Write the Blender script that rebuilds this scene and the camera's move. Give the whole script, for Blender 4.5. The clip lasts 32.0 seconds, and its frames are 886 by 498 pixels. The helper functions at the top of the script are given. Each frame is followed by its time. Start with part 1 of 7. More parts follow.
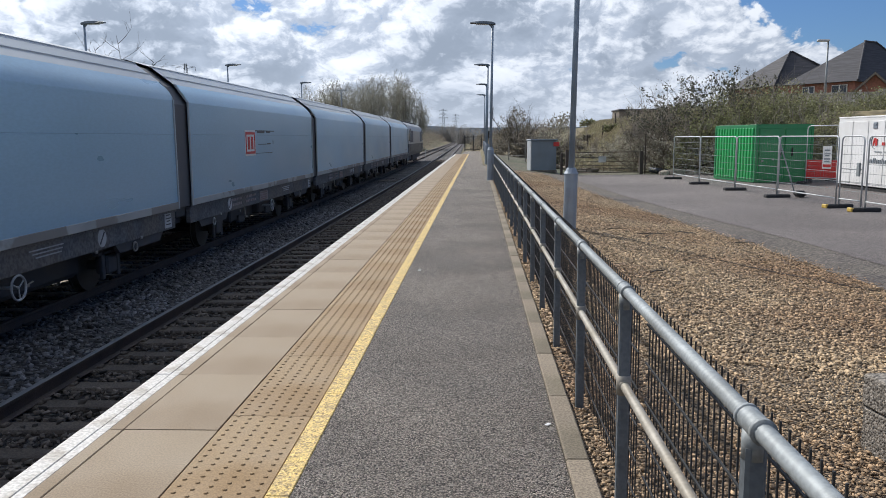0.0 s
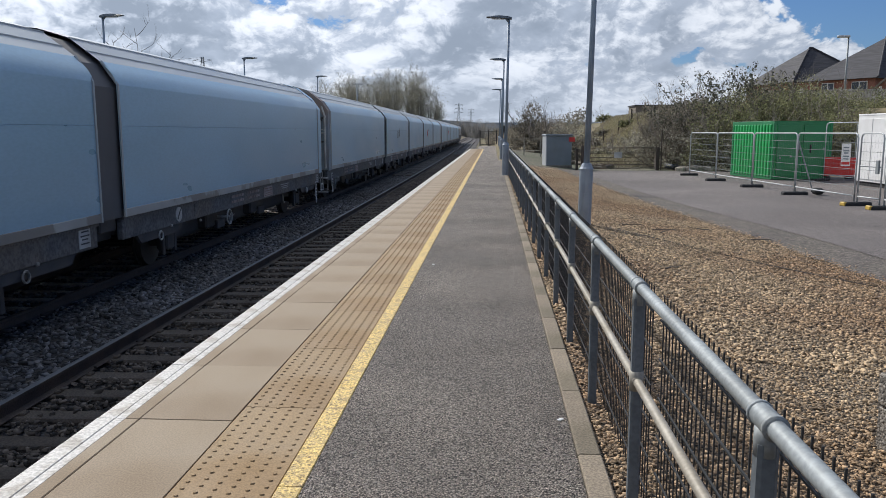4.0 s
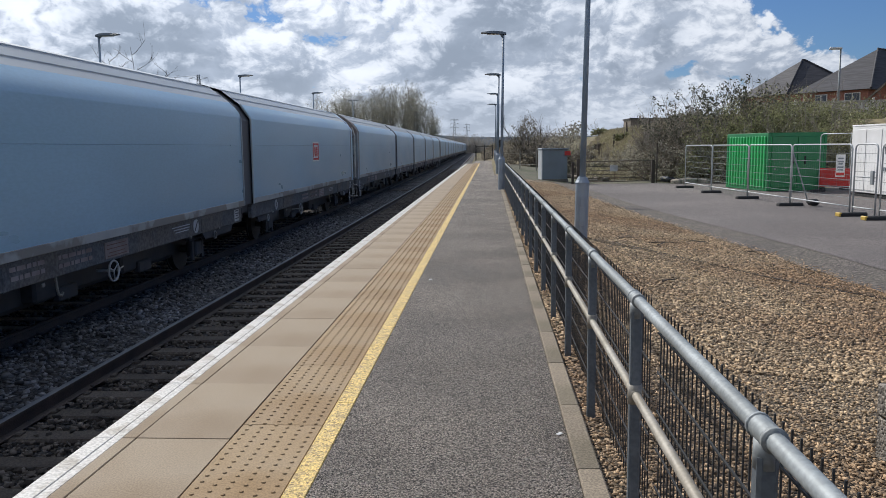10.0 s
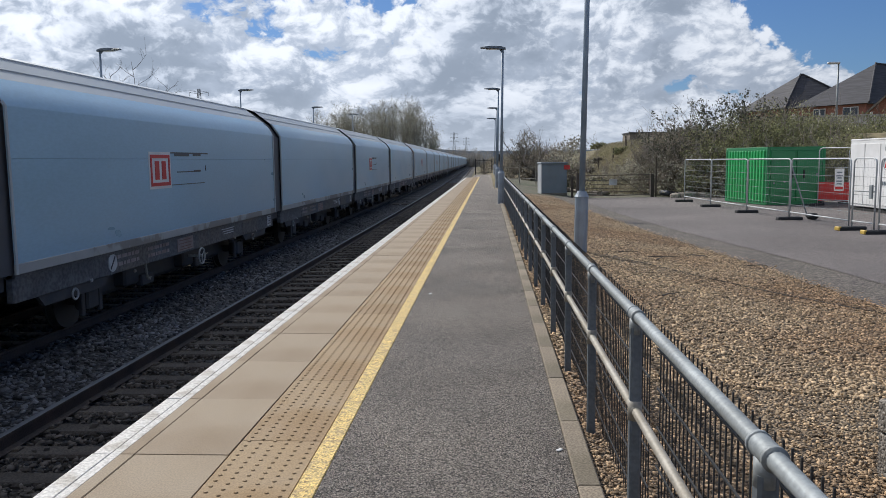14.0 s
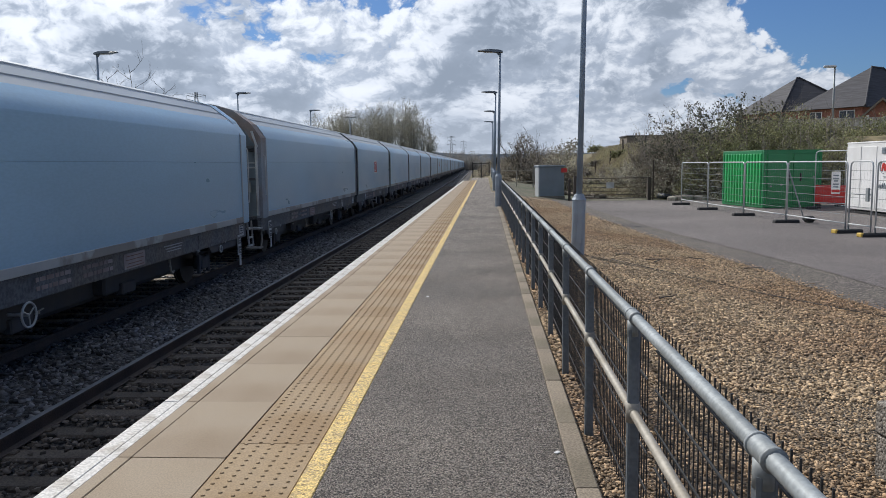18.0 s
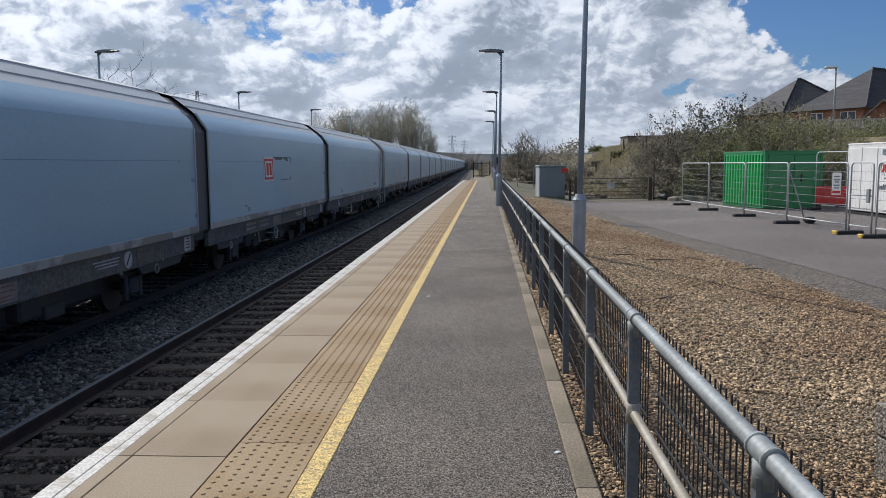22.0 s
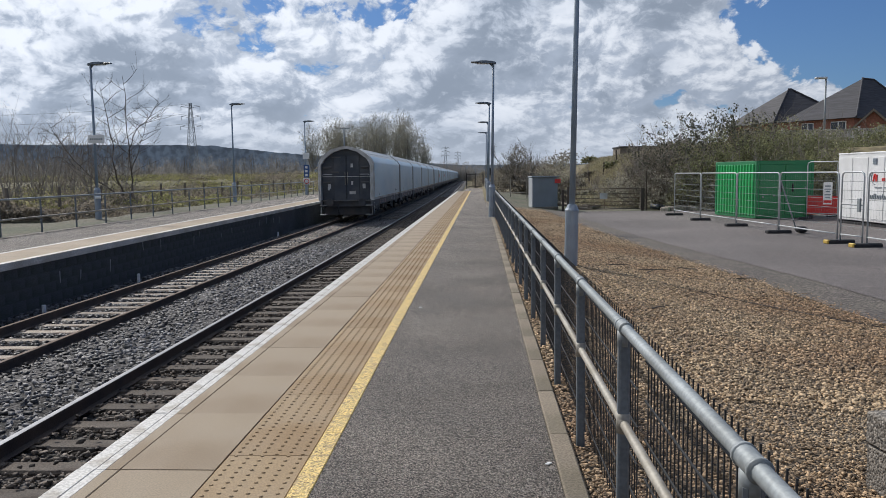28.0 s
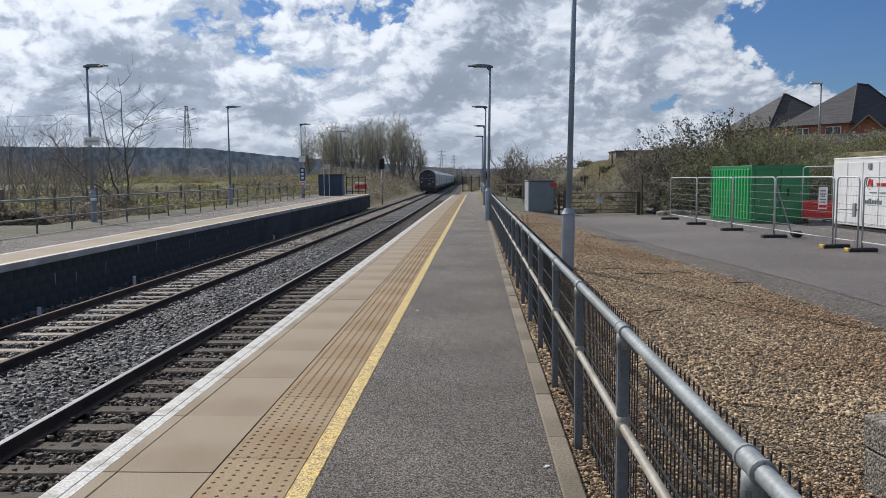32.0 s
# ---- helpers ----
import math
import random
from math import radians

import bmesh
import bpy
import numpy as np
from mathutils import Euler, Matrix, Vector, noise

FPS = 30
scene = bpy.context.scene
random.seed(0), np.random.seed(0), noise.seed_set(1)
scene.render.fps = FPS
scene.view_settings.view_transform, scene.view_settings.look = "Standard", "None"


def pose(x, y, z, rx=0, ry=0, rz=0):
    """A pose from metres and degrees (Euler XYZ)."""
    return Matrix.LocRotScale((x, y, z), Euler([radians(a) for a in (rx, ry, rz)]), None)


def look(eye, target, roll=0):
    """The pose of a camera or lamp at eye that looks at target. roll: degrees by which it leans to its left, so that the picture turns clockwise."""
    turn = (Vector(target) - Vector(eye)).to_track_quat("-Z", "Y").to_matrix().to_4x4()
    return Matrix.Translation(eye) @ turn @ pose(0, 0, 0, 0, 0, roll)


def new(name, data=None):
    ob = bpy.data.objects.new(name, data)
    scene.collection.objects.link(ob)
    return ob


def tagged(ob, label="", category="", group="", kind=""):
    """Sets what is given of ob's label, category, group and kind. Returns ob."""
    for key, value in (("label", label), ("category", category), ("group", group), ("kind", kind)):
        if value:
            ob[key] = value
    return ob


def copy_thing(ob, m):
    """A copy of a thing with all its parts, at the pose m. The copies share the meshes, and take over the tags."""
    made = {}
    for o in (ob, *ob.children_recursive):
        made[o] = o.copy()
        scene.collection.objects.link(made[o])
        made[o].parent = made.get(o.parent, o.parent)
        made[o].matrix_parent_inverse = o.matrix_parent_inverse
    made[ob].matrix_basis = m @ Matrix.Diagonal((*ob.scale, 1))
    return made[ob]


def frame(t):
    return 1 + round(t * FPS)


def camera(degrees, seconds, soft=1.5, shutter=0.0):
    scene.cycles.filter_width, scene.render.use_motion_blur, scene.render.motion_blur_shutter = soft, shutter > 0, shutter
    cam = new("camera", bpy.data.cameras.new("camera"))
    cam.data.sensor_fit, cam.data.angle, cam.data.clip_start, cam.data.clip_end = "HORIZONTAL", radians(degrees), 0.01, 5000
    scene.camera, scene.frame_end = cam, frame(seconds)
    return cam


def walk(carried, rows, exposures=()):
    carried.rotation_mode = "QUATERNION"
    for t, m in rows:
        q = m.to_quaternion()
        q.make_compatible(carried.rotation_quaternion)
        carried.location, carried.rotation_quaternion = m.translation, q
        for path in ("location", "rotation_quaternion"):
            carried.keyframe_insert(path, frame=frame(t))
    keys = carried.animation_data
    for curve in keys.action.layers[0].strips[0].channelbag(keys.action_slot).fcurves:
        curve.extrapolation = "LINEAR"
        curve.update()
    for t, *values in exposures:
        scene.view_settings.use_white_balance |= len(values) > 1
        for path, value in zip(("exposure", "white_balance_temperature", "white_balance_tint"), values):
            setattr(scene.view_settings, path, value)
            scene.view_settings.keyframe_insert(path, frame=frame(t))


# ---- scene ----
cam = camera(59.4, 32.0, soft=0.5)
PATH = [
    (0, (0.02, 0.033, 1.523), (-0.07, 2.011, 1.239), -0.5),
    (0.5, (0.017, 0.046, 1.519), (-0.093, 2.022, 1.227), -0.5),
    (1, (0.013, 0.046, 1.521), (-0.107, 2.02, 1.22), -0.4),
    (1.5, (0.018, 0.056, 1.52), (-0.104, 2.029, 1.215), -0.4),
    (2, (0.018, 0.039, 1.522), (-0.104, 2.012, 1.217), -0.4),
    (2.5, (0.024, 0.032, 1.523), (-0.098, 2.005, 1.218), -0.3),
    (3, (0.025, 0.033, 1.522), (-0.098, 2.006, 1.218), -0.3),
    (3.5, (0.023, 0.029, 1.522), (-0.101, 2.003, 1.224), -0.2),
    (5.5, (0.019, 0.017, 1.52), (-0.111, 1.99, 1.223), -0.0),
    (6, (0.019, 0.032, 1.519), (-0.111, 2.006, 1.224), -0.1),
    (6.5, (0.022, 0.027, 1.523), (-0.108, 2.002, 1.236), -0.2),
    (7, (0.023, 0.03, 1.526), (-0.109, 2.005, 1.244), -0.4),
    (7.5, (0.019, 0.038, 1.523), (-0.111, 2.014, 1.244), -0.4),
    (8, (0.02, 0.04, 1.521), (-0.109, 2.017, 1.245), -0.5),
    (8.5, (0.017, 0.044, 1.519), (-0.107, 2.021, 1.244), -0.6),
    (9, (0.02, 0.032, 1.522), (-0.101, 2.009, 1.249), -0.7),
    (9.5, (0.025, 0.04, 1.522), (-0.095, 2.018, 1.252), -0.7),
    (10, (0.023, 0.024, 1.523), (-0.096, 2.004, 1.263), -0.7),
    (10.5, (0.019, 0.025, 1.527), (-0.099, 2.006, 1.279), -0.7),
    (11, (0.016, 0.014, 1.528), (-0.102, 1.996, 1.287), -0.6),
    (11.5, (0.024, 0.018, 1.526), (-0.094, 2.001, 1.292), -0.6),
    (12, (0.023, 0.026, 1.526), (-0.095, 2.009, 1.295), -0.5),
    (12.5, (0.022, 0.017, 1.528), (-0.099, 2.0, 1.297), -0.6),
    (13, (0.02, 0.017, 1.531), (-0.096, 2.001, 1.304), -0.5),
    (13.5, (0.02, 0.021, 1.532), (-0.097, 2.005, 1.306), -0.5),
    (14, (0.024, 0.023, 1.532), (-0.094, 2.007, 1.307), -0.7),
    (14.5, (0.024, 0.024, 1.531), (-0.093, 2.008, 1.304), -0.8),
    (16.5, (0.028, 0.011, 1.529), (-0.09, 1.995, 1.306), -0.8),
    (17, (0.023, 0.014, 1.529), (-0.093, 1.998, 1.307), -0.8),
    (17.5, (0.02, 0.028, 1.53), (-0.094, 2.013, 1.311), -0.7),
    (18, (0.022, 0.026, 1.527), (-0.089, 2.011, 1.31), -0.7),
    (18.5, (0.019, 0.025, 1.53), (-0.09, 2.01, 1.316), -0.6),
    (19, (0.021, 0.017, 1.528), (-0.087, 2.003, 1.316), -0.6),
    (19.5, (0.02, 0.022, 1.529), (-0.087, 2.007, 1.317), -0.5),
    (20, (0.02, 0.026, 1.526), (-0.088, 2.012, 1.315), -0.5),
    (20.5, (0.017, 0.017, 1.529), (-0.091, 2.003, 1.317), -0.4),
    (21, (0.019, 0.023, 1.528), (-0.091, 2.009, 1.315), -0.4),
    (21.5, (0.022, 0.024, 1.53), (-0.089, 2.009, 1.314), -0.4),
    (22, (0.019, 0.02, 1.529), (-0.093, 2.005, 1.311), -0.5),
    (22.5, (0.016, 0.009, 1.529), (-0.098, 1.994, 1.312), -0.5),
    (23, (0.017, 0.009, 1.53), (-0.096, 1.995, 1.314), -0.5),
    (23.5, (0.019, 0.014, 1.53), (-0.096, 1.999, 1.314), -0.4),
    (24, (0.019, 0.003, 1.528), (-0.095, 1.989, 1.322), -0.5),
    (24.5, (0.023, 0.029, 1.529), (-0.09, 2.015, 1.325), -0.5),
    (25, (0.02, 0.015, 1.531), (-0.091, 2.002, 1.334), -0.4),
    (25.5, (0.022, 0.017, 1.531), (-0.09, 2.005, 1.339), -0.4),
    (27.5, (0.039, 0.028, 1.527), (-0.058, 2.017, 1.339), -0.6),
    (28, (0.04, 0.029, 1.526), (-0.056, 2.018, 1.336), -0.7),
    (28.5, (0.032, 0.019, 1.527), (-0.064, 2.008, 1.34), -0.7),
    (29, (0.03, 0.02, 1.527), (-0.065, 2.009, 1.339), -0.8),
    (29.5, (0.03, 0.027, 1.526), (-0.062, 2.015, 1.335), -0.8),
    (30, (0.029, 0.009, 1.528), (-0.058, 1.998, 1.338), -0.7),
    (30.5, (0.028, 0.019, 1.524), (-0.059, 2.009, 1.338), -0.7),
    (31, (0.024, 0.007, 1.526), (-0.066, 1.997, 1.343), -0.6),
    (31.5, (0.022, 0.019, 1.525), (-0.066, 2.008, 1.342), -0.5),
    (32, (0.024, 0.028, 1.521), (-0.061, 2.018, 1.34), -0.5),
]
walk(cam, [(t, look(eye, target, roll)) for t, eye, target, roll in PATH],
     exposures=[(0, -0.09, 6000, 10), (3, -0.17, 6000, 10), (10, -0.23, 6000, 10), (25, -0.33, 6000, 10), (28, -0.36, 6000, 10), (32, -0.36, 6000, 10)])

# ---------- world, sun, exposure ----------
SUN_AZ = math.atan2(-0.64, 0.77)      # from +y towards -x
SUN_EL = radians(42)


def make_world():
    w = bpy.data.worlds.new("sky")
    scene.world = w
    w.use_nodes = True
    nt = w.node_tree
    nt.nodes.clear()
    N, L = nt.nodes.new, nt.links.new
    out, bg = N("ShaderNodeOutputWorld"), N("ShaderNodeBackground")
    bg.inputs["Strength"].default_value = 0.110
    L(bg.outputs[0], out.inputs[0])
    sky = N("ShaderNodeTexSky")
    sky.sky_type = "NISHITA"
    sky.sun_disc = False
    sky.sun_elevation = SUN_EL
    sky.sun_rotation = SUN_AZ
    sky.altitude, sky.air_density, sky.dust_density, sky.ozone_density = 60, 1.0, 0.6, 1.6
    tc, sep = N("ShaderNodeTexCoord"), N("ShaderNodeSeparateXYZ")
    L(tc.outputs["Generated"], sep.inputs[0])

    def mth(op, a, b=0.0, c=None, clamp=False):
        m = N("ShaderNodeMath")
        m.operation, m.use_clamp = op, clamp
        for i, v in enumerate((a, b) if c is None else (a, b, c)):
            if isinstance(v, (int, float)):
                m.inputs[i].default_value = v
            else:
                L(v, m.inputs[i])
        return m.outputs[0]

    def mix(fac, a, b):
        m = N("ShaderNodeMix")
        m.data_type = "RGBA"
        for i, v in ((0, fac), (6, a), (7, b)):
            if isinstance(v, tuple):
                m.inputs[i].default_value = (*v, 1)
            elif isinstance(v, (int, float)):
                m.inputs[i].default_value = v
            else:
                L(v, m.inputs[i])
        return m.outputs[2]

    def noise_at(off, scale, detail, rough):
        add, n = N("ShaderNodeVectorMath"), N("ShaderNodeTexNoise")
        add.operation = "ADD"
        L(plane, add.inputs[0])
        add.inputs[1].default_value = off
        L(add.outputs[0], n.inputs["Vector"])
        n.inputs["Scale"].default_value, n.inputs["Detail"].default_value = scale, detail
        n.inputs["Roughness"].default_value = rough
        return n.outputs[0]

    def step(v, lo, hi):
        r = N("ShaderNodeMapRange")
        r.interpolation_type = "SMOOTHSTEP"
        r.inputs[1].default_value, r.inputs[2].default_value = lo, hi
        L(v, r.inputs[0])
        return r.outputs[0]

    up = mth("MAXIMUM", sep.outputs[2], 0.0)
    comb = N("ShaderNodeCombineXYZ")
    L(sep.outputs[0], comb.inputs[0])
    L(sep.outputs[1], comb.inputs[1])
    L(mth("MULTIPLY", mth("POWER", up, 0.72), 1.15), comb.inputs[2])
    warp, wm = N("ShaderNodeTexNoise"), N("ShaderNodeVectorMath")
    warp.inputs["Scale"].default_value, warp.inputs["Detail"].default_value = 11, 5
    L(comb.outputs[0], warp.inputs["Vector"])
    wm.operation = "MULTIPLY_ADD"
    L(warp.outputs["Color"], wm.inputs[0])
    wm.inputs[1].default_value = (0.065, 0.065, 0.045)
    L(comb.outputs[0], wm.inputs[2])
    plane = wm.outputs[0]

    def puffs(off, scale, detail, rough):
        add, n = N("ShaderNodeVectorMath"), N("ShaderNodeTexVoronoi")
        add.operation = "ADD"
        L(plane, add.inputs[0])
        add.inputs[1].default_value = off
        L(add.outputs[0], n.inputs["Vector"])
        n.feature = "F1"
        n.inputs["Scale"].default_value = scale
        n.inputs["Detail"].default_value, n.inputs["Roughness"].default_value = detail, rough
        n.inputs["Lacunarity"].default_value = 2.4
        n.normalize = True
        return mth("SUBTRACT", 1.0, n.outputs["Distance"])

    def density(dx, dy, dz):
        big = noise_at((3.1 + dx, 0.4 + dy, dz), 3.5, 3, 0.5)
        lump = puffs((1.7 + dx, 4.4 + dy, dz), 8.0, 4.0, 0.5)
        fine = noise_at((5.2 + dx, 1.3 + dy, dz), 24.0, 6, 0.62)
        small = puffs((0.6 + dx, 2.9 + dy, dz), 23.0, 3.0, 0.5)
        return mth("ADD", mth("ADD", mth("MULTIPLY", big, 1.1), mth("MULTIPLY", fine, 0.20)), mth("ADD", mth("MULTIPLY", lump, 0.95), mth("MULTIPLY", mth("SUBTRACT", small, 0.70), 0.38)))

    # the sky clears towards the east, and in one rift ahead
    clear = mth("MULTIPLY", step(sep.outputs[0], 0.21, 0.40), step(up, 0.05, 0.17))
    rift = mth("MULTIPLY", step(mth("ABSOLUTE", mth("ADD", sep.outputs[0], 0.13)), 0.13, 0.02), step(up, 0.12, 0.19))
    thin = mth("ADD", mth("MULTIPLY", clear, 0.31), mth("MULTIPLY", rift, 0.08))
    low = mth("MULTIPLY", step(up, 0.20, 0.03), 0.08)
    dens = mth("ADD", mth("SUBTRACT", density(0, 0, 0), thin), low)
    far_off, near_off = density(-0.026, 0.012, 0.048), density(-0.006, 0.003, 0.011)
    heavy = mth("MULTIPLY", step(up, 0.15, 0.21), step(mth("ABSOLUTE", mth("SUBTRACT", sep.outputs[0], 0.16)), 0.24, 0.10))
    low = mth("ADD", low, mth("MULTIPLY", heavy, 0.16))
    dens = mth("ADD", dens, mth("MULTIPLY", heavy, 0.16))
    back = mth("SUBTRACT", low, thin)
    slope1 = mth("SUBTRACT", dens, mth("ADD", far_off, back))
    slope2 = mth("SUBTRACT", dens, mth("ADD", near_off, back))
    cover = step(dens, 1.125, 1.185)
    relief = mth("ADD", mth("MULTIPLY", slope1, 0.7), mth("MULTIPLY", slope2, 1.9))
    shade = step(relief, -0.15, 0.20)
    thick = step(mth("ADD", far_off, back), 1.22, 1.52)
    white, grey, dark = (9.6, 9.7, 9.9), (5.0, 5.5, 6.3), (3.0, 3.45, 4.1)
    lit = mix(shade, grey, white)
    deep = mix(shade, dark, (5.9, 6.4, 7.2))
    cloud = mix(mth("MULTIPLY", thick, 0.85), lit, deep)
    toward, sunward = N("ShaderNodeVectorMath"), N("ShaderNodeVectorMath")
    toward.operation, sunward.operation = "DOT_PRODUCT", "SCALE"
    L(tc.outputs["Generated"], toward.inputs[0])
    toward.inputs[1].default_value = (math.sin(SUN_AZ) * math.cos(SUN_EL), math.cos(SUN_AZ) * math.cos(SUN_EL), math.sin(SUN_EL))
    L(cloud, sunward.inputs[0])
    L(mth("ADD", mth("MULTIPLY", step(toward.outputs["Value"], 0.2, 0.95), 0.38), 0.80), sunward.inputs["Scale"])
    cloud = sunward.outputs[0]
    blue = N("ShaderNodeMix")
    blue.data_type, blue.blend_type = "RGBA", "MULTIPLY"
    blue.inputs[0].default_value = 1.0
    L(sky.outputs[0], blue.inputs[6])
    blue.inputs[7].default_value = (0.41, 0.55, 0.77, 1)
    col = mix(cover, blue.outputs[2], cloud)
    haze = step(up, 0.10, 0.0)
    col = mix(mth("MULTIPLY", haze, 0.65), col, (5.9, 6.3, 6.9))
    L(col, bg.inputs["Color"])
    s = bpy.data.lights.new("sun", "SUN")
    s.energy, s.angle, s.color = 4.9, radians(0.6), (1.0, 0.91, 0.79)
    ob = new("sun", s)
    d = Vector((math.sin(SUN_AZ) * math.cos(SUN_EL), math.cos(SUN_AZ) * math.cos(SUN_EL), math.sin(SUN_EL)))
    ob.matrix_world = look(d * 100, (0, 0, 0))


make_world()
scene.view_settings.exposure = 0.0


# ---------- mesh and part helpers ----------
class M:
    """Collects vertices and faces of one mesh."""

    def __init__(self):
        self.v, self.f = [], []

    def add(self, vs, fs):
        n = len(self.v)
        self.v += [tuple(p) for p in vs]
        self.f += [tuple(n + i for i in f) for f in fs]
        return self

    def box(self, c, s, b=0.0, m=None):
        hx, hy, hz = s[0] / 2, s[1] / 2, s[2] / 2
        sg = [(i, j, k) for i in (-1, 1) for j in (-1, 1) for k in (-1, 1)]
        if b <= 0:
            vs = [(i * hx, j * hy, k * hz) for i, j, k in sg]
            fs = [(0, 1, 3, 2), (4, 6, 7, 5), (0, 4, 5, 1), (2, 3, 7, 6), (0, 2, 6, 4), (1, 5, 7, 3)]
        else:
            vs = []
            for i, j, k in sg:
                vs += [(i * hx, j * (hy - b), k * (hz - b)), (i * (hx - b), j * hy, k * (hz - b)), (i * (hx - b), j * (hy - b), k * hz)]
            fs = [(0, 3, 9, 6), (12, 18, 21, 15), (1, 13, 16, 4), (7, 10, 22, 19), (2, 8, 20, 14), (5, 17, 23, 11)]
            fs += [tuple(3 * n + q for q in ((0, 1, 2) if (sg[n][0] * sg[n][1] * sg[n][2]) > 0 else (0, 2, 1))) for n in range(8)]
            for a in range(8):
                for bit, (p, q) in ((4, (1, 2)), (2, (0, 2)), (1, (0, 1))):
                    if not a & bit:
                        o = a | bit
                        fs.append((3 * a + p, 3 * a + q, 3 * o + q, 3 * o + p))
        vs = [Vector(v) for v in vs]
        if m is not None:
            vs = [m @ v for v in vs]
        return self.add([(v[0] + c[0], v[1] + c[1], v[2] + c[2]) for v in vs], fs)

    def tube(self, pts, r, n=8, cap=True, r2=None):
        pts = [Vector(p) for p in pts]
        base = len(self.v)
        up = Vector((0, 0, 1))
        last = None
        for i, p in enumerate(pts):
            d = (pts[min(i + 1, len(pts) - 1)] - pts[max(i - 1, 0)]).normalized()
            if last is None:
                a = d.cross(up if abs(d.z) < 0.9 else Vector((1, 0, 0))).normalized()
            else:
                a = (last - d * last.dot(d)).normalized()
            last = a
            b = d.cross(a)
            rr = r if r2 is None else r + (r2 - r) * i / (len(pts) - 1)
            for k in range(n):
                t = 2 * math.pi * (k + 0.5) / n
                self.v.append(tuple(p + rr * (math.cos(t) * a + math.sin(t) * b)))
        for i in range(len(pts) - 1):
            for k in range(n):
                k2 = (k + 1) % n
                self.f.append((base + i * n + k, base + i * n + k2, base + (i + 1) * n + k2, base + (i + 1) * n + k))
        if cap:
            self.f.append(tuple(base + k for k in reversed(range(n))))
            self.f.append(tuple(base + (len(pts) - 1) * n + k for k in range(n)))
        return self

    def cyl(self, c, r, h, n=12, axis="z", r2=None):
        d = {"x": Vector((1, 0, 0)), "y": Vector((0, 1, 0)), "z": Vector((0, 0, 1))}[axis]
        c = Vector(c)
        return self.tube([c - d * h / 2, c + d * h / 2], r, n, True, r2)

    def ring(self, c, R, r, axis="x", n=20, k=6):
        c = Vector(c)
        pts = []
        for i in range(n):
            t = 2 * math.pi * i / n
            a, b = R * math.cos(t), R * math.sin(t)
            pts.append(c + Vector({"x": (0, a, b), "y": (a, 0, b), "z": (a, b, 0)}[axis]))
        base = len(self.v)
        for p in pts:
            d = (p - c).normalized()
            ax = Vector({"x": (1, 0, 0), "y": (0, 1, 0), "z": (0, 0, 1)}[axis])
            self.v += [tuple(p + r * (math.cos(6.2832 * q / k) * d + math.sin(6.2832 * q / k) * ax)) for q in range(k)]
        for i in range(n):
            for q in range(k):
                i2, q2 = (i + 1) % n, (q + 1) % k
                self.f.append((base + i * k + q, base + i * k + q2, base + i2 * k + q2, base + i2 * k + q))
        return self

    def prism(self, poly, y0, y1):
        """A polygon in the xz plane drawn out along y."""
        n = len(poly)
        vs = [(x, y0, z) for x, z in poly] + [(x, y1, z) for x, z in poly]
        fs = [(i, (i + 1) % n, n + (i + 1) % n, n + i) for i in range(n)]
        return self.add(vs, fs + [tuple(reversed(range(n))), tuple(range(n, 2 * n))])

    def loft(self, rows, closed=False):
        n, base = len(rows[0]), len(self.v)
        for r in rows:
            self.v += [tuple(p) for p in r]
        for i in range(len(rows) - 1):
            for k in range(n if closed else n - 1):
                k2 = (k + 1) % n
                self.f.append((base + i * n + k, base + i * n + k2, base + (i + 1) * n + k2, base + (i + 1) * n + k))
        return self

    def mesh(self, name, mat, smooth=False, fix=True):
        me = bpy.data.meshes.new(name)
        me.from_pydata(self.v, [], self.f)
        if fix:
            bm = bmesh.new()
            bm.from_mesh(me)
            bmesh.ops.recalc_face_normals(bm, faces=bm.faces)
            bm.to_mesh(me)
            bm.free()
        for m in (mat if isinstance(mat, (list, tuple)) else [mat]):
            me.materials.append(m)
        if smooth:
            me.polygons.foreach_set("use_smooth", [True] * len(me.polygons))
        me.update()
        return me


def part(name, mm, mat, parent=None, label="", smooth=False, at=None, fix=True):
    """One mesh object from an M (or a ready mesh), under a thing or a part."""
    me = mm if isinstance(mm, bpy.types.Mesh) else mm.mesh(name, mat, smooth, fix)
    ob = new(name, me)
    if parent is not None:
        ob.parent = parent
    if at is not None:
        ob.matrix_basis = at if isinstance(at, Matrix) else Matrix.Translation(at)
    if label:
        ob["label"] = label
    return ob


def thing(name, label, category, at=(0, 0, 0), group="", kind="", rz=0):
    ob = new(name)
    ob.empty_display_size = 0.2
    ob.matrix_basis = pose(*at, 0, 0, rz)
    return tagged(ob, label, category, group, kind)


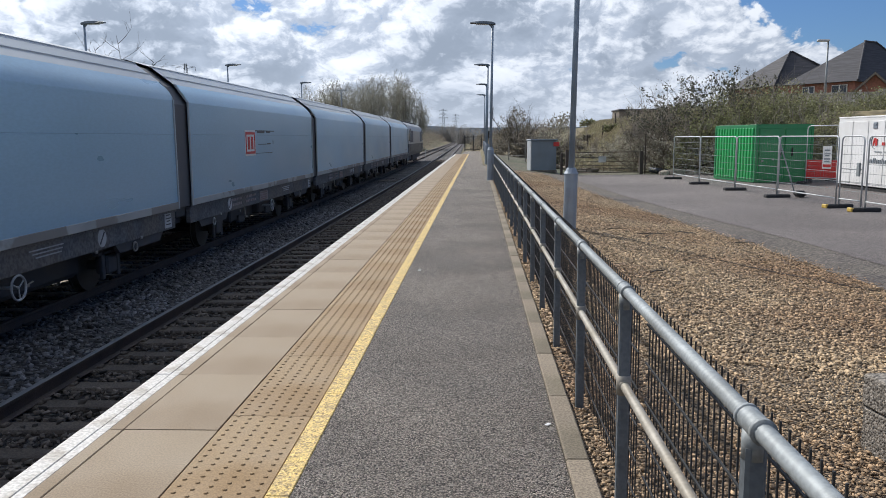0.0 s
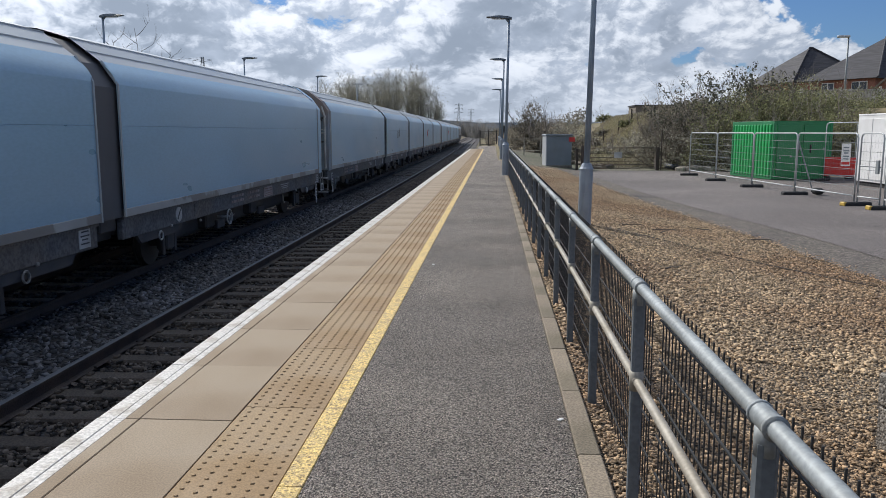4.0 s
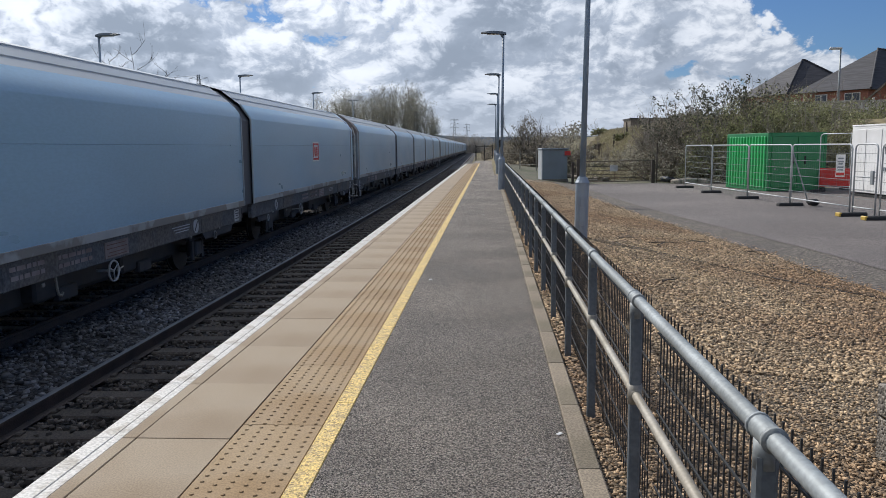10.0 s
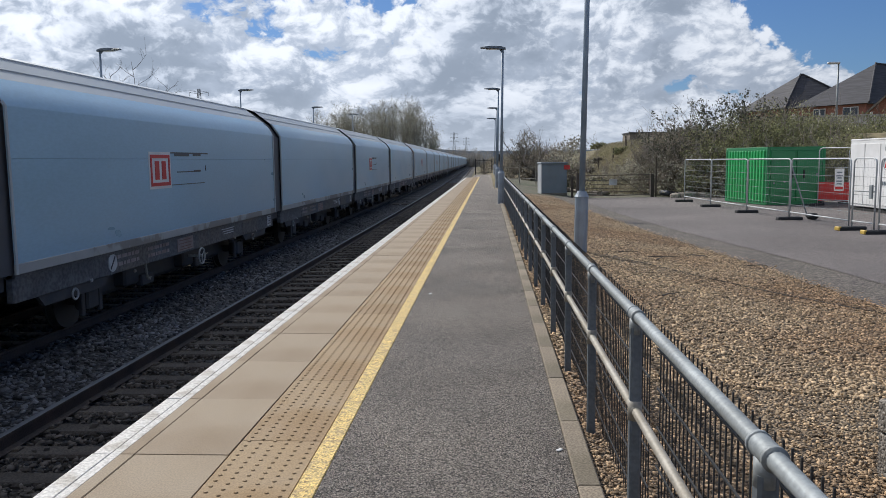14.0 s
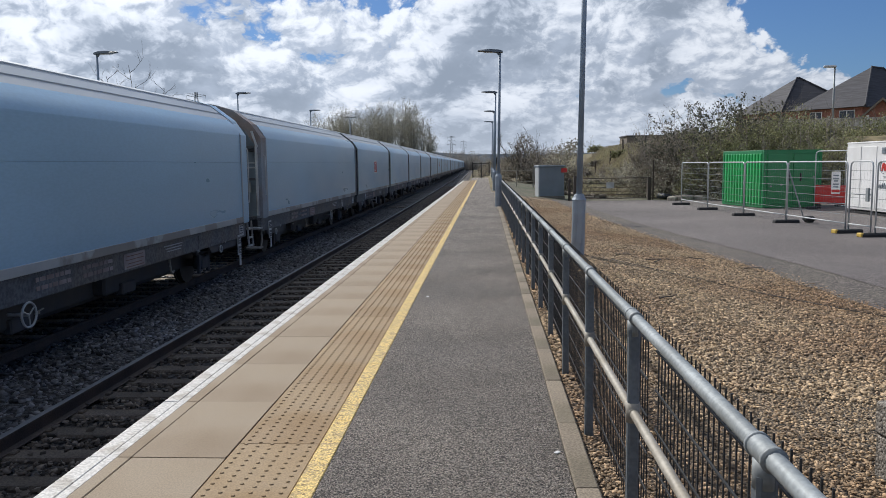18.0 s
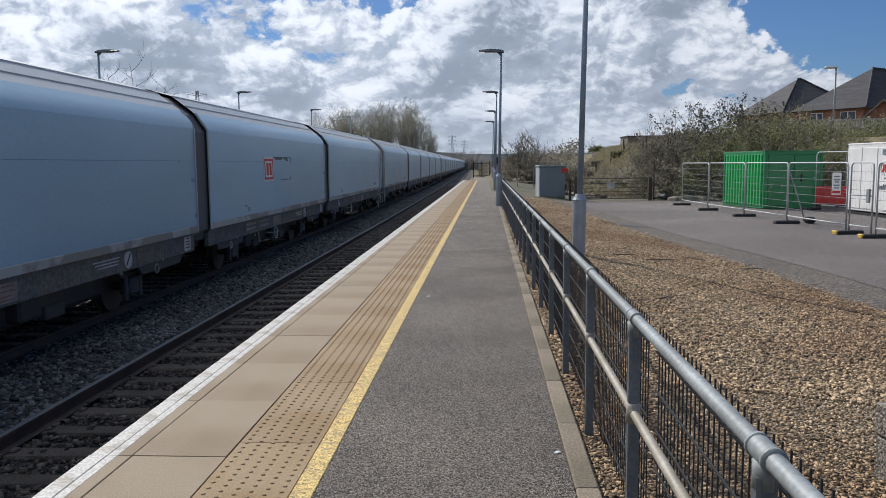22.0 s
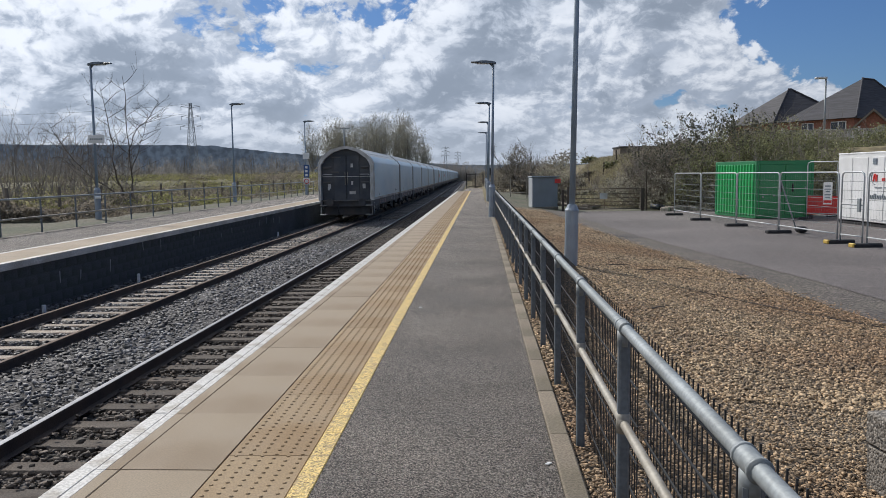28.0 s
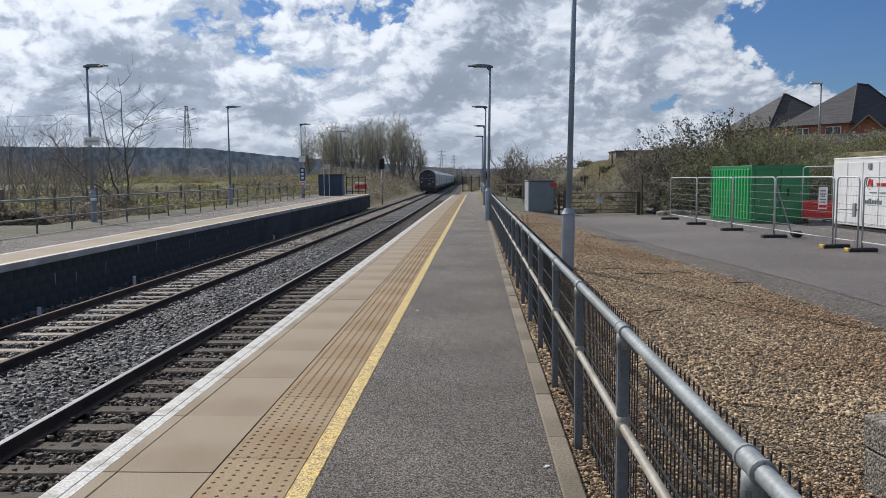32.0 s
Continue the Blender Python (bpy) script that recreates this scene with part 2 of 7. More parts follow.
# ---------- materials ----------
def mat(name, col, rough=0.7, metal=0.0, var=0.12, scale=3.0, grain=0.0, gscale=60.0, bump=0.0, bscale=None,
        col2=None, blotch=0.0, spec=0.5, rnd=0.0, stretch=(1, 1, 1), lo=0.42, hi=0.62, island=0.0, speck=None, through_light=0.0, chip=None):
    """A surface: base colour with large stains towards col2, fine grain, relief, and a shift per object."""
    m = bpy.data.materials.new(name)
    m.use_nodes = True
    nt = m.node_tree
    N, L = nt.nodes.new, nt.links.new
    b = nt.nodes["Principled BSDF"]
    b.inputs["Roughness"].default_value, b.inputs["Metallic"].default_value = rough, metal
    b.inputs["Specular IOR Level"].default_value = spec
    tc, mp = N("ShaderNodeTexCoord"), N("ShaderNodeMapping")
    mp.inputs["Scale"].default_value = stretch
    L(tc.outputs["Object"], mp.inputs[0])

    def tex(sc, det=4):
        n = N("ShaderNodeTexNoise")
        n.inputs["Scale"].default_value, n.inputs["Detail"].default_value = sc, det
        L(mp.outputs[0], n.inputs["Vector"])
        return n.outputs[0]

    def mixc(fac, a, c, mode="MIX"):
        x = N("ShaderNodeMix")
        x.data_type, x.blend_type = "RGBA", mode
        for i, v in ((0, fac), (6, a), (7, c)):
            if isinstance(v, tuple):
                x.inputs[i].default_value = (*v, 1)
            elif isinstance(v, (int, float)):
                x.inputs[i].default_value = v
            else:
                L(v, x.inputs[i])
        return x.outputs[2]

    def rng(v, a, c, lo_, hi_):
        r = N("ShaderNodeMapRange")
        for i, q in enumerate((a, c, lo_, hi_)):
            r.inputs[i + 1].default_value = q
        L(v, r.inputs[0])
        return r.outputs[0]

    n1 = tex(scale)
    c = mixc(rng(n1, 0.3, 0.7, 0, 1), tuple(q * (1 - var) for q in col), tuple(min(1, q * (1 + var)) for q in col))
    if col2:
        c = mixc(rng(tex(scale * 0.37 if not blotch else blotch, 6), lo, hi, 0, 1), c, col2)
    if grain:
        g = rng(tex(gscale, 2), 0.38, 0.62, 1 - grain, 1 + grain)
        c = mixc(1.0, c, g, "MULTIPLY")
    if chip:
        vc, vs = N("ShaderNodeTexVoronoi"), N("ShaderNodeSeparateColor")
        vc.inputs["Scale"].default_value = chip[0]
        L(mp.outputs[0], vc.inputs["Vector"])
        L(vc.outputs["Color"], vs.inputs[0])
        c = mixc(1.0, c, rng(vs.outputs[0], 0, 1, chip[1], chip[2]), "MULTIPLY")
    if speck:
        vo = N("ShaderNodeTexVoronoi")
        vo.inputs["Scale"].default_value = speck[0]
        L(mp.outputs[0], vo.inputs["Vector"])
        sp = N("ShaderNodeSeparateColor")
        L(vo.outputs["Color"], sp.inputs[0])
        c = mixc(rng(sp.outputs[0], speck[1], min(1.0, speck[1] + 0.12), 0, 1), c, speck[2])
    if rnd:
        oi = N("ShaderNodeObjectInfo")
        c = mixc(1.0, c, rng(oi.outputs["Random"], 0, 1, 1 - rnd, 1 + rnd), "MULTIPLY")
    if island:
        ge = N("ShaderNodeNewGeometry")
        c = mixc(1.0, c, rng(ge.outputs["Random Per Island"], 0, 1, 1 - island, 1 + island), "MULTIPLY")
    L(c, b.inputs["Base Color"])
    if through_light:
        tl, ms = N("ShaderNodeBsdfTranslucent"), N("ShaderNodeMixShader")
        L(c, tl.inputs[0])
        ms.inputs[0].default_value = through_light
        L(b.outputs[0], ms.inputs[1])
        L(tl.outputs[0], ms.inputs[2])
        L(ms.outputs[0], nt.nodes["Material Output"].inputs[0])
    L(rng(n1, 0.3, 0.7, max(0, rough - 0.08), min(1, rough + 0.08)), b.inputs["Roughness"])
    if chip and len(chip) > 3:
        bc = N("ShaderNodeBump")
        bc.invert = True
        bc.inputs["Distance"].default_value = chip[3]
        L(vc.outputs["Distance"], bc.inputs["Height"])
        L(bc.outputs[0], b.inputs["Normal"])
    elif bump:
        bp = N("ShaderNodeBump")
        bp.inputs["Strength"].default_value = 1.0
        bp.inputs["Distance"].default_value = bump
        L(tex(bscale or gscale, 3), bp.inputs["Height"])
        L(bp.outputs[0], b.inputs["Normal"])
    return m


MAT = dict(
    asphalt=mat("platform_asphalt", (0.198, 0.173, 0.149), 0.78, var=0.2, scale=0.9, grain=0.7, gscale=120, col2=(0.146, 0.127, 0.109), blotch=0.7, chip=(135, 0.03, 2.2, 0.020), speck=(70, 0.93, (0.33, 0.30, 0.27))),
    road=mat("yard_asphalt", (0.150, 0.133, 0.126), 0.85, var=0.2, scale=0.5, grain=0.3, gscale=60, col2=(0.112, 0.098, 0.093), chip=(60, 0.5, 1.5, 0.005)),
    roadedge=mat("broken_asphalt", (0.108, 0.093, 0.082), 0.9, var=0.3, scale=1.5, grain=0.4, gscale=30, col2=(0.12, 0.105, 0.085), chip=(45, 0.4, 1.6, 0.008)),
    coping=mat("buff_coping", (0.288, 0.228, 0.155), 0.8, var=0.06, scale=2.0, grain=0.14, gscale=110, bump=0.0015, bscale=120, col2=(0.245, 0.186, 0.122), rnd=0.03),
    tactile=mat("tactile_paving", (0.295, 0.212, 0.118), 0.8, var=0.1, scale=3.0, grain=0.14, gscale=100, bump=0.0015, col2=(0.252, 0.167, 0.081), rnd=0.05),
    nosing=mat("worn_white_paint", (0.51, 0.50, 0.475), 0.65, var=0.08, scale=6, grain=0.2, gscale=60, bump=0.002, bscale=60, col2=(0.35, 0.325, 0.285), blotch=9, lo=0.5, hi=0.68),
    yellow=mat("yellow_line_paint", (0.63, 0.455, 0.15), 0.6, var=0.1, scale=5, grain=0.35, gscale=95, bump=0.012, bscale=70, col2=(0.45, 0.32, 0.13), blotch=14, lo=0.52, hi=0.62, speck=(95, 0.82, (0.24, 0.165, 0.06))),
    kerb=mat("concrete_edging", (0.235, 0.195, 0.145), 0.9, var=0.14, scale=3, grain=0.25, gscale=90, bump=0.003, col2=(0.165, 0.14, 0.10), rnd=0.1),
    concrete=mat("old_concrete", (0.20, 0.18, 0.155), 0.9, var=0.15, scale=2, grain=0.35, gscale=50, bump=0.004, col2=(0.14, 0.123, 0.10), chip=(75, 0.5, 1.6, 0.006)),
    gravel=mat("gravel_pebbles", (0.205, 0.158, 0.104), 0.9, var=0.22, scale=0.8, grain=0.3, gscale=60, col2=(0.165, 0.11, 0.065), chip=(52, 0.02, 2.2, 0.030)),
    pebble=mat("pebbles", (0.385, 0.285, 0.176), 0.8, var=0.15, scale=0.8, col2=(0.29, 0.19, 0.108), island=0.75),
    ballast=mat("ballast_bed", (0.07, 0.066, 0.066), 0.9, var=0.3, scale=1.0, grain=0.3, gscale=24, col2=(0.03, 0.027, 0.026), chip=(20, 0.2, 2.0, 0.03)),
    stone=mat("ballast_stone", (0.118, 0.117, 0.124), 0.62, var=0.2, scale=0.7, col2=(0.085, 0.079, 0.077), island=0.85),
    stoneb=mat("browned_ballast_stone", (0.108, 0.089, 0.073), 0.8, var=0.2, scale=0.7, col2=(0.075, 0.058, 0.046), island=0.85),
    sleeper=mat("concrete_sleeper", (0.098, 0.080, 0.064), 0.9, var=0.2, scale=4, grain=0.25, gscale=50, bump=0.004, col2=(0.06, 0.046, 0.037), rnd=0.15),
    sleeper2=mat("pale_concrete_sleeper", (0.37, 0.32, 0.265), 0.9, var=0.2, scale=4, grain=0.25, gscale=50, bump=0.004, col2=(0.23, 0.18, 0.145), blotch=3, rnd=0.2),
    rail=mat("rusty_rail_web", (0.075, 0.055, 0.045), 0.8, var=0.25, scale=6, grain=0.2, gscale=60, col2=(0.05, 0.04, 0.038)),
    railtop=mat("dull_rail_head", (0.17, 0.175, 0.19), 0.62, metal=0.8, var=0.12, scale=8),
    railrust=mat("rusty_rail_head", (0.12, 0.085, 0.065), 0.75, metal=0.2, var=0.2, scale=8, spec=0.2),
    wall=mat("platform_wall_blocks", (0.072, 0.077, 0.084), 0.9, var=0.3, scale=1.5, grain=0.25, gscale=40, bump=0.006, col2=(0.042, 0.050, 0.046), blotch=0.8, rnd=0.025, stretch=(1, 0.6, 1.6)),
    streak=mat("lime_deposit", (0.30, 0.30, 0.30), 0.9, var=0.2, scale=9),
    galv=mat("weathered_galvanised_steel", (0.285, 0.31, 0.32), 0.55, metal=0.25, var=0.12, scale=5, grain=0.12, gscale=60, col2=(0.22, 0.235, 0.235), bump=0.0006, bscale=40),
    galvmid=mat("stained_galvanised_steel", (0.36, 0.335, 0.29), 0.55, metal=0.2, var=0.12, scale=5, grain=0.1, gscale=50, col2=(0.27, 0.24, 0.19)),
    post=mat("grey_steel_post", (0.145, 0.165, 0.185), 0.6, metal=0.2, var=0.1, scale=6, grain=0.1, gscale=60, col2=(0.1, 0.115, 0.125)),
    wire=mat("dark_wire", (0.035, 0.036, 0.038), 0.6, metal=0.2, var=0.1),
    lamp=mat("blue_grey_lamp_column", (0.255, 0.32, 0.40), 0.5, metal=0.0, var=0.1, scale=4, col2=(0.18, 0.235, 0.30)),
    lampbase=mat("grey_lamp_base", (0.30, 0.345, 0.40), 0.55, metal=0.2, var=0.1, scale=4, col2=(0.25, 0.28, 0.32)),
    lamphead=mat("lantern_housing", (0.10, 0.125, 0.155), 0.5, var=0.08),
    lampwhite=mat("pale_grey_lantern", (0.5, 0.52, 0.54), 0.4, var=0.05),
    glass=mat("lantern_glass", (0.5, 0.52, 0.54), 0.15, var=0.03),
    grass=mat("rough_grass", (0.085, 0.090, 0.055), 0.95, var=0.3, scale=1.0, grain=0.5, gscale=14, bump=0.05, bscale=10, col2=(0.12, 0.11, 0.078)),
    field=mat("open_ground", (0.115, 0.105, 0.05), 0.95, var=0.3, scale=0.05, grain=0.4, gscale=2, col2=(0.165, 0.13, 0.07)),
    white=mat("white_paint", (0.78, 0.78, 0.78), 0.55, var=0.03, col2=(0.7, 0.7, 0.69)),
    red=mat("red_paint", (0.55, 0.035, 0.03), 0.5, var=0.05),
    blue=mat("blue_sign", (0.02, 0.07, 0.22), 0.5, var=0.05),
    navy=mat("navy_cabin", (0.032, 0.055, 0.105), 0.5, var=0.15, scale=2),
    black=mat("black_paint", (0.02, 0.02, 0.022), 0.55, var=0.1),
    rubber=mat("black_rubber_foot", (0.03, 0.03, 0.032), 0.85, var=0.15, scale=6),
    hazard=mat("dusty_yellow_end_cap", (0.50, 0.34, 0.06), 0.6, var=0.1),
    grey=mat("grey_cabinet_paint", (0.20, 0.235, 0.27), 0.5, var=0.08, scale=2, col2=(0.17, 0.195, 0.215)),
    timber=mat("weathered_timber", (0.26, 0.22, 0.17), 0.9, var=0.2, scale=3, grain=0.25, gscale=30, stretch=(1, 1, 0.15), col2=(0.18, 0.155, 0.125), rnd=0.2),
    oldpost=mat("brown_fence_post", (0.15, 0.125, 0.10), 0.9, var=0.2, scale=3, rnd=0.2),
    gatesteel=mat("dark_weathered_gate_steel", (0.12, 0.105, 0.09), 0.7, metal=0.2, var=0.2, scale=5, col2=(0.16, 0.12, 0.09)),
    greyboard=mat("silvered_timber", (0.54, 0.51, 0.46), 0.9, var=0.2, scale=3, grain=0.25, gscale=30, stretch=(1, 1, 0.15), col2=(0.28, 0.25, 0.22), rnd=0.2),
    darkwood=mat("dark_timber_post", (0.07, 0.058, 0.048), 0.9, var=0.2, scale=3, rnd=0.2),
    green=mat("green_container_paint", (0.045, 0.44, 0.13), 0.40, var=0.08, scale=1.5, col2=(0.055, 0.37, 0.12)),
    # the container's green again, darkened for the shade on its front
    greend=mat("shaded_green_paint", (0.024, 0.205, 0.072), 0.40, var=0.08, scale=1.5),
    bark=mat("bare_bark", (0.10, 0.085, 0.07), 0.9, var=0.2, scale=3),
    twig=mat("pale_twigs", (0.30, 0.285, 0.25), 0.9, var=0.2, scale=0.3, island=0.3, through_light=0.35),
    limb=mat("grey_limb_bark", (0.22, 0.21, 0.19), 0.9, var=0.2, scale=1.5),
    twigd=mat("brown_twigs", (0.27, 0.235, 0.20), 0.9, var=0.25, scale=0.3, island=0.35),
    leaf=mat("hedge_leaves", (0.235, 0.245, 0.12), 0.65, var=0.25, scale=0.5, col2=(0.27, 0.25, 0.15), island=0.55, through_light=0.5),
    haze=mat("fine_twig_haze", (0.31, 0.305, 0.245), 0.9, var=0.12, scale=0.2, island=0.2, through_light=0.6),
    woodhaze=mat("bare_wood_crowns", (0.285, 0.285, 0.275), 0.95, var=0.2, scale=0.05, col2=(0.31, 0.295, 0.27), island=0.25, through_light=0.5),
    straw=mat("dry_grass_blades", (0.30, 0.265, 0.18), 0.9, var=0.2, scale=0.5, col2=(0.30, 0.28, 0.17), island=0.4, through_light=0.4),
    spray=mat("dark_spray_leaves", (0.105, 0.105, 0.075), 0.7, var=0.25, scale=0.5, island=0.5, through_light=0.3),
    tangle=mat("grey_bramble_tangle", (0.33, 0.31, 0.255), 0.85, var=0.25, scale=0.4, col2=(0.27, 0.27, 0.18), island=0.55, through_light=0.5),
    galvlight=mat("bright_galvanised_tube", (0.46, 0.48, 0.49), 0.5, metal=0.2, var=0.08, scale=5),
    leafb=mat("bramble_leaves", (0.265, 0.26, 0.11), 0.7, var=0.25, scale=0.4, col2=(0.235, 0.205, 0.16), blotch=0.12, lo=0.45, hi=0.52, island=0.5, through_light=0.45),
    leafd=mat("dark_scrub", (0.20, 0.185, 0.145), 0.8, var=0.25, scale=0.4, col2=(0.235, 0.20, 0.16), island=0.5, through_light=0.5),
    wood=mat("far_bare_woodland", (0.30, 0.29, 0.275), 0.95, var=0.2, scale=0.06, grain=0.3, gscale=0.6, col2=(0.37, 0.34, 0.30), stretch=(1, 1, 0.3), through_light=0.4),
    # pale blue-grey carries the aerial haze over the ridge
    hill=mat("hazed_wooded_ridge", (0.26, 0.315, 0.39), 1.0, var=0.2, scale=0.012, grain=0.25, gscale=0.1),
    brick=mat("red_brick", (0.28, 0.125, 0.092), 0.9, var=0.12, scale=0.8, grain=0.2, gscale=8, bump=0.01, col2=(0.27, 0.12, 0.085)),
    slate=mat("dark_roof_tiles", (0.046, 0.045, 0.051), 0.8, var=0.25, scale=0.9, grain=0.25, gscale=3, bump=0.03, bscale=2.5, rnd=0.12, stretch=(0.25, 0.25, 3.0)),
    pane=mat("dark_window_glass", (0.05, 0.06, 0.075), 0.08, var=0.05),
    pylon=mat("grey_pylon_steel", (0.24, 0.26, 0.28), 0.6, metal=0.3, var=0.05),
    wagon=mat("silver_grey_wagon_side", (0.345, 0.535, 0.69), 0.33, metal=0.15, var=0.04, scale=0.5, grain=0.03, gscale=20, bump=0.0009, bscale=0.9, col2=(0.305, 0.47, 0.605), rnd=0.08, stretch=(1, 0.5, 1.6)),
    roof=mat("silver_wagon_roof", (0.46, 0.50, 0.53), 0.42, metal=0.25, var=0.06, scale=0.7, col2=(0.37, 0.395, 0.41), rnd=0.07, stretch=(1, 0.3, 1)),
    nosing3=mat("dirty_white_paint", (0.52, 0.50, 0.47), 0.7, var=0.1, scale=3, grain=0.2, gscale=40, col2=(0.38, 0.35, 0.31)),
    hood=mat("stained_end_hood", (0.25, 0.29, 0.33), 0.55, metal=0.1, var=0.1, scale=1.5, grain=0.06, gscale=20, col2=(0.23, 0.18, 0.155), blotch=0.75, lo=0.43, hi=0.60),
    strip=mat("pale_sill_strip", (0.40, 0.40, 0.385), 0.6, var=0.12, scale=2, col2=(0.26, 0.24, 0.215), blotch=1.1, lo=0.48, hi=0.52),
    plate=mat("grimy_pink_plate", (0.36, 0.30, 0.28), 0.7, var=0.15, scale=5, col2=(0.24, 0.18, 0.16)),
    bellows=mat("dark_gangway_cover", (0.105, 0.105, 0.11), 0.7, var=0.12, scale=3),
    frame=mat("grimy_underframe", (0.118, 0.12, 0.126), 0.75, var=0.35, scale=3, grain=0.25, gscale=20, col2=(0.155, 0.135, 0.118)),
    gear=mat("black_running_gear", (0.065, 0.066, 0.072), 0.75, var=0.3, scale=4, col2=(0.09, 0.08, 0.072)),
    wheel=mat("wheel_steel", (0.09, 0.08, 0.072), 0.6, metal=0.5, var=0.2),
    endwall=mat("grey_end_wall", (0.25, 0.31, 0.36), 0.6, var=0.15, scale=1.5, col2=(0.16, 0.165, 0.17)),
    # tail end only: shade on the end wall is put into this dark navy
    darkend=mat("shaded_end_panel", (0.036, 0.046, 0.064), 0.45, var=0.2, scale=2, col2=(0.085, 0.09, 0.10)),
    label=mat("grubby_white_label", (0.55, 0.55, 0.54), 0.6, var=0.1, scale=5, col2=(0.38, 0.37, 0.35)),
    chest=mat("rust_plate", (0.20, 0.10, 0.07), 0.7, var=0.15, scale=5),
    loco=mat("locomotive_paint", (0.022, 0.028, 0.045), 0.5, var=0.08),
    locogrey=mat("silver_locomotive_paint", (0.36, 0.38, 0.40), 0.5, var=0.08),
    locolight=mat("cream_locomotive_panel", (0.48, 0.45, 0.40), 0.5, var=0.08),
    tarp=mat("dark_blue_sheeting", (0.05, 0.06, 0.085), 0.6, var=0.3, scale=3),
    dirt=mat("pale_rubble", (0.33, 0.29, 0.24), 0.95, var=0.25, scale=2, grain=0.3, gscale=15, bump=0.03, bscale=8),
)


# ---------- plan ----------
def smooth(a):
    a = max(0.0, min(1.0, a))
    return a * a * (3 - 2 * a)


def bend(y):
    """How far the line has swung to the left at y."""
    d = 0.0
    if y > 25:
        d = 1.0e-4 * (min(y, 85) - 25) ** 2
    if y > 85:
        d += 0.012 * (y - 85)
    if y > 300:
        d += 0.9e-4 * (y - 300) ** 2
    return -d


T1, T2, RAIL_Z = -3.69, -7.19, -0.915
EDGE, YARD = -2.1, -0.4


def lp_edge(y):
    return -8.67 - 0.0175 * (y - 14)


def lp_z(y):
    return 0.0025 * (y - 14) if y > 14 else 0.0


def gz(x, y):
    """Height of the ground."""
    if x >= 0.3:
        z = -0.035 - 0.365 * smooth((x - 0.55) / 4.6)
        z += 3.1 * smooth((0.83 * (x - 9) + 0.55 * (y - 43)) / 7) * smooth((y - 20) / 14) * smooth((x - 3.5) / 6) * (1 - 0.90 * smooth((y - 43.5) / 6) * smooth((13.5 - x) / 4.5))
        if y > 41:
            z += 0.25 * smooth((y - 41) / 8) * smooth((12 - x) / 6)
        return z
    if x > -1.5 and y > 86:
        return -1.25 + 1.15 * smooth((x + 1.5) / 1.8)
    xl = -9.95 if y < 72 else -9.6 + bend(y)
    if x < xl:
        up = 1.2 * smooth((xl - x) / 2.6)
        if y > 72:
            up += 1.3 * smooth((xl - x - 1) / 9) * smooth((y - 75) / 10)
        return -1.25 + up
    return -1.25


def ground_sheet(name, xs, ys, material, dz=0.0, zf=gz):
    m = M()
    m.loft([[(x, y, zf(x, y) + dz) for x in xs] for y in ys])
    me = m.mesh(name, material, True)
    return tagged(new(name, me), kind="structure")


def span(a, b, n):
    return [a + (b - a) * i / n for i in range(n + 1)]


far = [120, 150, 190, 250, 340, 480, 700, 1100, 1800, 3000, 4500]
xs = [-4000, -1800, -800, -400, -200, -110, -70, -45, -32, -25, -20, -17] + span(-15, -9, 20) + span(-8, -2, 8) + [-1.6] + span(-1.4, 0.2, 8) + [0.29, 0.31] + span(0.6, 6, 12) + span(7, 30, 23) + [34, 40, 50, 70, 110, 200, 400, 900, 1800, 4000]
ys = [-3000, -800, -200, -60, -30] + span(-15, 110, 62) + far
tagged(ground_sheet("ground", xs, ys, MAT["field"]), "rough open grassland with scrub reaching the horizon", "ground")

# ---------- yard surfaces ----------
def edge_x(y):
    """Where the gravel gives way to the tarmac."""
    return float(np.interp(y, (10, 14, 17, 21, 27, 33, 40), (5.0, 4.78, 4.45, 4.0, 3.55, 3.25, 3.1)))


def strip_sheet(name, f0, f1, n, ys_, material, dz):
    m = M()
    m.loft([[(f0(y) + (f1(y) - f0(y)) * i / n, y, gz(f0(y) + (f1(y) - f0(y)) * i / n, y) + dz) for i in range(n + 1)] for y in ys_])
    return tagged(new(name, m.mesh(name, material, True)), kind="structure")


rr = random.Random(5)
jag = {}
for i in range(-60, 120):
    jag[i] = rr.uniform(-0.05, 0.05)


def ragged(y):
    i = math.floor(y * 2)
    return jag.get(i, 0) + (jag.get(i + 1, 0) - jag.get(i, 0)) * (y * 2 - i)


yl = span(-20, 40, 120)
tagged(strip_sheet("gravel_bed", lambda y: 0.31, lambda y: edge_x(y) + 0.25, 12, yl, MAT["gravel"], 0.012), "loose golden gravel between fence and yard", "gravel")
tagged(strip_sheet("road_margin", lambda y: edge_x(y) + ragged(y), lambda y: edge_x(y) + 1.35, 4, yl, MAT["roadedge"], 0.020), "broken weathered tarmac margin of the yard", "road")
tagged(strip_sheet("road", lambda y: edge_x(y) + 1.0 + 0.5 * ragged(y * 0.7), lambda y: 17.0, 14, span(-20, 39, 60), MAT["road"], 0.027), "grey worn tarmac of the works yard", "road")
tagged(strip_sheet("verge", lambda y: 1.0, lambda y: 9.0, 8, span(38.6, 60, 12), MAT["grass"], 0.02), "rough grass behind the field gate", "grass")

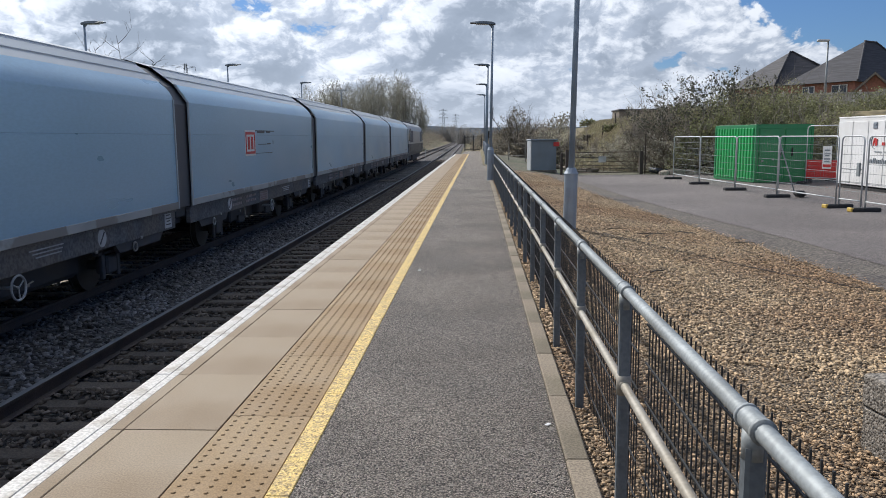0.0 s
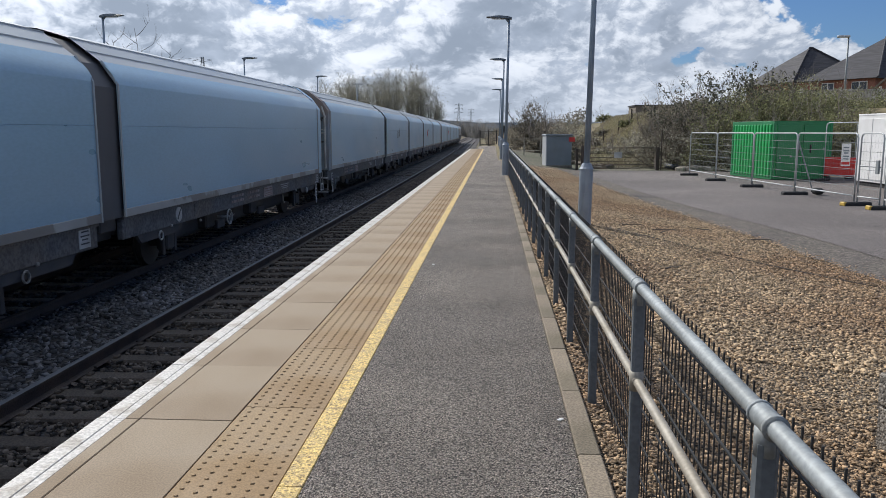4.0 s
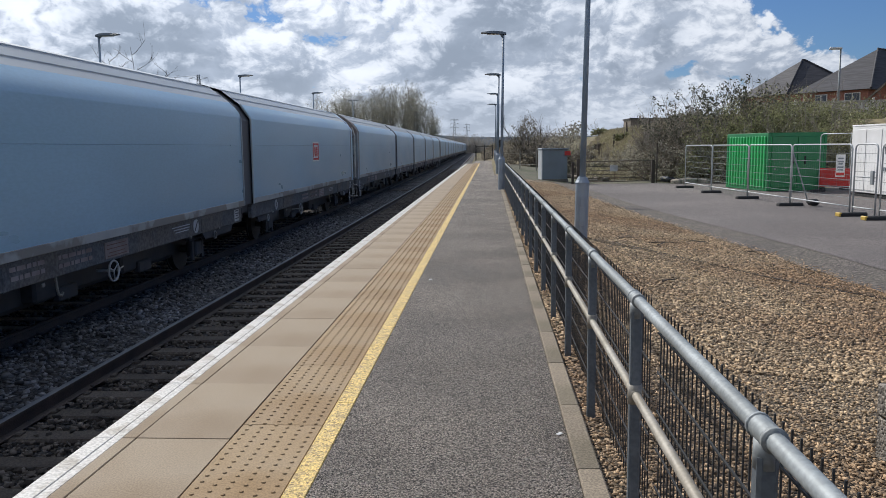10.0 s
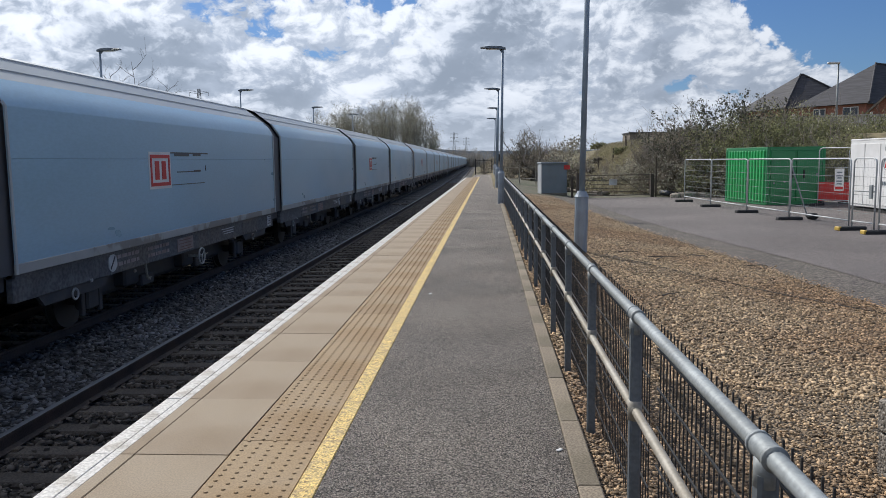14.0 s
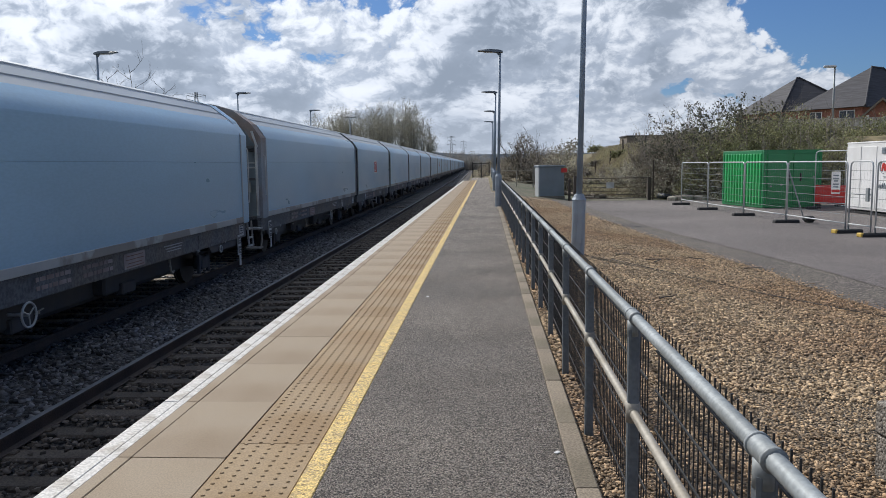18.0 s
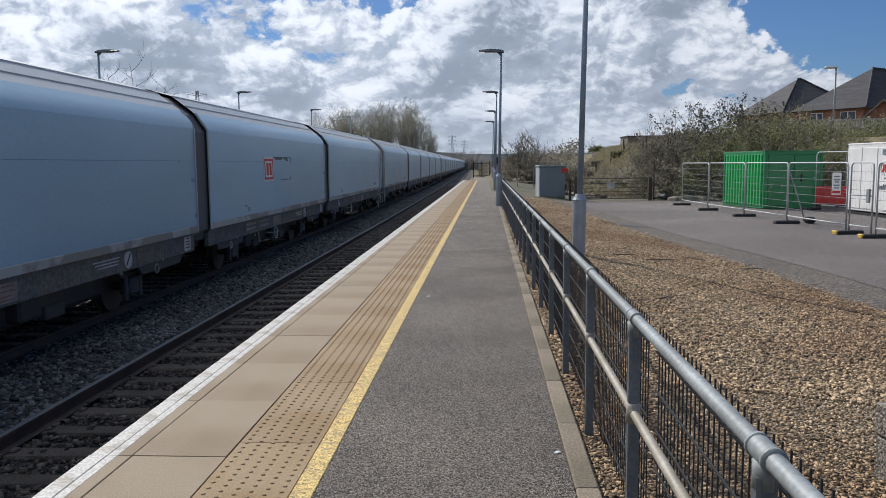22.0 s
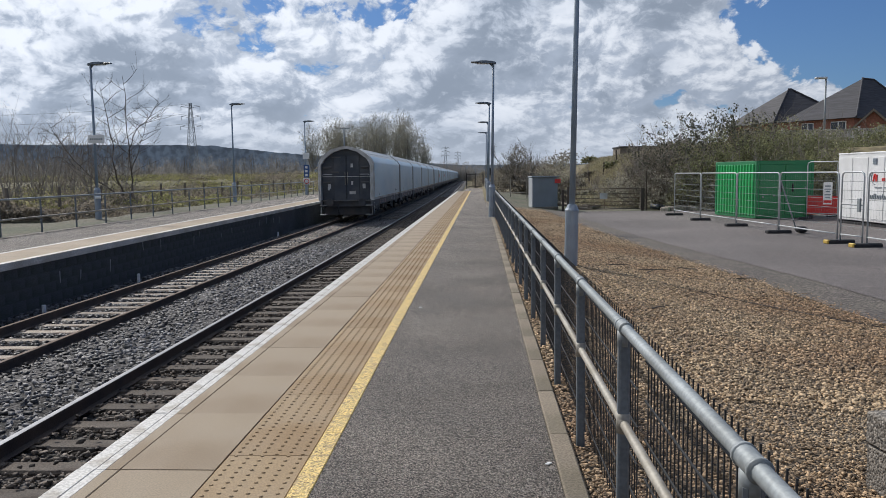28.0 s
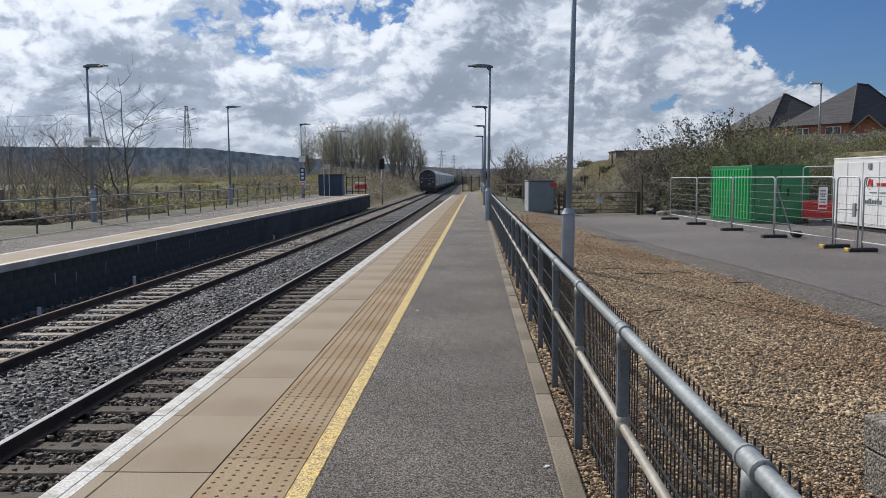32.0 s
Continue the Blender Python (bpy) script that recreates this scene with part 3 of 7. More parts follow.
# ---------- right platform ----------
P0, P1, PEND = -9.0, 72.0, 86.0
body = M()
body.box(((EDGE + 0.08 + 0.40) / 2, (P0 + P1) / 2, -0.69), (0.40 - EDGE - 0.08, P1 - P0, 1.18))
body.box(((-1.45 + 0.40) / 2, (P1 + PEND) / 2, -0.69), (0.40 + 1.45, PEND - P1, 1.18))
tagged(part("platform_body", body, MAT["concrete"]), "concrete body of the station platform", "platform", kind="structure")
asp = M()
asp.box(((-0.79 + 0.43) / 2, (P0 + PEND) / 2, -0.05), (0.43 + 0.79, PEND - P0, 0.10))
asp.box(((-1.45 - 0.79) / 2, (P1 + PEND) / 2, -0.052), (1.45 - 0.79, PEND - P1, 0.10))
tagged(part("platform_surface", asp, MAT["asphalt"]), "dark grey tarmac walking surface of the platform", "platform", kind="structure")
paving = tagged(part("platform_edge", M().box((EDGE + 0.65, (P0 + P1) / 2, -0.09), (1.14, P1 - P0, 0.06)), MAT["concrete"]),
                "platform edge with white nosing and buff slabs", "platform edge", kind="structure")
yl_m = M()
for i in range(60):
    y0 = P0 + (P1 - P0) * i / 60
    yl_m.box((EDGE + 1.255, y0 + (P1 - P0) / 120, -0.028), (0.108, (P1 - P0) / 60 - 0.002, 0.068), 0.004)
tagged(part("yellow_line", yl_m, MAT["yellow"]), "worn yellow safety line along the platform", "yellow line", kind="structure")


def edging_pieces():
    """Nosing, edge strips, slabs and tactile units, each a piece of the platform edge."""
    L0 = 0.97
    nos = M().box((0, 0, 0), (0.101, L0 - 0.003, 0.14), 0.005).mesh("nosing", MAT["nosing"])
    ns = M().box((0, 0, 0), (0.052, L0 - 0.003, 0.055), 0.0015).mesh("nosing_strip", MAT["nosing"])
    st = M().box((0, 0, 0), (0.079, L0 - 0.004, 0.055), 0.004).mesh("edge_strip", MAT["coping"])
    sl = M().box((0, 0, 0), (0.505, L0 - 0.0025, 0.055), 0.002).mesh("slab", MAT["coping"])
    n = int((P1 - P0) / L0)
    r = random.Random(3)
    for i in range(n):
        y = 3.914 - 13 * L0 + (i + 0.5) * L0
        part("nosing", nos, None, paving, at=(EDGE + 0.048, y, -0.07 + r.uniform(-0.002, 0.002)))
        part("nosing_strip", ns, None, paving, at=(EDGE + 0.125, y, -0.029))
        part("edge_strip", st, None, paving, at=(EDGE + 0.19, y, -0.0285))
        part("slab", sl, None, paving, at=pose(EDGE + 0.4875, y, -0.0285 + r.uniform(-0.0015, 0.0015), r.uniform(-0.06, 0.06), 0, 0))
    t = M().box((0, 0, 0), (0.448, 1.196, 0.055), 0.0025)
    for a in range(6):
        for b in range(18):
            cx = -0.4345 / 2 + 0.0724 * (a + 0.5)
            cy = -0.601 + 0.0668 * (b + (0.25 if a % 2 else 0.75))
            t.tube([(cx, cy, 0.0265), (cx, cy, 0.0330)], 0.0135, 6, True, 0.008)
    te = t.mesh("tactile_slab", MAT["tactile"])
    n = int((P1 - P0) / 1.2)
    y_first = 4.13 - 10 * 1.2
    for i in range(n):
        part("tactile_slab", te, None, paving, at=(EDGE + 0.971, y_first + (i + 0.5) * 1.2, -0.0285))
    kb = tagged(part("kerb", M().box((0.495, (P0 + PEND) / 2, -0.13), (0.11, PEND - P0, 0.16)), MAT["kerb"]), "weathered concrete edging along the tarmac", "kerb", kind="structure")
    ke = M().box((0, 0, 0), (0.112, 0.912, 0.07), 0.008).mesh("edging_stone", MAT["kerb"])
    for i in range(int((PEND - P0) / 0.916)):
        part("edging_stone", ke, None, kb, at=pose(0.489, 4.46 - 14 * 0.916 + (i + 0.5) * 0.916, -0.022 + r.uniform(-0.004, 0.004), r.uniform(-0.2, 0.2), r.uniform(-0.3, 0.3), 0))


# platform wall below the edge
fw = M().box((EDGE + 0.10, (P0 + P1) / 2, -0.67), (0.10, P1 - P0, 1.05))
tagged(part("platform_wall", fw, MAT["wall"]), "dark blockwork wall under the platform edge", "wall", kind="structure")

# ---------- tracks ----------
RPROF = [(-0.035, 0.0), (0.035, 0.0), (0.036, -0.030), (0.010, -0.045), (0.009, -0.135), (0.070, -0.150), (0.070, -0.159), (-0.070, -0.159), (-0.070, -0.150), (-0.009, -0.135), (-0.010, -0.045), (-0.036, -0.030)]
ty = span(-30, 120, 50) + [130, 145, 160, 180, 200, 225, 250, 275, 300, 325, 350, 380, 410, 450, 500, 560, 640, 760]
bb = M()
bb.loft([[(x + bend(y), y, z) for x, z in ((-9.7, -1.26), (-8.9, -1.11), (-8.15, -1.055), (-7.99, -1.13), (-6.39, -1.13), (-6.23, -1.055), (-5.45, -1.04), (-4.65, -1.055), (-4.49, -1.13), (-2.89, -1.13), (-2.73, -1.055), (-1.9, -1.15))] for y in ty])
tagged(new("ballast_bed", bb.mesh("ballast_bed", MAT["ballast"], True)), "dark stone ballast bed of the double track", "ballast", kind="structure")


def build_track(cx, smat, label, headmat):
    tr = thing("railway_track", label, "railway track", (0, 0, 0), "tracks", "structure")
    for s in (-1, 1):
        rl = M()
        rl.loft([[(cx + s * 0.7525 + x + bend(y), y, RAIL_Z + z - 0.001) for x, z in RPROF] for y in ty], True)
        part("rail", rl, MAT["rail"], tr)
        hd = M()
        hd.loft([[(cx + s * 0.7525 + x + bend(y), y, RAIL_Z + z) for x, z in ((-0.034, 0.0), (-0.02, 0.003), (0.02, 0.003), (0.034, 0.0))] for y in ty])
        part("rail_head", hd, headmat, tr, "worn running surface", True)
    sm = M().box((0, 0, -0.06), (2.5, 0.255, 0.17), 0.025)
    for s in (-1, 1):
        for q in (-1, 1):
            sm.box((s * 0.7525 + q * 0.11, 0, 0.035), (0.06, 0.10, 0.03), 0.008)
    me = sm.mesh("sleeper", smat)
    r = random.Random(int(-cx * 100))
    for i in range(150):
        y = 1.2 + 0.612 * i + r.uniform(-0.015, 0.015)
        part("sleeper", me, None, tr, at=pose(cx + bend(y) + r.uniform(-0.02, 0.02), y, -1.102 + r.uniform(-0.008, 0.008), 0, 0, r.uniform(-0.6, 0.6)))
    return tr


def scatter_stones(name, n, place, smin, smax, material, label, category, seed):
    """Many small angular stones lying on the ground, as one mesh."""
    g = np.random.RandomState(seed)
    unit = np.array([(i, j, k) for i in (-1, 1) for j in (-1, 1) for k in (-1, 1)], float)
    quads = np.array([(0, 1, 3, 2), (4, 6, 7, 5), (0, 4, 5, 1), (2, 3, 7, 6), (1, 5, 7, 3)])
    P = np.array(place(g, n))
    n = len(P)
    s = g.uniform(smin, smax, (n, 1, 1)) * np.array([1.1, 0.72, 0.5]) * g.uniform(0.7, 1.35, (n, 1, 3))
    v = unit[None] * s * (1 + g.uniform(-0.72, 0.18, (n, 8, 3)))
    a, b = g.uniform(0, 6.283, n), g.uniform(-0.8, 0.8, n)
    ca, sa, cb, sb = np.cos(a), np.sin(a), np.cos(b), np.sin(b)
    R = np.zeros((n, 3, 3))
    R[:, 0, 0], R[:, 0, 1], R[:, 0, 2] = ca, -sa * cb, sa * sb
    R[:, 1, 0], R[:, 1, 1], R[:, 1, 2] = sa, ca * cb, -ca * sb
    R[:, 2, 1], R[:, 2, 2] = sb, cb
    v = np.einsum("nij,nkj->nki", R, v) + P[:, None, :]
    f = (quads[None] + 8 * np.arange(n)[:, None, None]).reshape(-1, 4)
    me = bpy.data.meshes.new(name)
    me.vertices.add(n * 8)
    me.vertices.foreach_set("co", v.reshape(-1))
    me.loops.add(len(f) * 4)
    me.loops.foreach_set("vertex_index", f.reshape(-1).astype(np.int32))
    me.polygons.add(len(f))
    me.polygons.foreach_set("loop_start", np.arange(0, len(f) * 4, 4, dtype=np.int32))
    me.update(calc_edges=True)
    me.materials.append(material)
    return tagged(new(name, me), label, category, kind="stuff")


def ballast_place(g, n, brown=False):
    out = []
    y = 4 + 46 * g.uniform(0, 1, n) ** 1.7
    x = g.uniform(-8.75, -2.25, n)
    for xi, yi in zip(x, y):
        off = min(abs(xi - T1), abs(xi - T2))
        near_sleeper = abs(((yi - 1.2) / 0.612 + 0.5) % 1 - 0.5) * 0.612 < 0.14 and off < 0.84
        if (near_sleeper and ((xi * 977.3) % 1 > 0.07 or not brown)) or abs(off - 0.7525) < 0.09 or (abs(xi - T1) < 0.8 or xi > T1) != brown:
            continue
        z = -1.012 if near_sleeper else -1.088 if off < 0.84 else -1.055 if off < 1.4 else -1.04
        out.append((xi + bend(yi), yi, z + g.uniform(-0.03, 0.02)))
    return out


def gravel_place(g, n, far=False):
    out = []
    y = 5.5 + 31 * g.uniform(0, 1, n) ** 1.5 if far else 1.0 + 30 * g.uniform(0, 1, n) ** 2.4
    x = 0.57 + 5.6 * g.uniform(0, 1, n) ** 1.1
    for xi, yi in zip(x, y):
        if xi < edge_x(yi) + 0.06 + 0.28 * g.uniform(0, 1) ** 3 and xi < 0.62 * yi + 0.8:
            out.append((xi, yi, gz(xi, yi) + 0.018 + g.uniform(-0.008, 0.008)))
    return out


# ---------- left platform ----------
def build_left_platform():
    yy = span(-12, 72, 42)

    def strip(x0, x1, z0, z1):
        return [[(lp_edge(y) - x1, y, lp_z(y) + z0), (lp_edge(y) - x1, y, lp_z(y) + z1), (lp_edge(y) - x0, y, lp_z(y) + z1), (lp_edge(y) - x0, y, lp_z(y) + z0)] for y in yy]

    def solid(name, x0, x1, z0, z1, material, label, cat, parent=None):
        m = M()
        rows = strip(x0, x1, z0, z1)
        m.loft(rows, True)
        m.f.append((3, 2, 1, 0))
        k = len(m.v) - 4
        m.f.append((k, k + 1, k + 2, k + 3))
        return tagged(part(name, m, material), label, cat, kind="structure")

    solid("far_platform_body", 0.12, 3.75, -1.25, -0.06, MAT["concrete"], "concrete body of the opposite platform", "platform")
    solid("far_platform_surface", 1.32, 3.55, -0.06, 0.0, MAT["asphalt"], "grey tarmac of the opposite platform", "platform")
    solid("far_platform_kerb", 3.55, 3.75, -0.06, 0.012, MAT["concrete"], "pale concrete edging behind the opposite platform", "kerb")
    solid("far_platform_slabs", 0.16, 1.20, -0.06, 0.002, MAT["coping"], "buff slabs of the opposite platform edge", "platform edge")
    solid("far_platform_line", 1.20, 1.32, -0.06, 0.005, MAT["nosing3"], "faded pale safety line on the opposite platform", "line")
    solid("far_platform_nosing", 0.0, 0.16, -0.13, 0.006, MAT["nosing3"], "worn white nosing of the opposite platform", "platform edge")
    w = solid("far_platform_wall", 0.10, 0.20, -1.25, -0.13, MAT["wall"], "dark damp blockwork wall of the opposite platform", "wall")
    bl = M().box((0, 0, 0), (0.06, 0.448, 0.2205), 0.0015).mesh("block", MAT["wall"])
    for r in range(5):
        for i in range(58):
            y = 6 + 0.45 * i + (0.225 if r % 2 else 0)
            part("block", bl, None, w, at=pose(lp_edge(y) - 0.124, y, lp_z(y) - 0.24 - 0.222 * r, 0, 0, 1.0))
    rs = random.Random(12)
    for i in range(16):
        y, hh = 12.5 + 1.55 * i + rs.uniform(-0.6, 0.6), rs.uniform(0.12, 0.34)
        lean = rs.uniform(-0.05, 0.05)
        zt = lp_z(y) - 0.16 - rs.uniform(0, 0.35)
        st = M().add([(0, -0.012, 0), (0, 0.022, 0), (0, 0.012 + lean, -hh), (0, -0.004 + lean, -hh), (-0.006, -0.012, 0), (-0.006, 0.022, 0), (-0.006, 0.012 + lean, -hh), (-0.006, -0.004 + lean, -hh)],
                     [(0, 1, 2, 3), (7, 6, 5, 4), (0, 4, 5, 1), (1, 5, 6, 2), (2, 6, 7, 3), (3, 7, 4, 0)])
        part("lime_streak", st, MAT["streak"], w, "pale lime streak" if i == 0 else "", at=(lp_edge(y) - 0.088, y, zt))
    g = M()
    g.loft([[(lp_edge(y) - 3.75 - q, y, -0.03 + lp_z(y) + (0.02 if q == 1 else 0)) for q in (0, 1, 3.0, 7)] for y in yy])
    tagged(part("far_platform_verge", g, MAT["grass"]), "thin grass verge behind the opposite platform", "grass", kind="structure")
    # small white marker posts at the wall foot
    for y, s in ((19.0, 0.30), (33.5, 0.28), (14.6, 0.25)):
        mk = M().box((0, 0, s / 2), (0.05, 0.09, s), 0.008)
        tagged(part("marker_post", mk, MAT["white"], at=(lp_edge(y) + 0.22, y, -1.15)), "small white marker post in the ballast", "marker")


# ---------- tubular fences ----------
def build_fence(name, pts_y, fx, fz, top, mid, mesh_panel, label, ground=-0.14, thick=1.0):
    f = thing(name, label, "fence", (0, 0, 0))
    pm = M().box((0, 0, (ground + top - 0.04) / 2), (0.045, 0.045, top - 0.04 - ground), 0.008)
    pm = pm.mesh("post", MAT["post"])
    cap = M().tube([(0, -0.052, 0), (0, -0.045, 0), (0, 0.045, 0), (0, 0.052, 0)], 0.0262, 14)
    for q in (-0.047, 0.047):
        cap.tube([(0, q - 0.006, 0), (0, q + 0.006, 0)], 0.0288, 14)
    cap.tube([(0, 0, -0.075), (0, 0, -0.015)], 0.0262, 14)
    cap = cap.mesh("top_clamp", MAT["galv"], True)
    mc = M().tube([(0, -0.035, 0), (0, 0.035, 0)], 0.0225, 12)
    mc.tube([(0, 0, -0.04), (0, 0, 0.04)], 0.028, 12)
    mc = mc.mesh("mid_clamp", MAT["galvmid"], True)
    step_ = pts_y[1] - pts_y[0]
    if mesh_panel:
        wm = M()
        n = int(step_ / 0.05)
        for i in range(n):
            wm.box((0.062, 0.025 + i * 0.05, (ground + 0.03 + top - 0.005) / 2), (0.0045, 0.0045, top - 0.03 - ground))
        for z in [ground + 0.05 + 0.152 * k for k in range(7)]:
            wm.box((0.0565, step_ / 2, z), (0.006, step_, 0.006))
        wm = wm.mesh("mesh_panel", MAT["wire"], fix=False)
    for i, y in enumerate(pts_y):
        x, z = fx(y), fz(y)
        part("post", pm, None, f, at=(x, y, z))
        part("top_clamp", cap, None, f, at=(x, y, z + top))
        part("mid_clamp", mc, None, f, at=(x, y, z + mid))
        if mesh_panel and i < len(pts_y) - 1:
            part("mesh_panel", wm, None, f, at=(x, y, z))
    for nm, zz, rr_, mt in (("top_rail", top, 0.0215, MAT["galv"]), ("mid_rail", mid, 0.0185, MAT["galvmid"])):
        part(nm, M().tube([(fx(y), y, fz(y) + zz) for y in (pts_y[0] - 0.6, *pts_y[1:-1:6], pts_y[-1] + 0.3)], rr_ * thick, 12), mt, f, smooth=True)
    return f


build_left_platform()
build_fence("handrail_fence", [1.76 - 3 * 1.3 + 1.3 * i - (0.14 if i < 4 else 0) for i in range(66)], lambda y: 0.6, lambda y: 0.0, 0.923, 0.54, True,
            "galvanised tubular handrail fence with wire mesh infill")
build_fence("handrail_fence", [10 + 2.05 * i for i in range(27)], lambda y: lp_edge(y) - 4.05, lp_z, 0.98, 0.43, False,
            "galvanised two-rail fence behind the opposite platform", -0.05, 1.35)


# ---------- lamps ----------
def build_lamp(at, h, side, collar, pole_m, base_m, group, lean=0, label=""):
    t = thing("platform_lamp", label or "tall blue-grey platform lamp column with flat lantern", "lamp post", at, group)
    t.matrix_basis = pose(*at, 0, lean, 0)
    part("base_sleeve", M().tube([(0, 0, -0.15), (0, 0, collar - 0.05), (0, 0, collar)], 0.115, 14), base_m, t, smooth=False)
    part("collar", M().tube([(0, 0, collar), (0, 0, collar + 0.04), (0, 0, collar + 0.10)], 0.128, 14, True, 0.075), base_m, t)
    part("pole", M().tube([(0, 0, collar), (0, 0, h)], 0.053, 12, True, 0.040), pole_m, t, smooth=True)
    hd = M()
    prof = [(-0.10, 0.05, 0.08), (0.05, 0.09, 0.10), (0.35, 0.085, 0.14), (0.62, 0.05, 0.15), (0.78, 0.022, 0.11)]
    rows = []
    for x, th, w in prof:
        z = h + 0.10 * max(0, x) * 0.6
        rows.append([(side * x, -w, z), (side * x, -w * 0.6, z + th), (side * x, w * 0.6, z + th), (side * x, w, z), (side * x, w * 0.6, z - 0.02), (side * x, -w * 0.6, z - 0.02)])
    hd.loft(rows, True)
    n = len(hd.v)
    hd.f += [tuple(range(6)), tuple(range(n - 6, n))]
    hd = part("lantern", hd, MAT["lamphead"], t)
    part("lens", M().box((side * 0.36, 0, h - 0.005), (0.42, 0.16, 0.02), 0.006), MAT["glass"], hd, "clear lens")
    part("bracket", M().tube([(0, 0, h - 0.10), (side * 0.10, 0, h + 0.01)], 0.04, 10), MAT["lamphead"], t)
    part("inspection_door", M().box((side * 0.0, -0.112, collar * 0.45), (0.09, 0.015, 0.34), 0.004), base_m, t)
    return t


build_lamp((1.61, 13.57, -0.17), 6.0, -1, 1.06, MAT["lamp"], MAT["lampbase"], "platform lamps", 1.1, "tall blue-grey lamp column rising from the gravel")
for x, y in ((0.46, 27.9), (0.51, 43.6), (0.60, 59.4), (0.60, 74.0)):
    build_lamp((x, y, -0.05), 5.45, -1, 1.12, MAT["lamp"], MAT["lampbase"], "platform lamps", 0.9, "tall blue-grey lamp column behind the platform fence")
for x, y in ((-14.3, 28.6), (-14.5, 45.6), (-13.7, 61.2)):
    build_lamp((x, y, lp_z(y) - 0.03), 5.72, 1, 1.1, MAT["lamp"], MAT["lampbase"], "platform lamps", 0, "tall lamp column behind the opposite platform")

# ---------- train ----------
PROF = [(1.49, 0.22), (1.49, 2.25), (1.25, 2.60), (0.79, 2.95), (0.32, 3.09), (0.0, 3.13)]
FULL = PROF + [(-x, z) for x, z in reversed(PROF[:-1])]
SIDE = -RAIL_Z   # wagon meshes stand on the rails: z = 0 at rail level


def shell(pr, y0, y1, lift=SIDE):
    m = M()
    n = len(pr)
    m.v = [(x, y, z + lift) for y in (y0, y1) for x, z in pr]
    m.f = [(i, i + 1, n + i + 1, n + i) for i in range(n - 1)]
    return m


def inset(pr, d):
    return [(x - math.copysign(d, x) if abs(x) > 0.1 else x, z - (d if z > 1 else 0)) for x, z in pr]


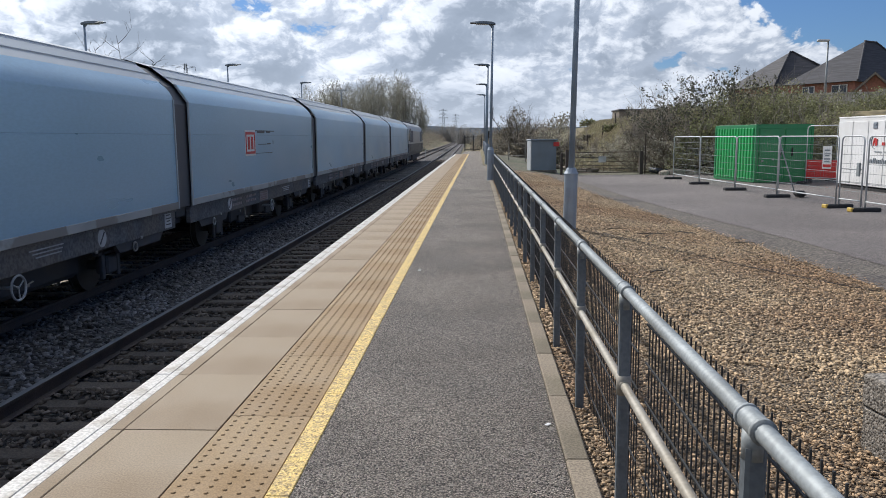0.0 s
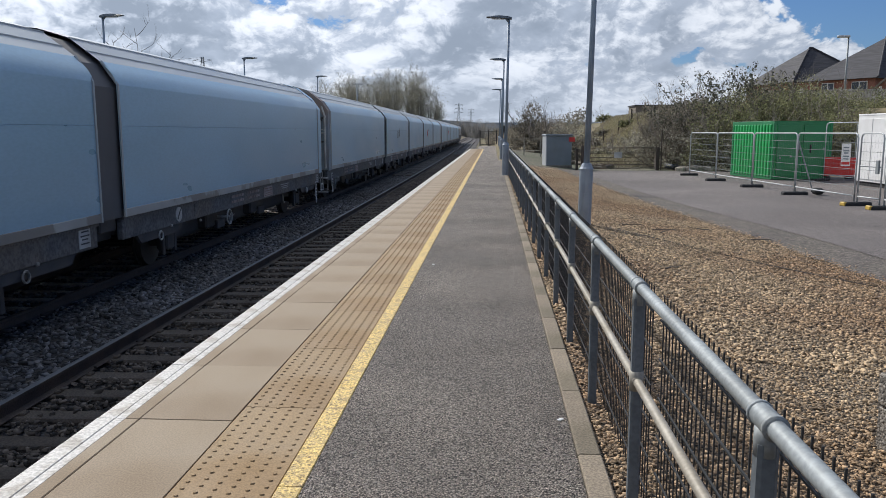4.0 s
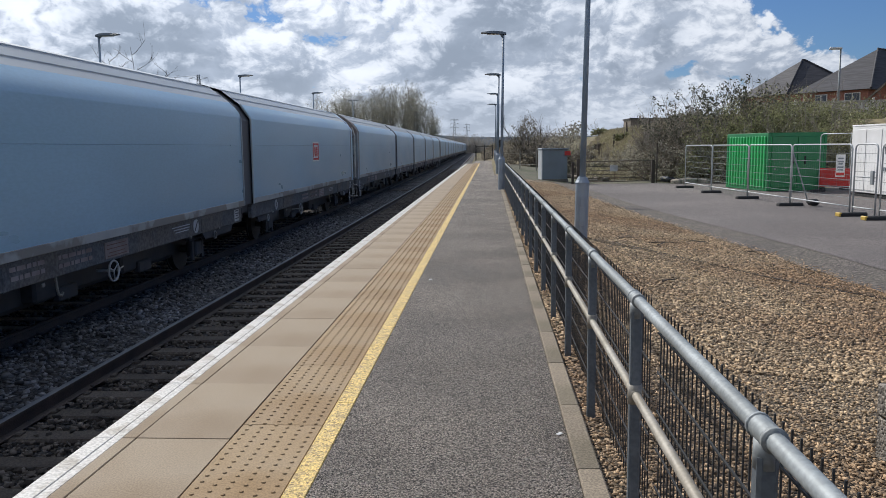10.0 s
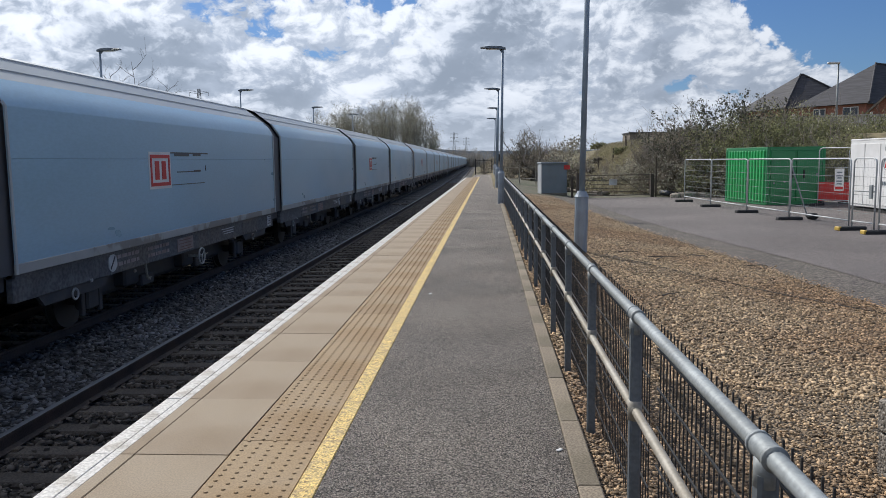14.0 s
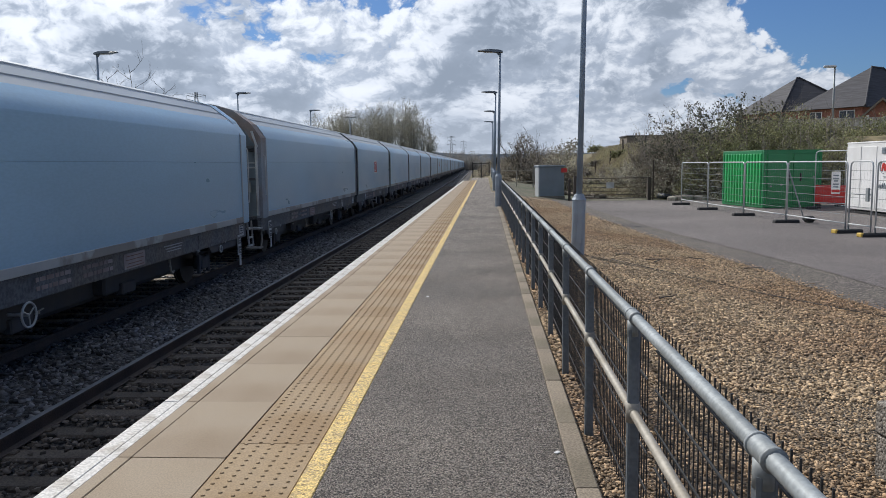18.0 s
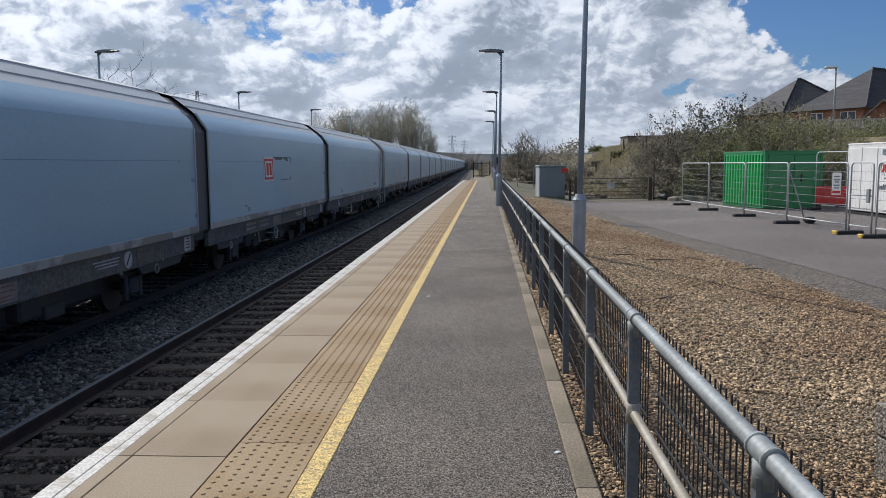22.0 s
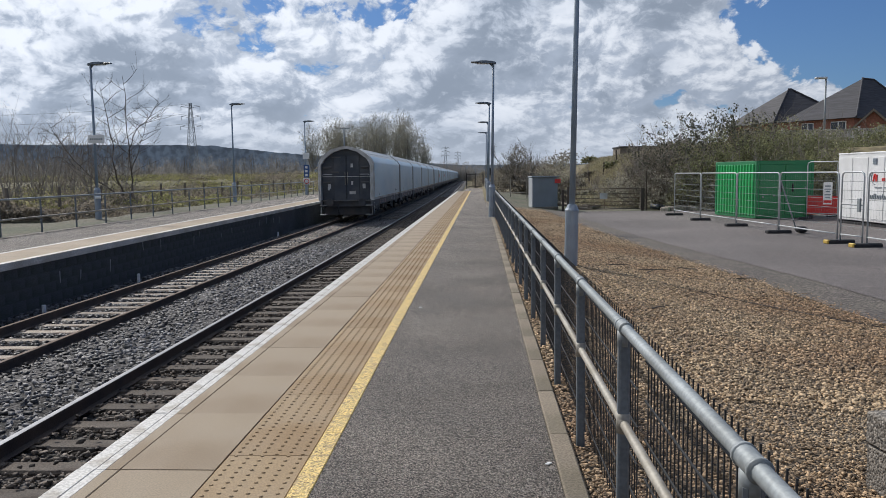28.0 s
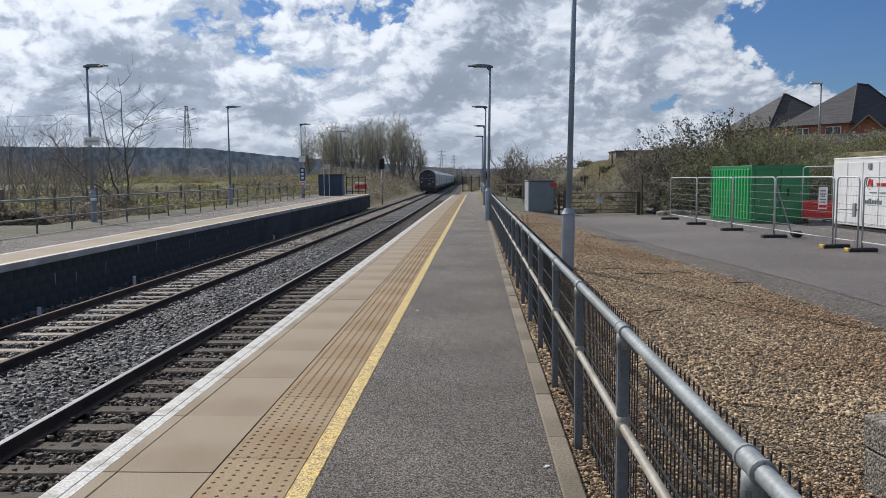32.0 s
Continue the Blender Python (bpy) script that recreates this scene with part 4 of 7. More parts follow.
def wagon(length, kind, logo, tail=False, place=0):
    """kind: inner, front or rear car of a five-car set; its rear body end is at y = 0."""
    lab = "silver-grey covered car-carrier wagon with grimy underframe"
    if logo and logo[0] != 3:
        lab = "silver-grey covered car-carrier wagon with a red and white emblem"
    t = thing("car_carrier_wagon", lab, "railway wagon", (0, 0, 0), "wagons of the train")
    ya, yb = 0.0, length
    if kind == "rear":
        ya = 0.42
    if kind == "front":
        yb = length - 0.42
    for s in (1, -1):
        sd = M()
        sd.add([(s * x, y, z + SIDE) for y in (ya, yb) for x, z in ((1.49, 0.34), (1.49, 1.62), (1.482, 1.625), (1.49, 1.63), (1.49, 2.25))],
               [(i, i + 1, 6 + i, 5 + i) for i in range(4)])
        part("side_panel", sd, MAT["wagon"], t)
        part("sill_strip", M().box((s * 1.49, (ya + yb) / 2, 0.285 + SIDE), (0.03, yb - ya, 0.13), 0.006), MAT["strip"], t, "stained pale sill strip")
        part("shoulder_panel", M().add([(s * x, y, z + SIDE) for y in (ya, yb) for x, z in ((1.49, 2.25), (1.472, 2.325), (1.425, 2.41), (1.35, 2.50), (1.25, 2.60))], [(i, i + 1, 6 + i, 5 + i) for i in range(4)]), MAT["wagon"], t, smooth=True)
        part("solebar", M().box((s * 1.37, length / 2, 0.035 + SIDE), (0.10, length - 0.1, 0.36), 0.012), MAT["frame"], t)
        for q in (-1, 1):
            yq = length / 2 + q * (length / 2 - 1.45)
            pr = [(yq - q * -0.9, 0.82), (yq - q * 1.1, 0.82), (yq - q * 0.9, 0.62), (yq + q * 0.7, 0.62)]
            gp = M()
            gp.add([(s * x, y, z) for x in (1.33, 1.39) for y, z in pr], [(0, 1, 2, 3), (4, 7, 6, 5), (0, 4, 5, 1), (1, 5, 6, 2), (2, 6, 7, 3), (3, 7, 4, 0)])
            part("wheel_guard_plate", gp, MAT["gear"], t, "black plate over the wheels")
        for ye in (ya + 0.03, yb - 0.03):
            part("edge_trim", M().tube([(s * x * 1.003, ye, z + SIDE) for x, z in PROF[:3]], 0.025, 6), MAT["roof"], t)
    part("roof", M().add([(x, y, z + SIDE) for y in (ya, yb) for x, z in FULL[2:9]], [(i, i + 1, 8 + i, 7 + i) for i in range(6)]), MAT["roof"], t, "silver panelled roof")
    seam = M()
    for x, z in ((0.80, 2.945), (-0.80, 2.945), (1.06, 2.745), (-1.06, 2.745)):
        seam.box((x, (ya + yb) / 2, z + SIDE), (0.025, yb - ya, 0.025))
    part("roof_seam", seam, MAT["roof"], t)
    part("floor", M().box((0, length / 2, 0.20 + SIDE), (2.9, length - 0.1, 0.06)), MAT["frame"], t)
    part("underframe", M().box((0, length / 2, 0.02 + SIDE), (2.3, length - 0.5, 0.24), 0.02), MAT["gear"], t)
    # filler box added to keep the space under the wagon dark
    part("brake_reservoir", M().box((0, length / 2, 0.60), (1.7, length - 5.2, 0.62), 0.08), MAT["gear"], t)
    # running gear
    for y in (2.3, length - 2.3):
        part("axle", M().cyl((0, y, 0.42), 0.08, 2.1, 10, "x"), MAT["wheel"], t)
        for s in (1, -1):
            w = M().cyl((s * 0.76, y, 0.42), 0.42, 0.13, 24, "x")
            w.cyl((s * 0.70, y, 0.42), 0.45, 0.03, 24, "x")
            part("wheel", w, MAT["wheel"], t)
            ax = M().box((s * 1.12, y, 0.44), (0.22, 0.34, 0.30), 0.03)
            ax.box((s * 1.16, y, 0.72), (0.10, 1.25, 0.06), 0.01)
            ax.box((s * 1.16, y, 0.65), (0.10, 0.85, 0.06), 0.01)
            for q in (-1, 1):
                ax.box((s * 1.18, y + q * 0.26, 0.60), (0.06, 0.10, 0.75), 0.01)
                ax.tube([(s * 1.16, y + q * 0.62, 0.72), (s * 1.2, y + q * 0.68, 0.86)], 0.03, 6)
            part("axle_guard", ax, MAT["gear"], t)
            if s > 0:
                part("tie_ring", M().ring((1.42, y - 0.85 if y < length / 2 else y + 0.45, 0.66), 0.075, 0.016, "x", 14, 5), MAT["strip"], t, "pale tie-down ring")
    for y in (length * 0.36, length * 0.58):
        part("brake_gear", M().box((0.6, y, 0.55), (0.9, 0.9, 0.35), 0.04).box((1.05, y + 0.3, 0.42), (0.12, 0.5, 0.2), 0.02), MAT["gear"], t)
    hy = (5.08, 3.77, 3.77, 3.65, 9.5)[place]
    part("release_handle", M().tube([(1.39, hy, 0.80), (1.41, hy, 0.60), (1.41, hy + 0.02, 0.53), (1.41, hy + 0.09, 0.50), (1.41, hy + 0.13, 0.54)], 0.020, 6), MAT["galvmid"], t, "small pale release hook")
    by = (9.15, 6.27, 5.8, 5.2, 5.0)[place]
    bw = M().ring((1.43, by, 0.61), 0.158, 0.016, "x", 22, 6)
    bw.tube([(1.43, by, 0.61), (1.15, by, 0.61)], 0.022, 6)
    for a in range(3):
        q = a * 2.094 + 0.6
        bw.tube([(1.43, by, 0.61), (1.43, by + 0.158 * math.cos(q), 0.61 + 0.158 * math.sin(q))], 0.010, 5)
    if place != 2:
        wh = part("brake_wheel", bw, MAT["label"], t, "white handbrake wheel")
        part("crank", M().tube([(1.42, by + 0.15, 0.60), (1.42, by + 0.34, 0.63)], 0.011, 5).tube([(1.38, by + 0.22, 0.58), (1.38, by + 0.30, 0.58)], 0.02, 5), MAT["galvmid"], wh)
    pl = part("data_panel", M().box((1.425, length - 0.42, 0.96), (0.014, 0.31, 0.29), 0.003), MAT["label"], t, "grubby white data panel")
    for zz, sy in ((1.05, 0.2), (0.99, 0.24), (0.94, 0.16), (0.88, 0.22)):
        part("mark", M().box((1.434, length - 0.42, zz), (0.004, sy, 0.02)), MAT["gear"], pl)
    pc = (5.98, 5.46, 5.26, 5.35, 8.03)[place]
    pt = part("data_panel", M().box((1.425, pc, 0.94), (0.012, 0.77, 0.25), 0.003), MAT["plate"], t, "grimy pinkish plate")
    for zz, sy in ((1.02, 0.6), (0.96, 0.66), (0.90, 0.5), (0.85, 0.62)):
        part("mark", M().box((1.433, pc, zz), (0.004, sy, 0.012)), MAT["chest"], pt)
    if kind != "inner":
        ly, lz = (0.82, 0.77) if kind == "rear" else (length - 0.62, 0.62)
        lb = part("label_board", M().box((1.43, ly, lz), (0.02, 0.25, 0.46), 0.005), MAT["label"], t, "white-edged label board")
        for q in (-0.11, 0.11):
            part("field", M().box((1.442, ly, lz + q), (0.008, 0.19, 0.165)), MAT["bellows"] if kind == "rear" else MAT["frame"], lb, "dark field")
            part("mark", M().box((1.447, ly, lz + q + 0.02), (0.004, 0.12, 0.016)).box((1.447, ly + 0.02, lz + q - 0.03), (0.004, 0.08, 0.014)), MAT["label"], lb)
        part("flap", M().box((1.43, ly + (0.06 if kind == "rear" else 0.04), lz - 0.36), (0.012, 0.13, 0.24), 0.004), MAT["label"], lb, "pale hanging flap")
    grid = M()
    for yc, wide in ((pc - 1.15, 1.0), (pc - 2.35, 0.95)):
        for zz in (1.02, 0.905):
            y0 = yc - wide / 2
            for k in range(6):
                sy = wide * (0.09, 0.16, 0.07, 0.13, 0.19, 0.10)[(k + (zz > 1) * 2) % 6]
                grid.box((1.424, y0 + sy / 2, zz), (0.005, sy, 0.058))
                y0 += sy + wide * 0.03
    tagged(part("stencil", grid, MAT["plate"], t, "faded stencilled bars"), kind="stuff")
    for q, (yy, zz) in enumerate(((1.9, 0.80), (3.3, 0.74), (length - 3.2, 0.78), (length - 1.6, 0.80))):
        part("jacking_mark", M().box((1.425, yy, zz - 0.02), (0.03, 0.07, 0.05), 0.01), MAT["strip"], t, "pale jacking mark")
    for yy in (length * 0.22, length * 0.78):
        part("gusset", M().box((1.415, yy, 0.92), (0.03, 0.16, 0.30), 0.01), MAT["frame"], t)
    dy_ = (11.4, 2.56, 8.63, 8.65, 2.25)[place]
    dsc = part("disc_plate", M().cyl((1.425, dy_, 0.95), 0.14, 0.012, 18, "x"), MAT["label"], t, "pale round plate")
    part("slash", M().box((1.434, dy_, 0.95), (0.006, 0.23, 0.025), 0, Matrix.Rotation(radians(50), 4, "X")), MAT["gear"], dsc)
    bars = M()
    for k in range(3):
        bars.box((1.424, length * 0.685 + 0.02 * k, 1.02 - 0.05 * k), (0.006, 0.85 - 0.1 * k, 0.018))
    tagged(part("stencil", bars, MAT["label"], t, "small white stencil marks"), kind="stuff")
    # chequered scuff and lettering remains
    if logo:
        yl0 = length * logo[1]
    if logo and logo[0] != 3:
        lp = part("emblem", M().box((1.494, yl0, 1.43 + SIDE), (0.012, 0.90, 0.64), 0.005), MAT["white"], t, "white square emblem with red outline")
        bd = M()
        for dy, dz, sy, sz in ((-0.37, 0, 0.06, 0.54), (0.37, 0, 0.06, 0.54), (0, 0.24, 0.68, 0.06), (0, -0.24, 0.68, 0.06)):
            bd.box((1.503, yl0 + dy, 1.43 + SIDE + dz), (0.008, sy, sz))
        part("border", bd, MAT["red"], lp, "red border")
        for marks in (((-0.14, 0, 0.17, 0.32),), ((0.14, 0, 0.17, 0.32),)):
            gl = M()
            for dy, dz, sy, sz in marks:
                gl.box((1.503, yl0 + dy, 1.43 + SIDE + dz), (0.008, sy, sz))
            part("mark", gl, MAT["red"], lp, "red mark")
    if logo and logo[0] > 1:
        g = M()
        lines = [(1.40, 0.31, 1.9, 0.025), (1.0, 0.275, 0.7, 0.05), (1.75, 0.28, 0.4, 0.04)]
        if logo[0] == 4:
            lines += [(2.34, 0.22, 0.03, 0.18), (2.30, -0.24, 0.03, 0.12), (1.75, -0.30, 1.05, 0.022), (1.9, 0.24, 0.25, 0.04)]
        elif logo[0] == 2:
            lines += [(1.3, -0.04, 1.1, 0.02), (1.75, -0.03, 0.35, 0.035), (2.2, 0.02, 0.03, 0.10), (1.3, -0.27, 1.6, 0.015)]
        else:
            lines = [(0.35, 0.02, 0.05, 0.35), (0.6, -0.2, 0.4, 0.04), (0.85, 0.0, 0.05, 0.45), (1.1, 0.1, 0.3, 0.04), (1.5, 0.05, 0.05, 0.5), (1.75, 0.18, 0.05, 0.3)]
        for dy, dz, sy, sz in lines:
            g.box((1.494, yl0 + dy, 1.43 + SIDE + dz), (0.006, sy, sz))
        part("removed_sticker", g, MAT["bellows"], t, "dark remains of a removed sticker")
    if kind != "front":
        part("gangway_bellows", shell(inset(FULL, 0.05), length - 0.02, length + 0.92), MAT["bellows"], t, "dark flexible gangway cover")
        bt = M().box((0.9, length + 0.45, 0.0 + SIDE), (0.5, 0.9, 0.3), 0.02).box((1.2, length + 0.45, 0.12 + SIDE), (0.28, 0.5, 0.22), 0.02)
        part("coupling", bt, MAT["gear"], t)
    # open ends of the set
    if kind in ("rear", "front"):
        e0, e1, ew, out = (0.0, 0.42, 0.34 if tail else 0.62, -1) if kind == "rear" else (length - 0.42, length, length - 0.62, 1)
        hd = shell([(x * 1.005, z + (0.01 if z > 1 else -0.02)) for x, z in FULL], e0, e1)
        inner = shell(inset(FULL, 0.13 if tail else 0.16), e0, e1)
        n = len(FULL)
        k = len(hd.v)
        hd.add(inner.v, inner.f)
        off = 0 if out < 0 else n
        hd.f += [(off + i, off + i + 1, k + off + i + 1, k + off + i) for i in range(n - 1)]
        # the tail's hood is coloured pale for sunlight caught on its rim
        part("end_hood", hd, MAT["label"] if tail else MAT["hood"] if kind == "rear" else MAT["wagon"], t, "end rim coloured pale where it catches the sun" if tail else "rust-stained end hood" if kind == "rear" else "")
        ep = [(x * 0.97, z) for x, z in FULL]
        wl = M()
        wl.add([(x, ew, z + SIDE - 0.02) for x, z in ep], [tuple(range(len(ep)))])
        wl.add([(x, ew - out * 0.05, z + SIDE - 0.02) for x, z in ep], [tuple(range(len(ep)))])
        part("end_wall", wl, MAT["darkend" if tail else "endwall"], t, "end wall coloured dark navy for its shade" if tail else "grey end wall")
        for s in (-1, 1):
            dr = part("end_door", M().box((s * 0.36, ew + out * 0.03, 1.30 + SIDE), (0.68, 0.05, 2.7), 0.012), MAT["darkend" if tail else "endwall"], t)
            part("handle", M().tube([(s * 0.07, ew + out * 0.10, 1.05 + SIDE), (s * 0.07, ew + out * 0.10, 1.75 + SIDE)], 0.016, 6), MAT["galvmid"], dr)
            yo = ew + out * 0.71
            part("corner_post", M().box((s * 1.40, yo, 1.15 + SIDE), (0.05, 0.07, 1.75), 0.01).box((s * 1.36, yo, 2.22 + SIDE), (0.05, 0.06, 0.42), 0.01, Matrix.Rotation(s * radians(-18), 4, "Y")), MAT["label"], t, "pale corner post")
            for zz in (1.20, 2.02):
                part("rung", M().box((s * 1.05, ew + out * 0.16, zz + SIDE), (0.46, 0.10, 0.07), 0.012), MAT["bellows"], t, "dark bracket")
            part("rung", M().tube([(s * 0.75, ew + out * 0.20, 1.62 + SIDE), (s * 1.22, ew + out * 0.22, 1.62 + SIDE), (s * 1.28, ew + out * 0.24, 1.58 + SIDE)], 0.017, 6), MAT["label"], t, "pale rung")
            xr = s * 1.43
            if kind == "front":
                part("grab_rail", M().tube([(xr, ew + out * 0.60, 1.98 + SIDE), (xr, ew + out * 0.86, 1.96 + SIDE), (xr, ew + out * 0.92, 1.90 + SIDE), (xr, ew + out * 0.92, 0.72 + SIDE), (xr, ew + out * 0.88, 0.66 + SIDE), (xr, ew + out * 0.64, 0.66 + SIDE)], 0.013, 7), MAT["label"], t, "bent white grab rail")
                part("grab_rail", M().tube([(xr - s * 0.1, ew + out * 0.60, 1.22 + SIDE), (xr - s * 0.1, ew + out * 0.80, 1.20 + SIDE), (xr - s * 0.1, ew + out * 0.82, 0.60 + SIDE), (xr - s * 0.1, ew + out * 0.62, 0.56 + SIDE)], 0.015, 7), MAT["label"], t, "bent white grab rail")
                st2 = M()
                for q in (0.66, 0.98):
                    st2.tube([(xr, ew + out * q, 0.20 + SIDE), (xr, ew + out * (q + 0.10), -0.42 + SIDE)], 0.026, 6)
                for zz in (0.02, -0.20, -0.40):
                    st2.box((xr, ew + out * 0.86, zz + SIDE), (0.05, 0.34, 0.04), 0.006)
                part("step_ladder", st2, MAT["strip"], t, "pale step ladder")
            else:
                part("grab_rail", M().tube([(s * 1.497, e0 + 0.22, 1.82 + SIDE), (s * 1.535, e0 + 0.22, 1.80 + SIDE), (s * 1.535, e0 + 0.24, 0.80 + SIDE), (s * 1.497, e0 + 0.24, 0.78 + SIDE)], 0.014, 7), MAT["label"], t, "slim white grab rail")
                stp = M().box((s * 1.25, e0 + 0.02, 0.86), (0.36, 0.30, 0.05), 0.01).box((s * 1.25, e0 - 0.02, 0.36), (0.36, 0.34, 0.05), 0.01)
                stp.tube([(s * 1.40, e0 + 0.12, 0.76), (s * 1.41, e0 + 0.12, 0.55), (s * 1.40, e0 + 0.04, 0.40)], 0.022, 6)
                part("step", stp, MAT["strip"], t, "pale footstep")
            part("warning_label", M().box((s * 0.95, ew + out * 0.03, 0.98 + SIDE), (0.16, 0.03, 0.26), 0.004), MAT["label"], t, "white warning label")
            part("buffer", M().cyl((s * 0.88, (0 if out < 0 else length) + out * 0.10, 1.02), 0.21, 0.06, 16, "y").cyl((s * 0.88, (0.25 if out < 0 else length - 0.25), 1.02), 0.11, 0.6, 12, "y"), MAT["gear"], t)
        bar = M()
        for xa, xb in ((-1.30, -0.74), (-0.70, -0.03), (0.03, 0.70), (0.74, 1.30)):
            bar.tube([(xa, ew + out * 0.13, 1.50 + SIDE), (xb, ew + out * 0.13, 1.50 + SIDE)], 0.020, 6)
        part("cross_bar", bar, MAT["label"], t, "pale bar across the end doors")
        for bx, bz, bw_ in ((-0.55, 2.55, 0.5), (0.30, 1.02, 0.0), (0.62, 1.02, 0.0), (-0.62, 1.75, 0.45), (1.0, 1.95, 0.35), (-1.1, 1.95, 0.35)):
            if bw_:
                part("hinge_bracket", M().box((bx, ew + out * 0.08, bz + SIDE), (bw_, 0.05, 0.07), 0.01), MAT["bellows"], t, "dark bracket")
        for lx, lz2 in ((0.30, 2.10), (0.30, 1.15), (-0.98, 0.86)):
            part("warning_label", M().box((lx, ew + out * 0.065, lz2 + SIDE), (0.12, 0.02, 0.20), 0.003), MAT["label"], t, "white warning label")
        if tail:
            # dark panel added so that no light shows through under the tail
            part("end_skirt", M().box((0, 0.50, 0.72), (2.5, 0.06, 0.80), 0.02), MAT["gear"], t, "dark panel added to close the gap below the end doors")
            part("brake_hose", M().tube([(-0.45, 0.1, 0.95), (-0.45, -0.06, 0.7), (-0.42, -0.02, 0.45), (-0.38, 0.1, 0.42)], 0.03, 6), MAT["black"], t)
        part("headstock", M().box((0, 0.28 if out < 0 else length - 0.28, 0.02 + SIDE), (2.6, 0.18, 0.34), 0.02), MAT["gear"], t)
        part("data_panel", M().box((0.32, ew + out * 0.065, 0.62 + SIDE), (0.34, 0.02, 0.16), 0.003), MAT["label"], t, "white plate on the end door")
    return t


L_IN, L_REAR, L_FRONT, GAP, BELL = 11.565, 14.40, 14.07, 1.20, 0.688
OFFS, o = [], 0.0
for k in range(5):                      # rear ends of the five cars, counted forwards from the set's rear
    OFFS.append(o)
    o += (L_REAR if k == 0 else L_FRONT if k == 4 else L_IN) + (BELL if k < 4 else 0)
SET = o + GAP

# emblems: (1 emblem, 2 emblem and faint sticker remains, 3 remains alone, 4 emblem and framed remains; place along the car)
LOGOS = {(0, 1): (2, 0.361), (1, 3): (2, 0.374), (1, 1): (3, 0.41), (4, 4): (1, 0.501), (4, 2): (1, 0.472), (4, 0): (1, 0.587), (5, 3): (2, 0.374), (5, 1): (2, 0.374), (6, 1): (1, 0.497), (8, 3): (4, 0.387), (8, 1): (4, 0.36)}
# seconds, and how far the rear of the first set has come along the line
RUN = [(0, 0.25), (1, 23.63), (2, 47.06), (3, 70.58), (4, 94.12), (5, 117.69), (6, 141.28), (7, 164.89), (8, 188.53), (9, 212.02), (10, 235.22), (11, 258.7), (12, 282.28), (13, 305.96), (14, 329.51), (15, 352.94), (16, 376.24), (17, 399.4), (18, 422.38), (19, 445.36), (20, 468.22), (21, 490.85), (22, 513.14), (23, 535.0), (24, 557.08), (25, 579.29), (26, 601.53), (27, 623.78), (28, 646.04), (29, 668.31), (30, 690.6), (31, 712.88), (32, 735.17)]


def run_at(t):
    """Smooth travel of the train through the rows of RUN."""
    ts, ss = [a for a, b in RUN], [b for a, b in RUN]
    i = max(0, min(len(ts) - 2, sum(1 for q in ts if q <= t) - 1))

    def slope(k):
        if k == 0:
            return (ss[1] - ss[0]) / (ts[1] - ts[0])
        if k == len(ts) - 1:
            return (ss[-1] - ss[-2]) / (ts[-1] - ts[-2])
        return (ss[k + 1] - ss[k - 1]) / (ts[k + 1] - ts[k - 1])

    h = ts[i + 1] - ts[i]
    u = (t - ts[i]) / h
    return ((1 + 2 * u) * (1 - u) ** 2 * ss[i] + u * (1 - u) ** 2 * h * slope(i) + u * u * (3 - 2 * u) * ss[i + 1] + u * u * (u - 1) * h * slope(i + 1))


def rail_pose(y, length):
    """Stands a vehicle whose rear is at y on the curved line."""
    x0, x1 = bend(y + 1.5), bend(y + length - 1.5)
    ang = math.degrees(math.atan2(-(x1 - x0), length - 3))
    return pose(T2 + x0 + (x1 - x0) * (-1.5) / (length - 3), y, RAIL_Z, 0, 0, ang)


TRAIN = []                               # (vehicle, metres ahead of the first set's rear, length)


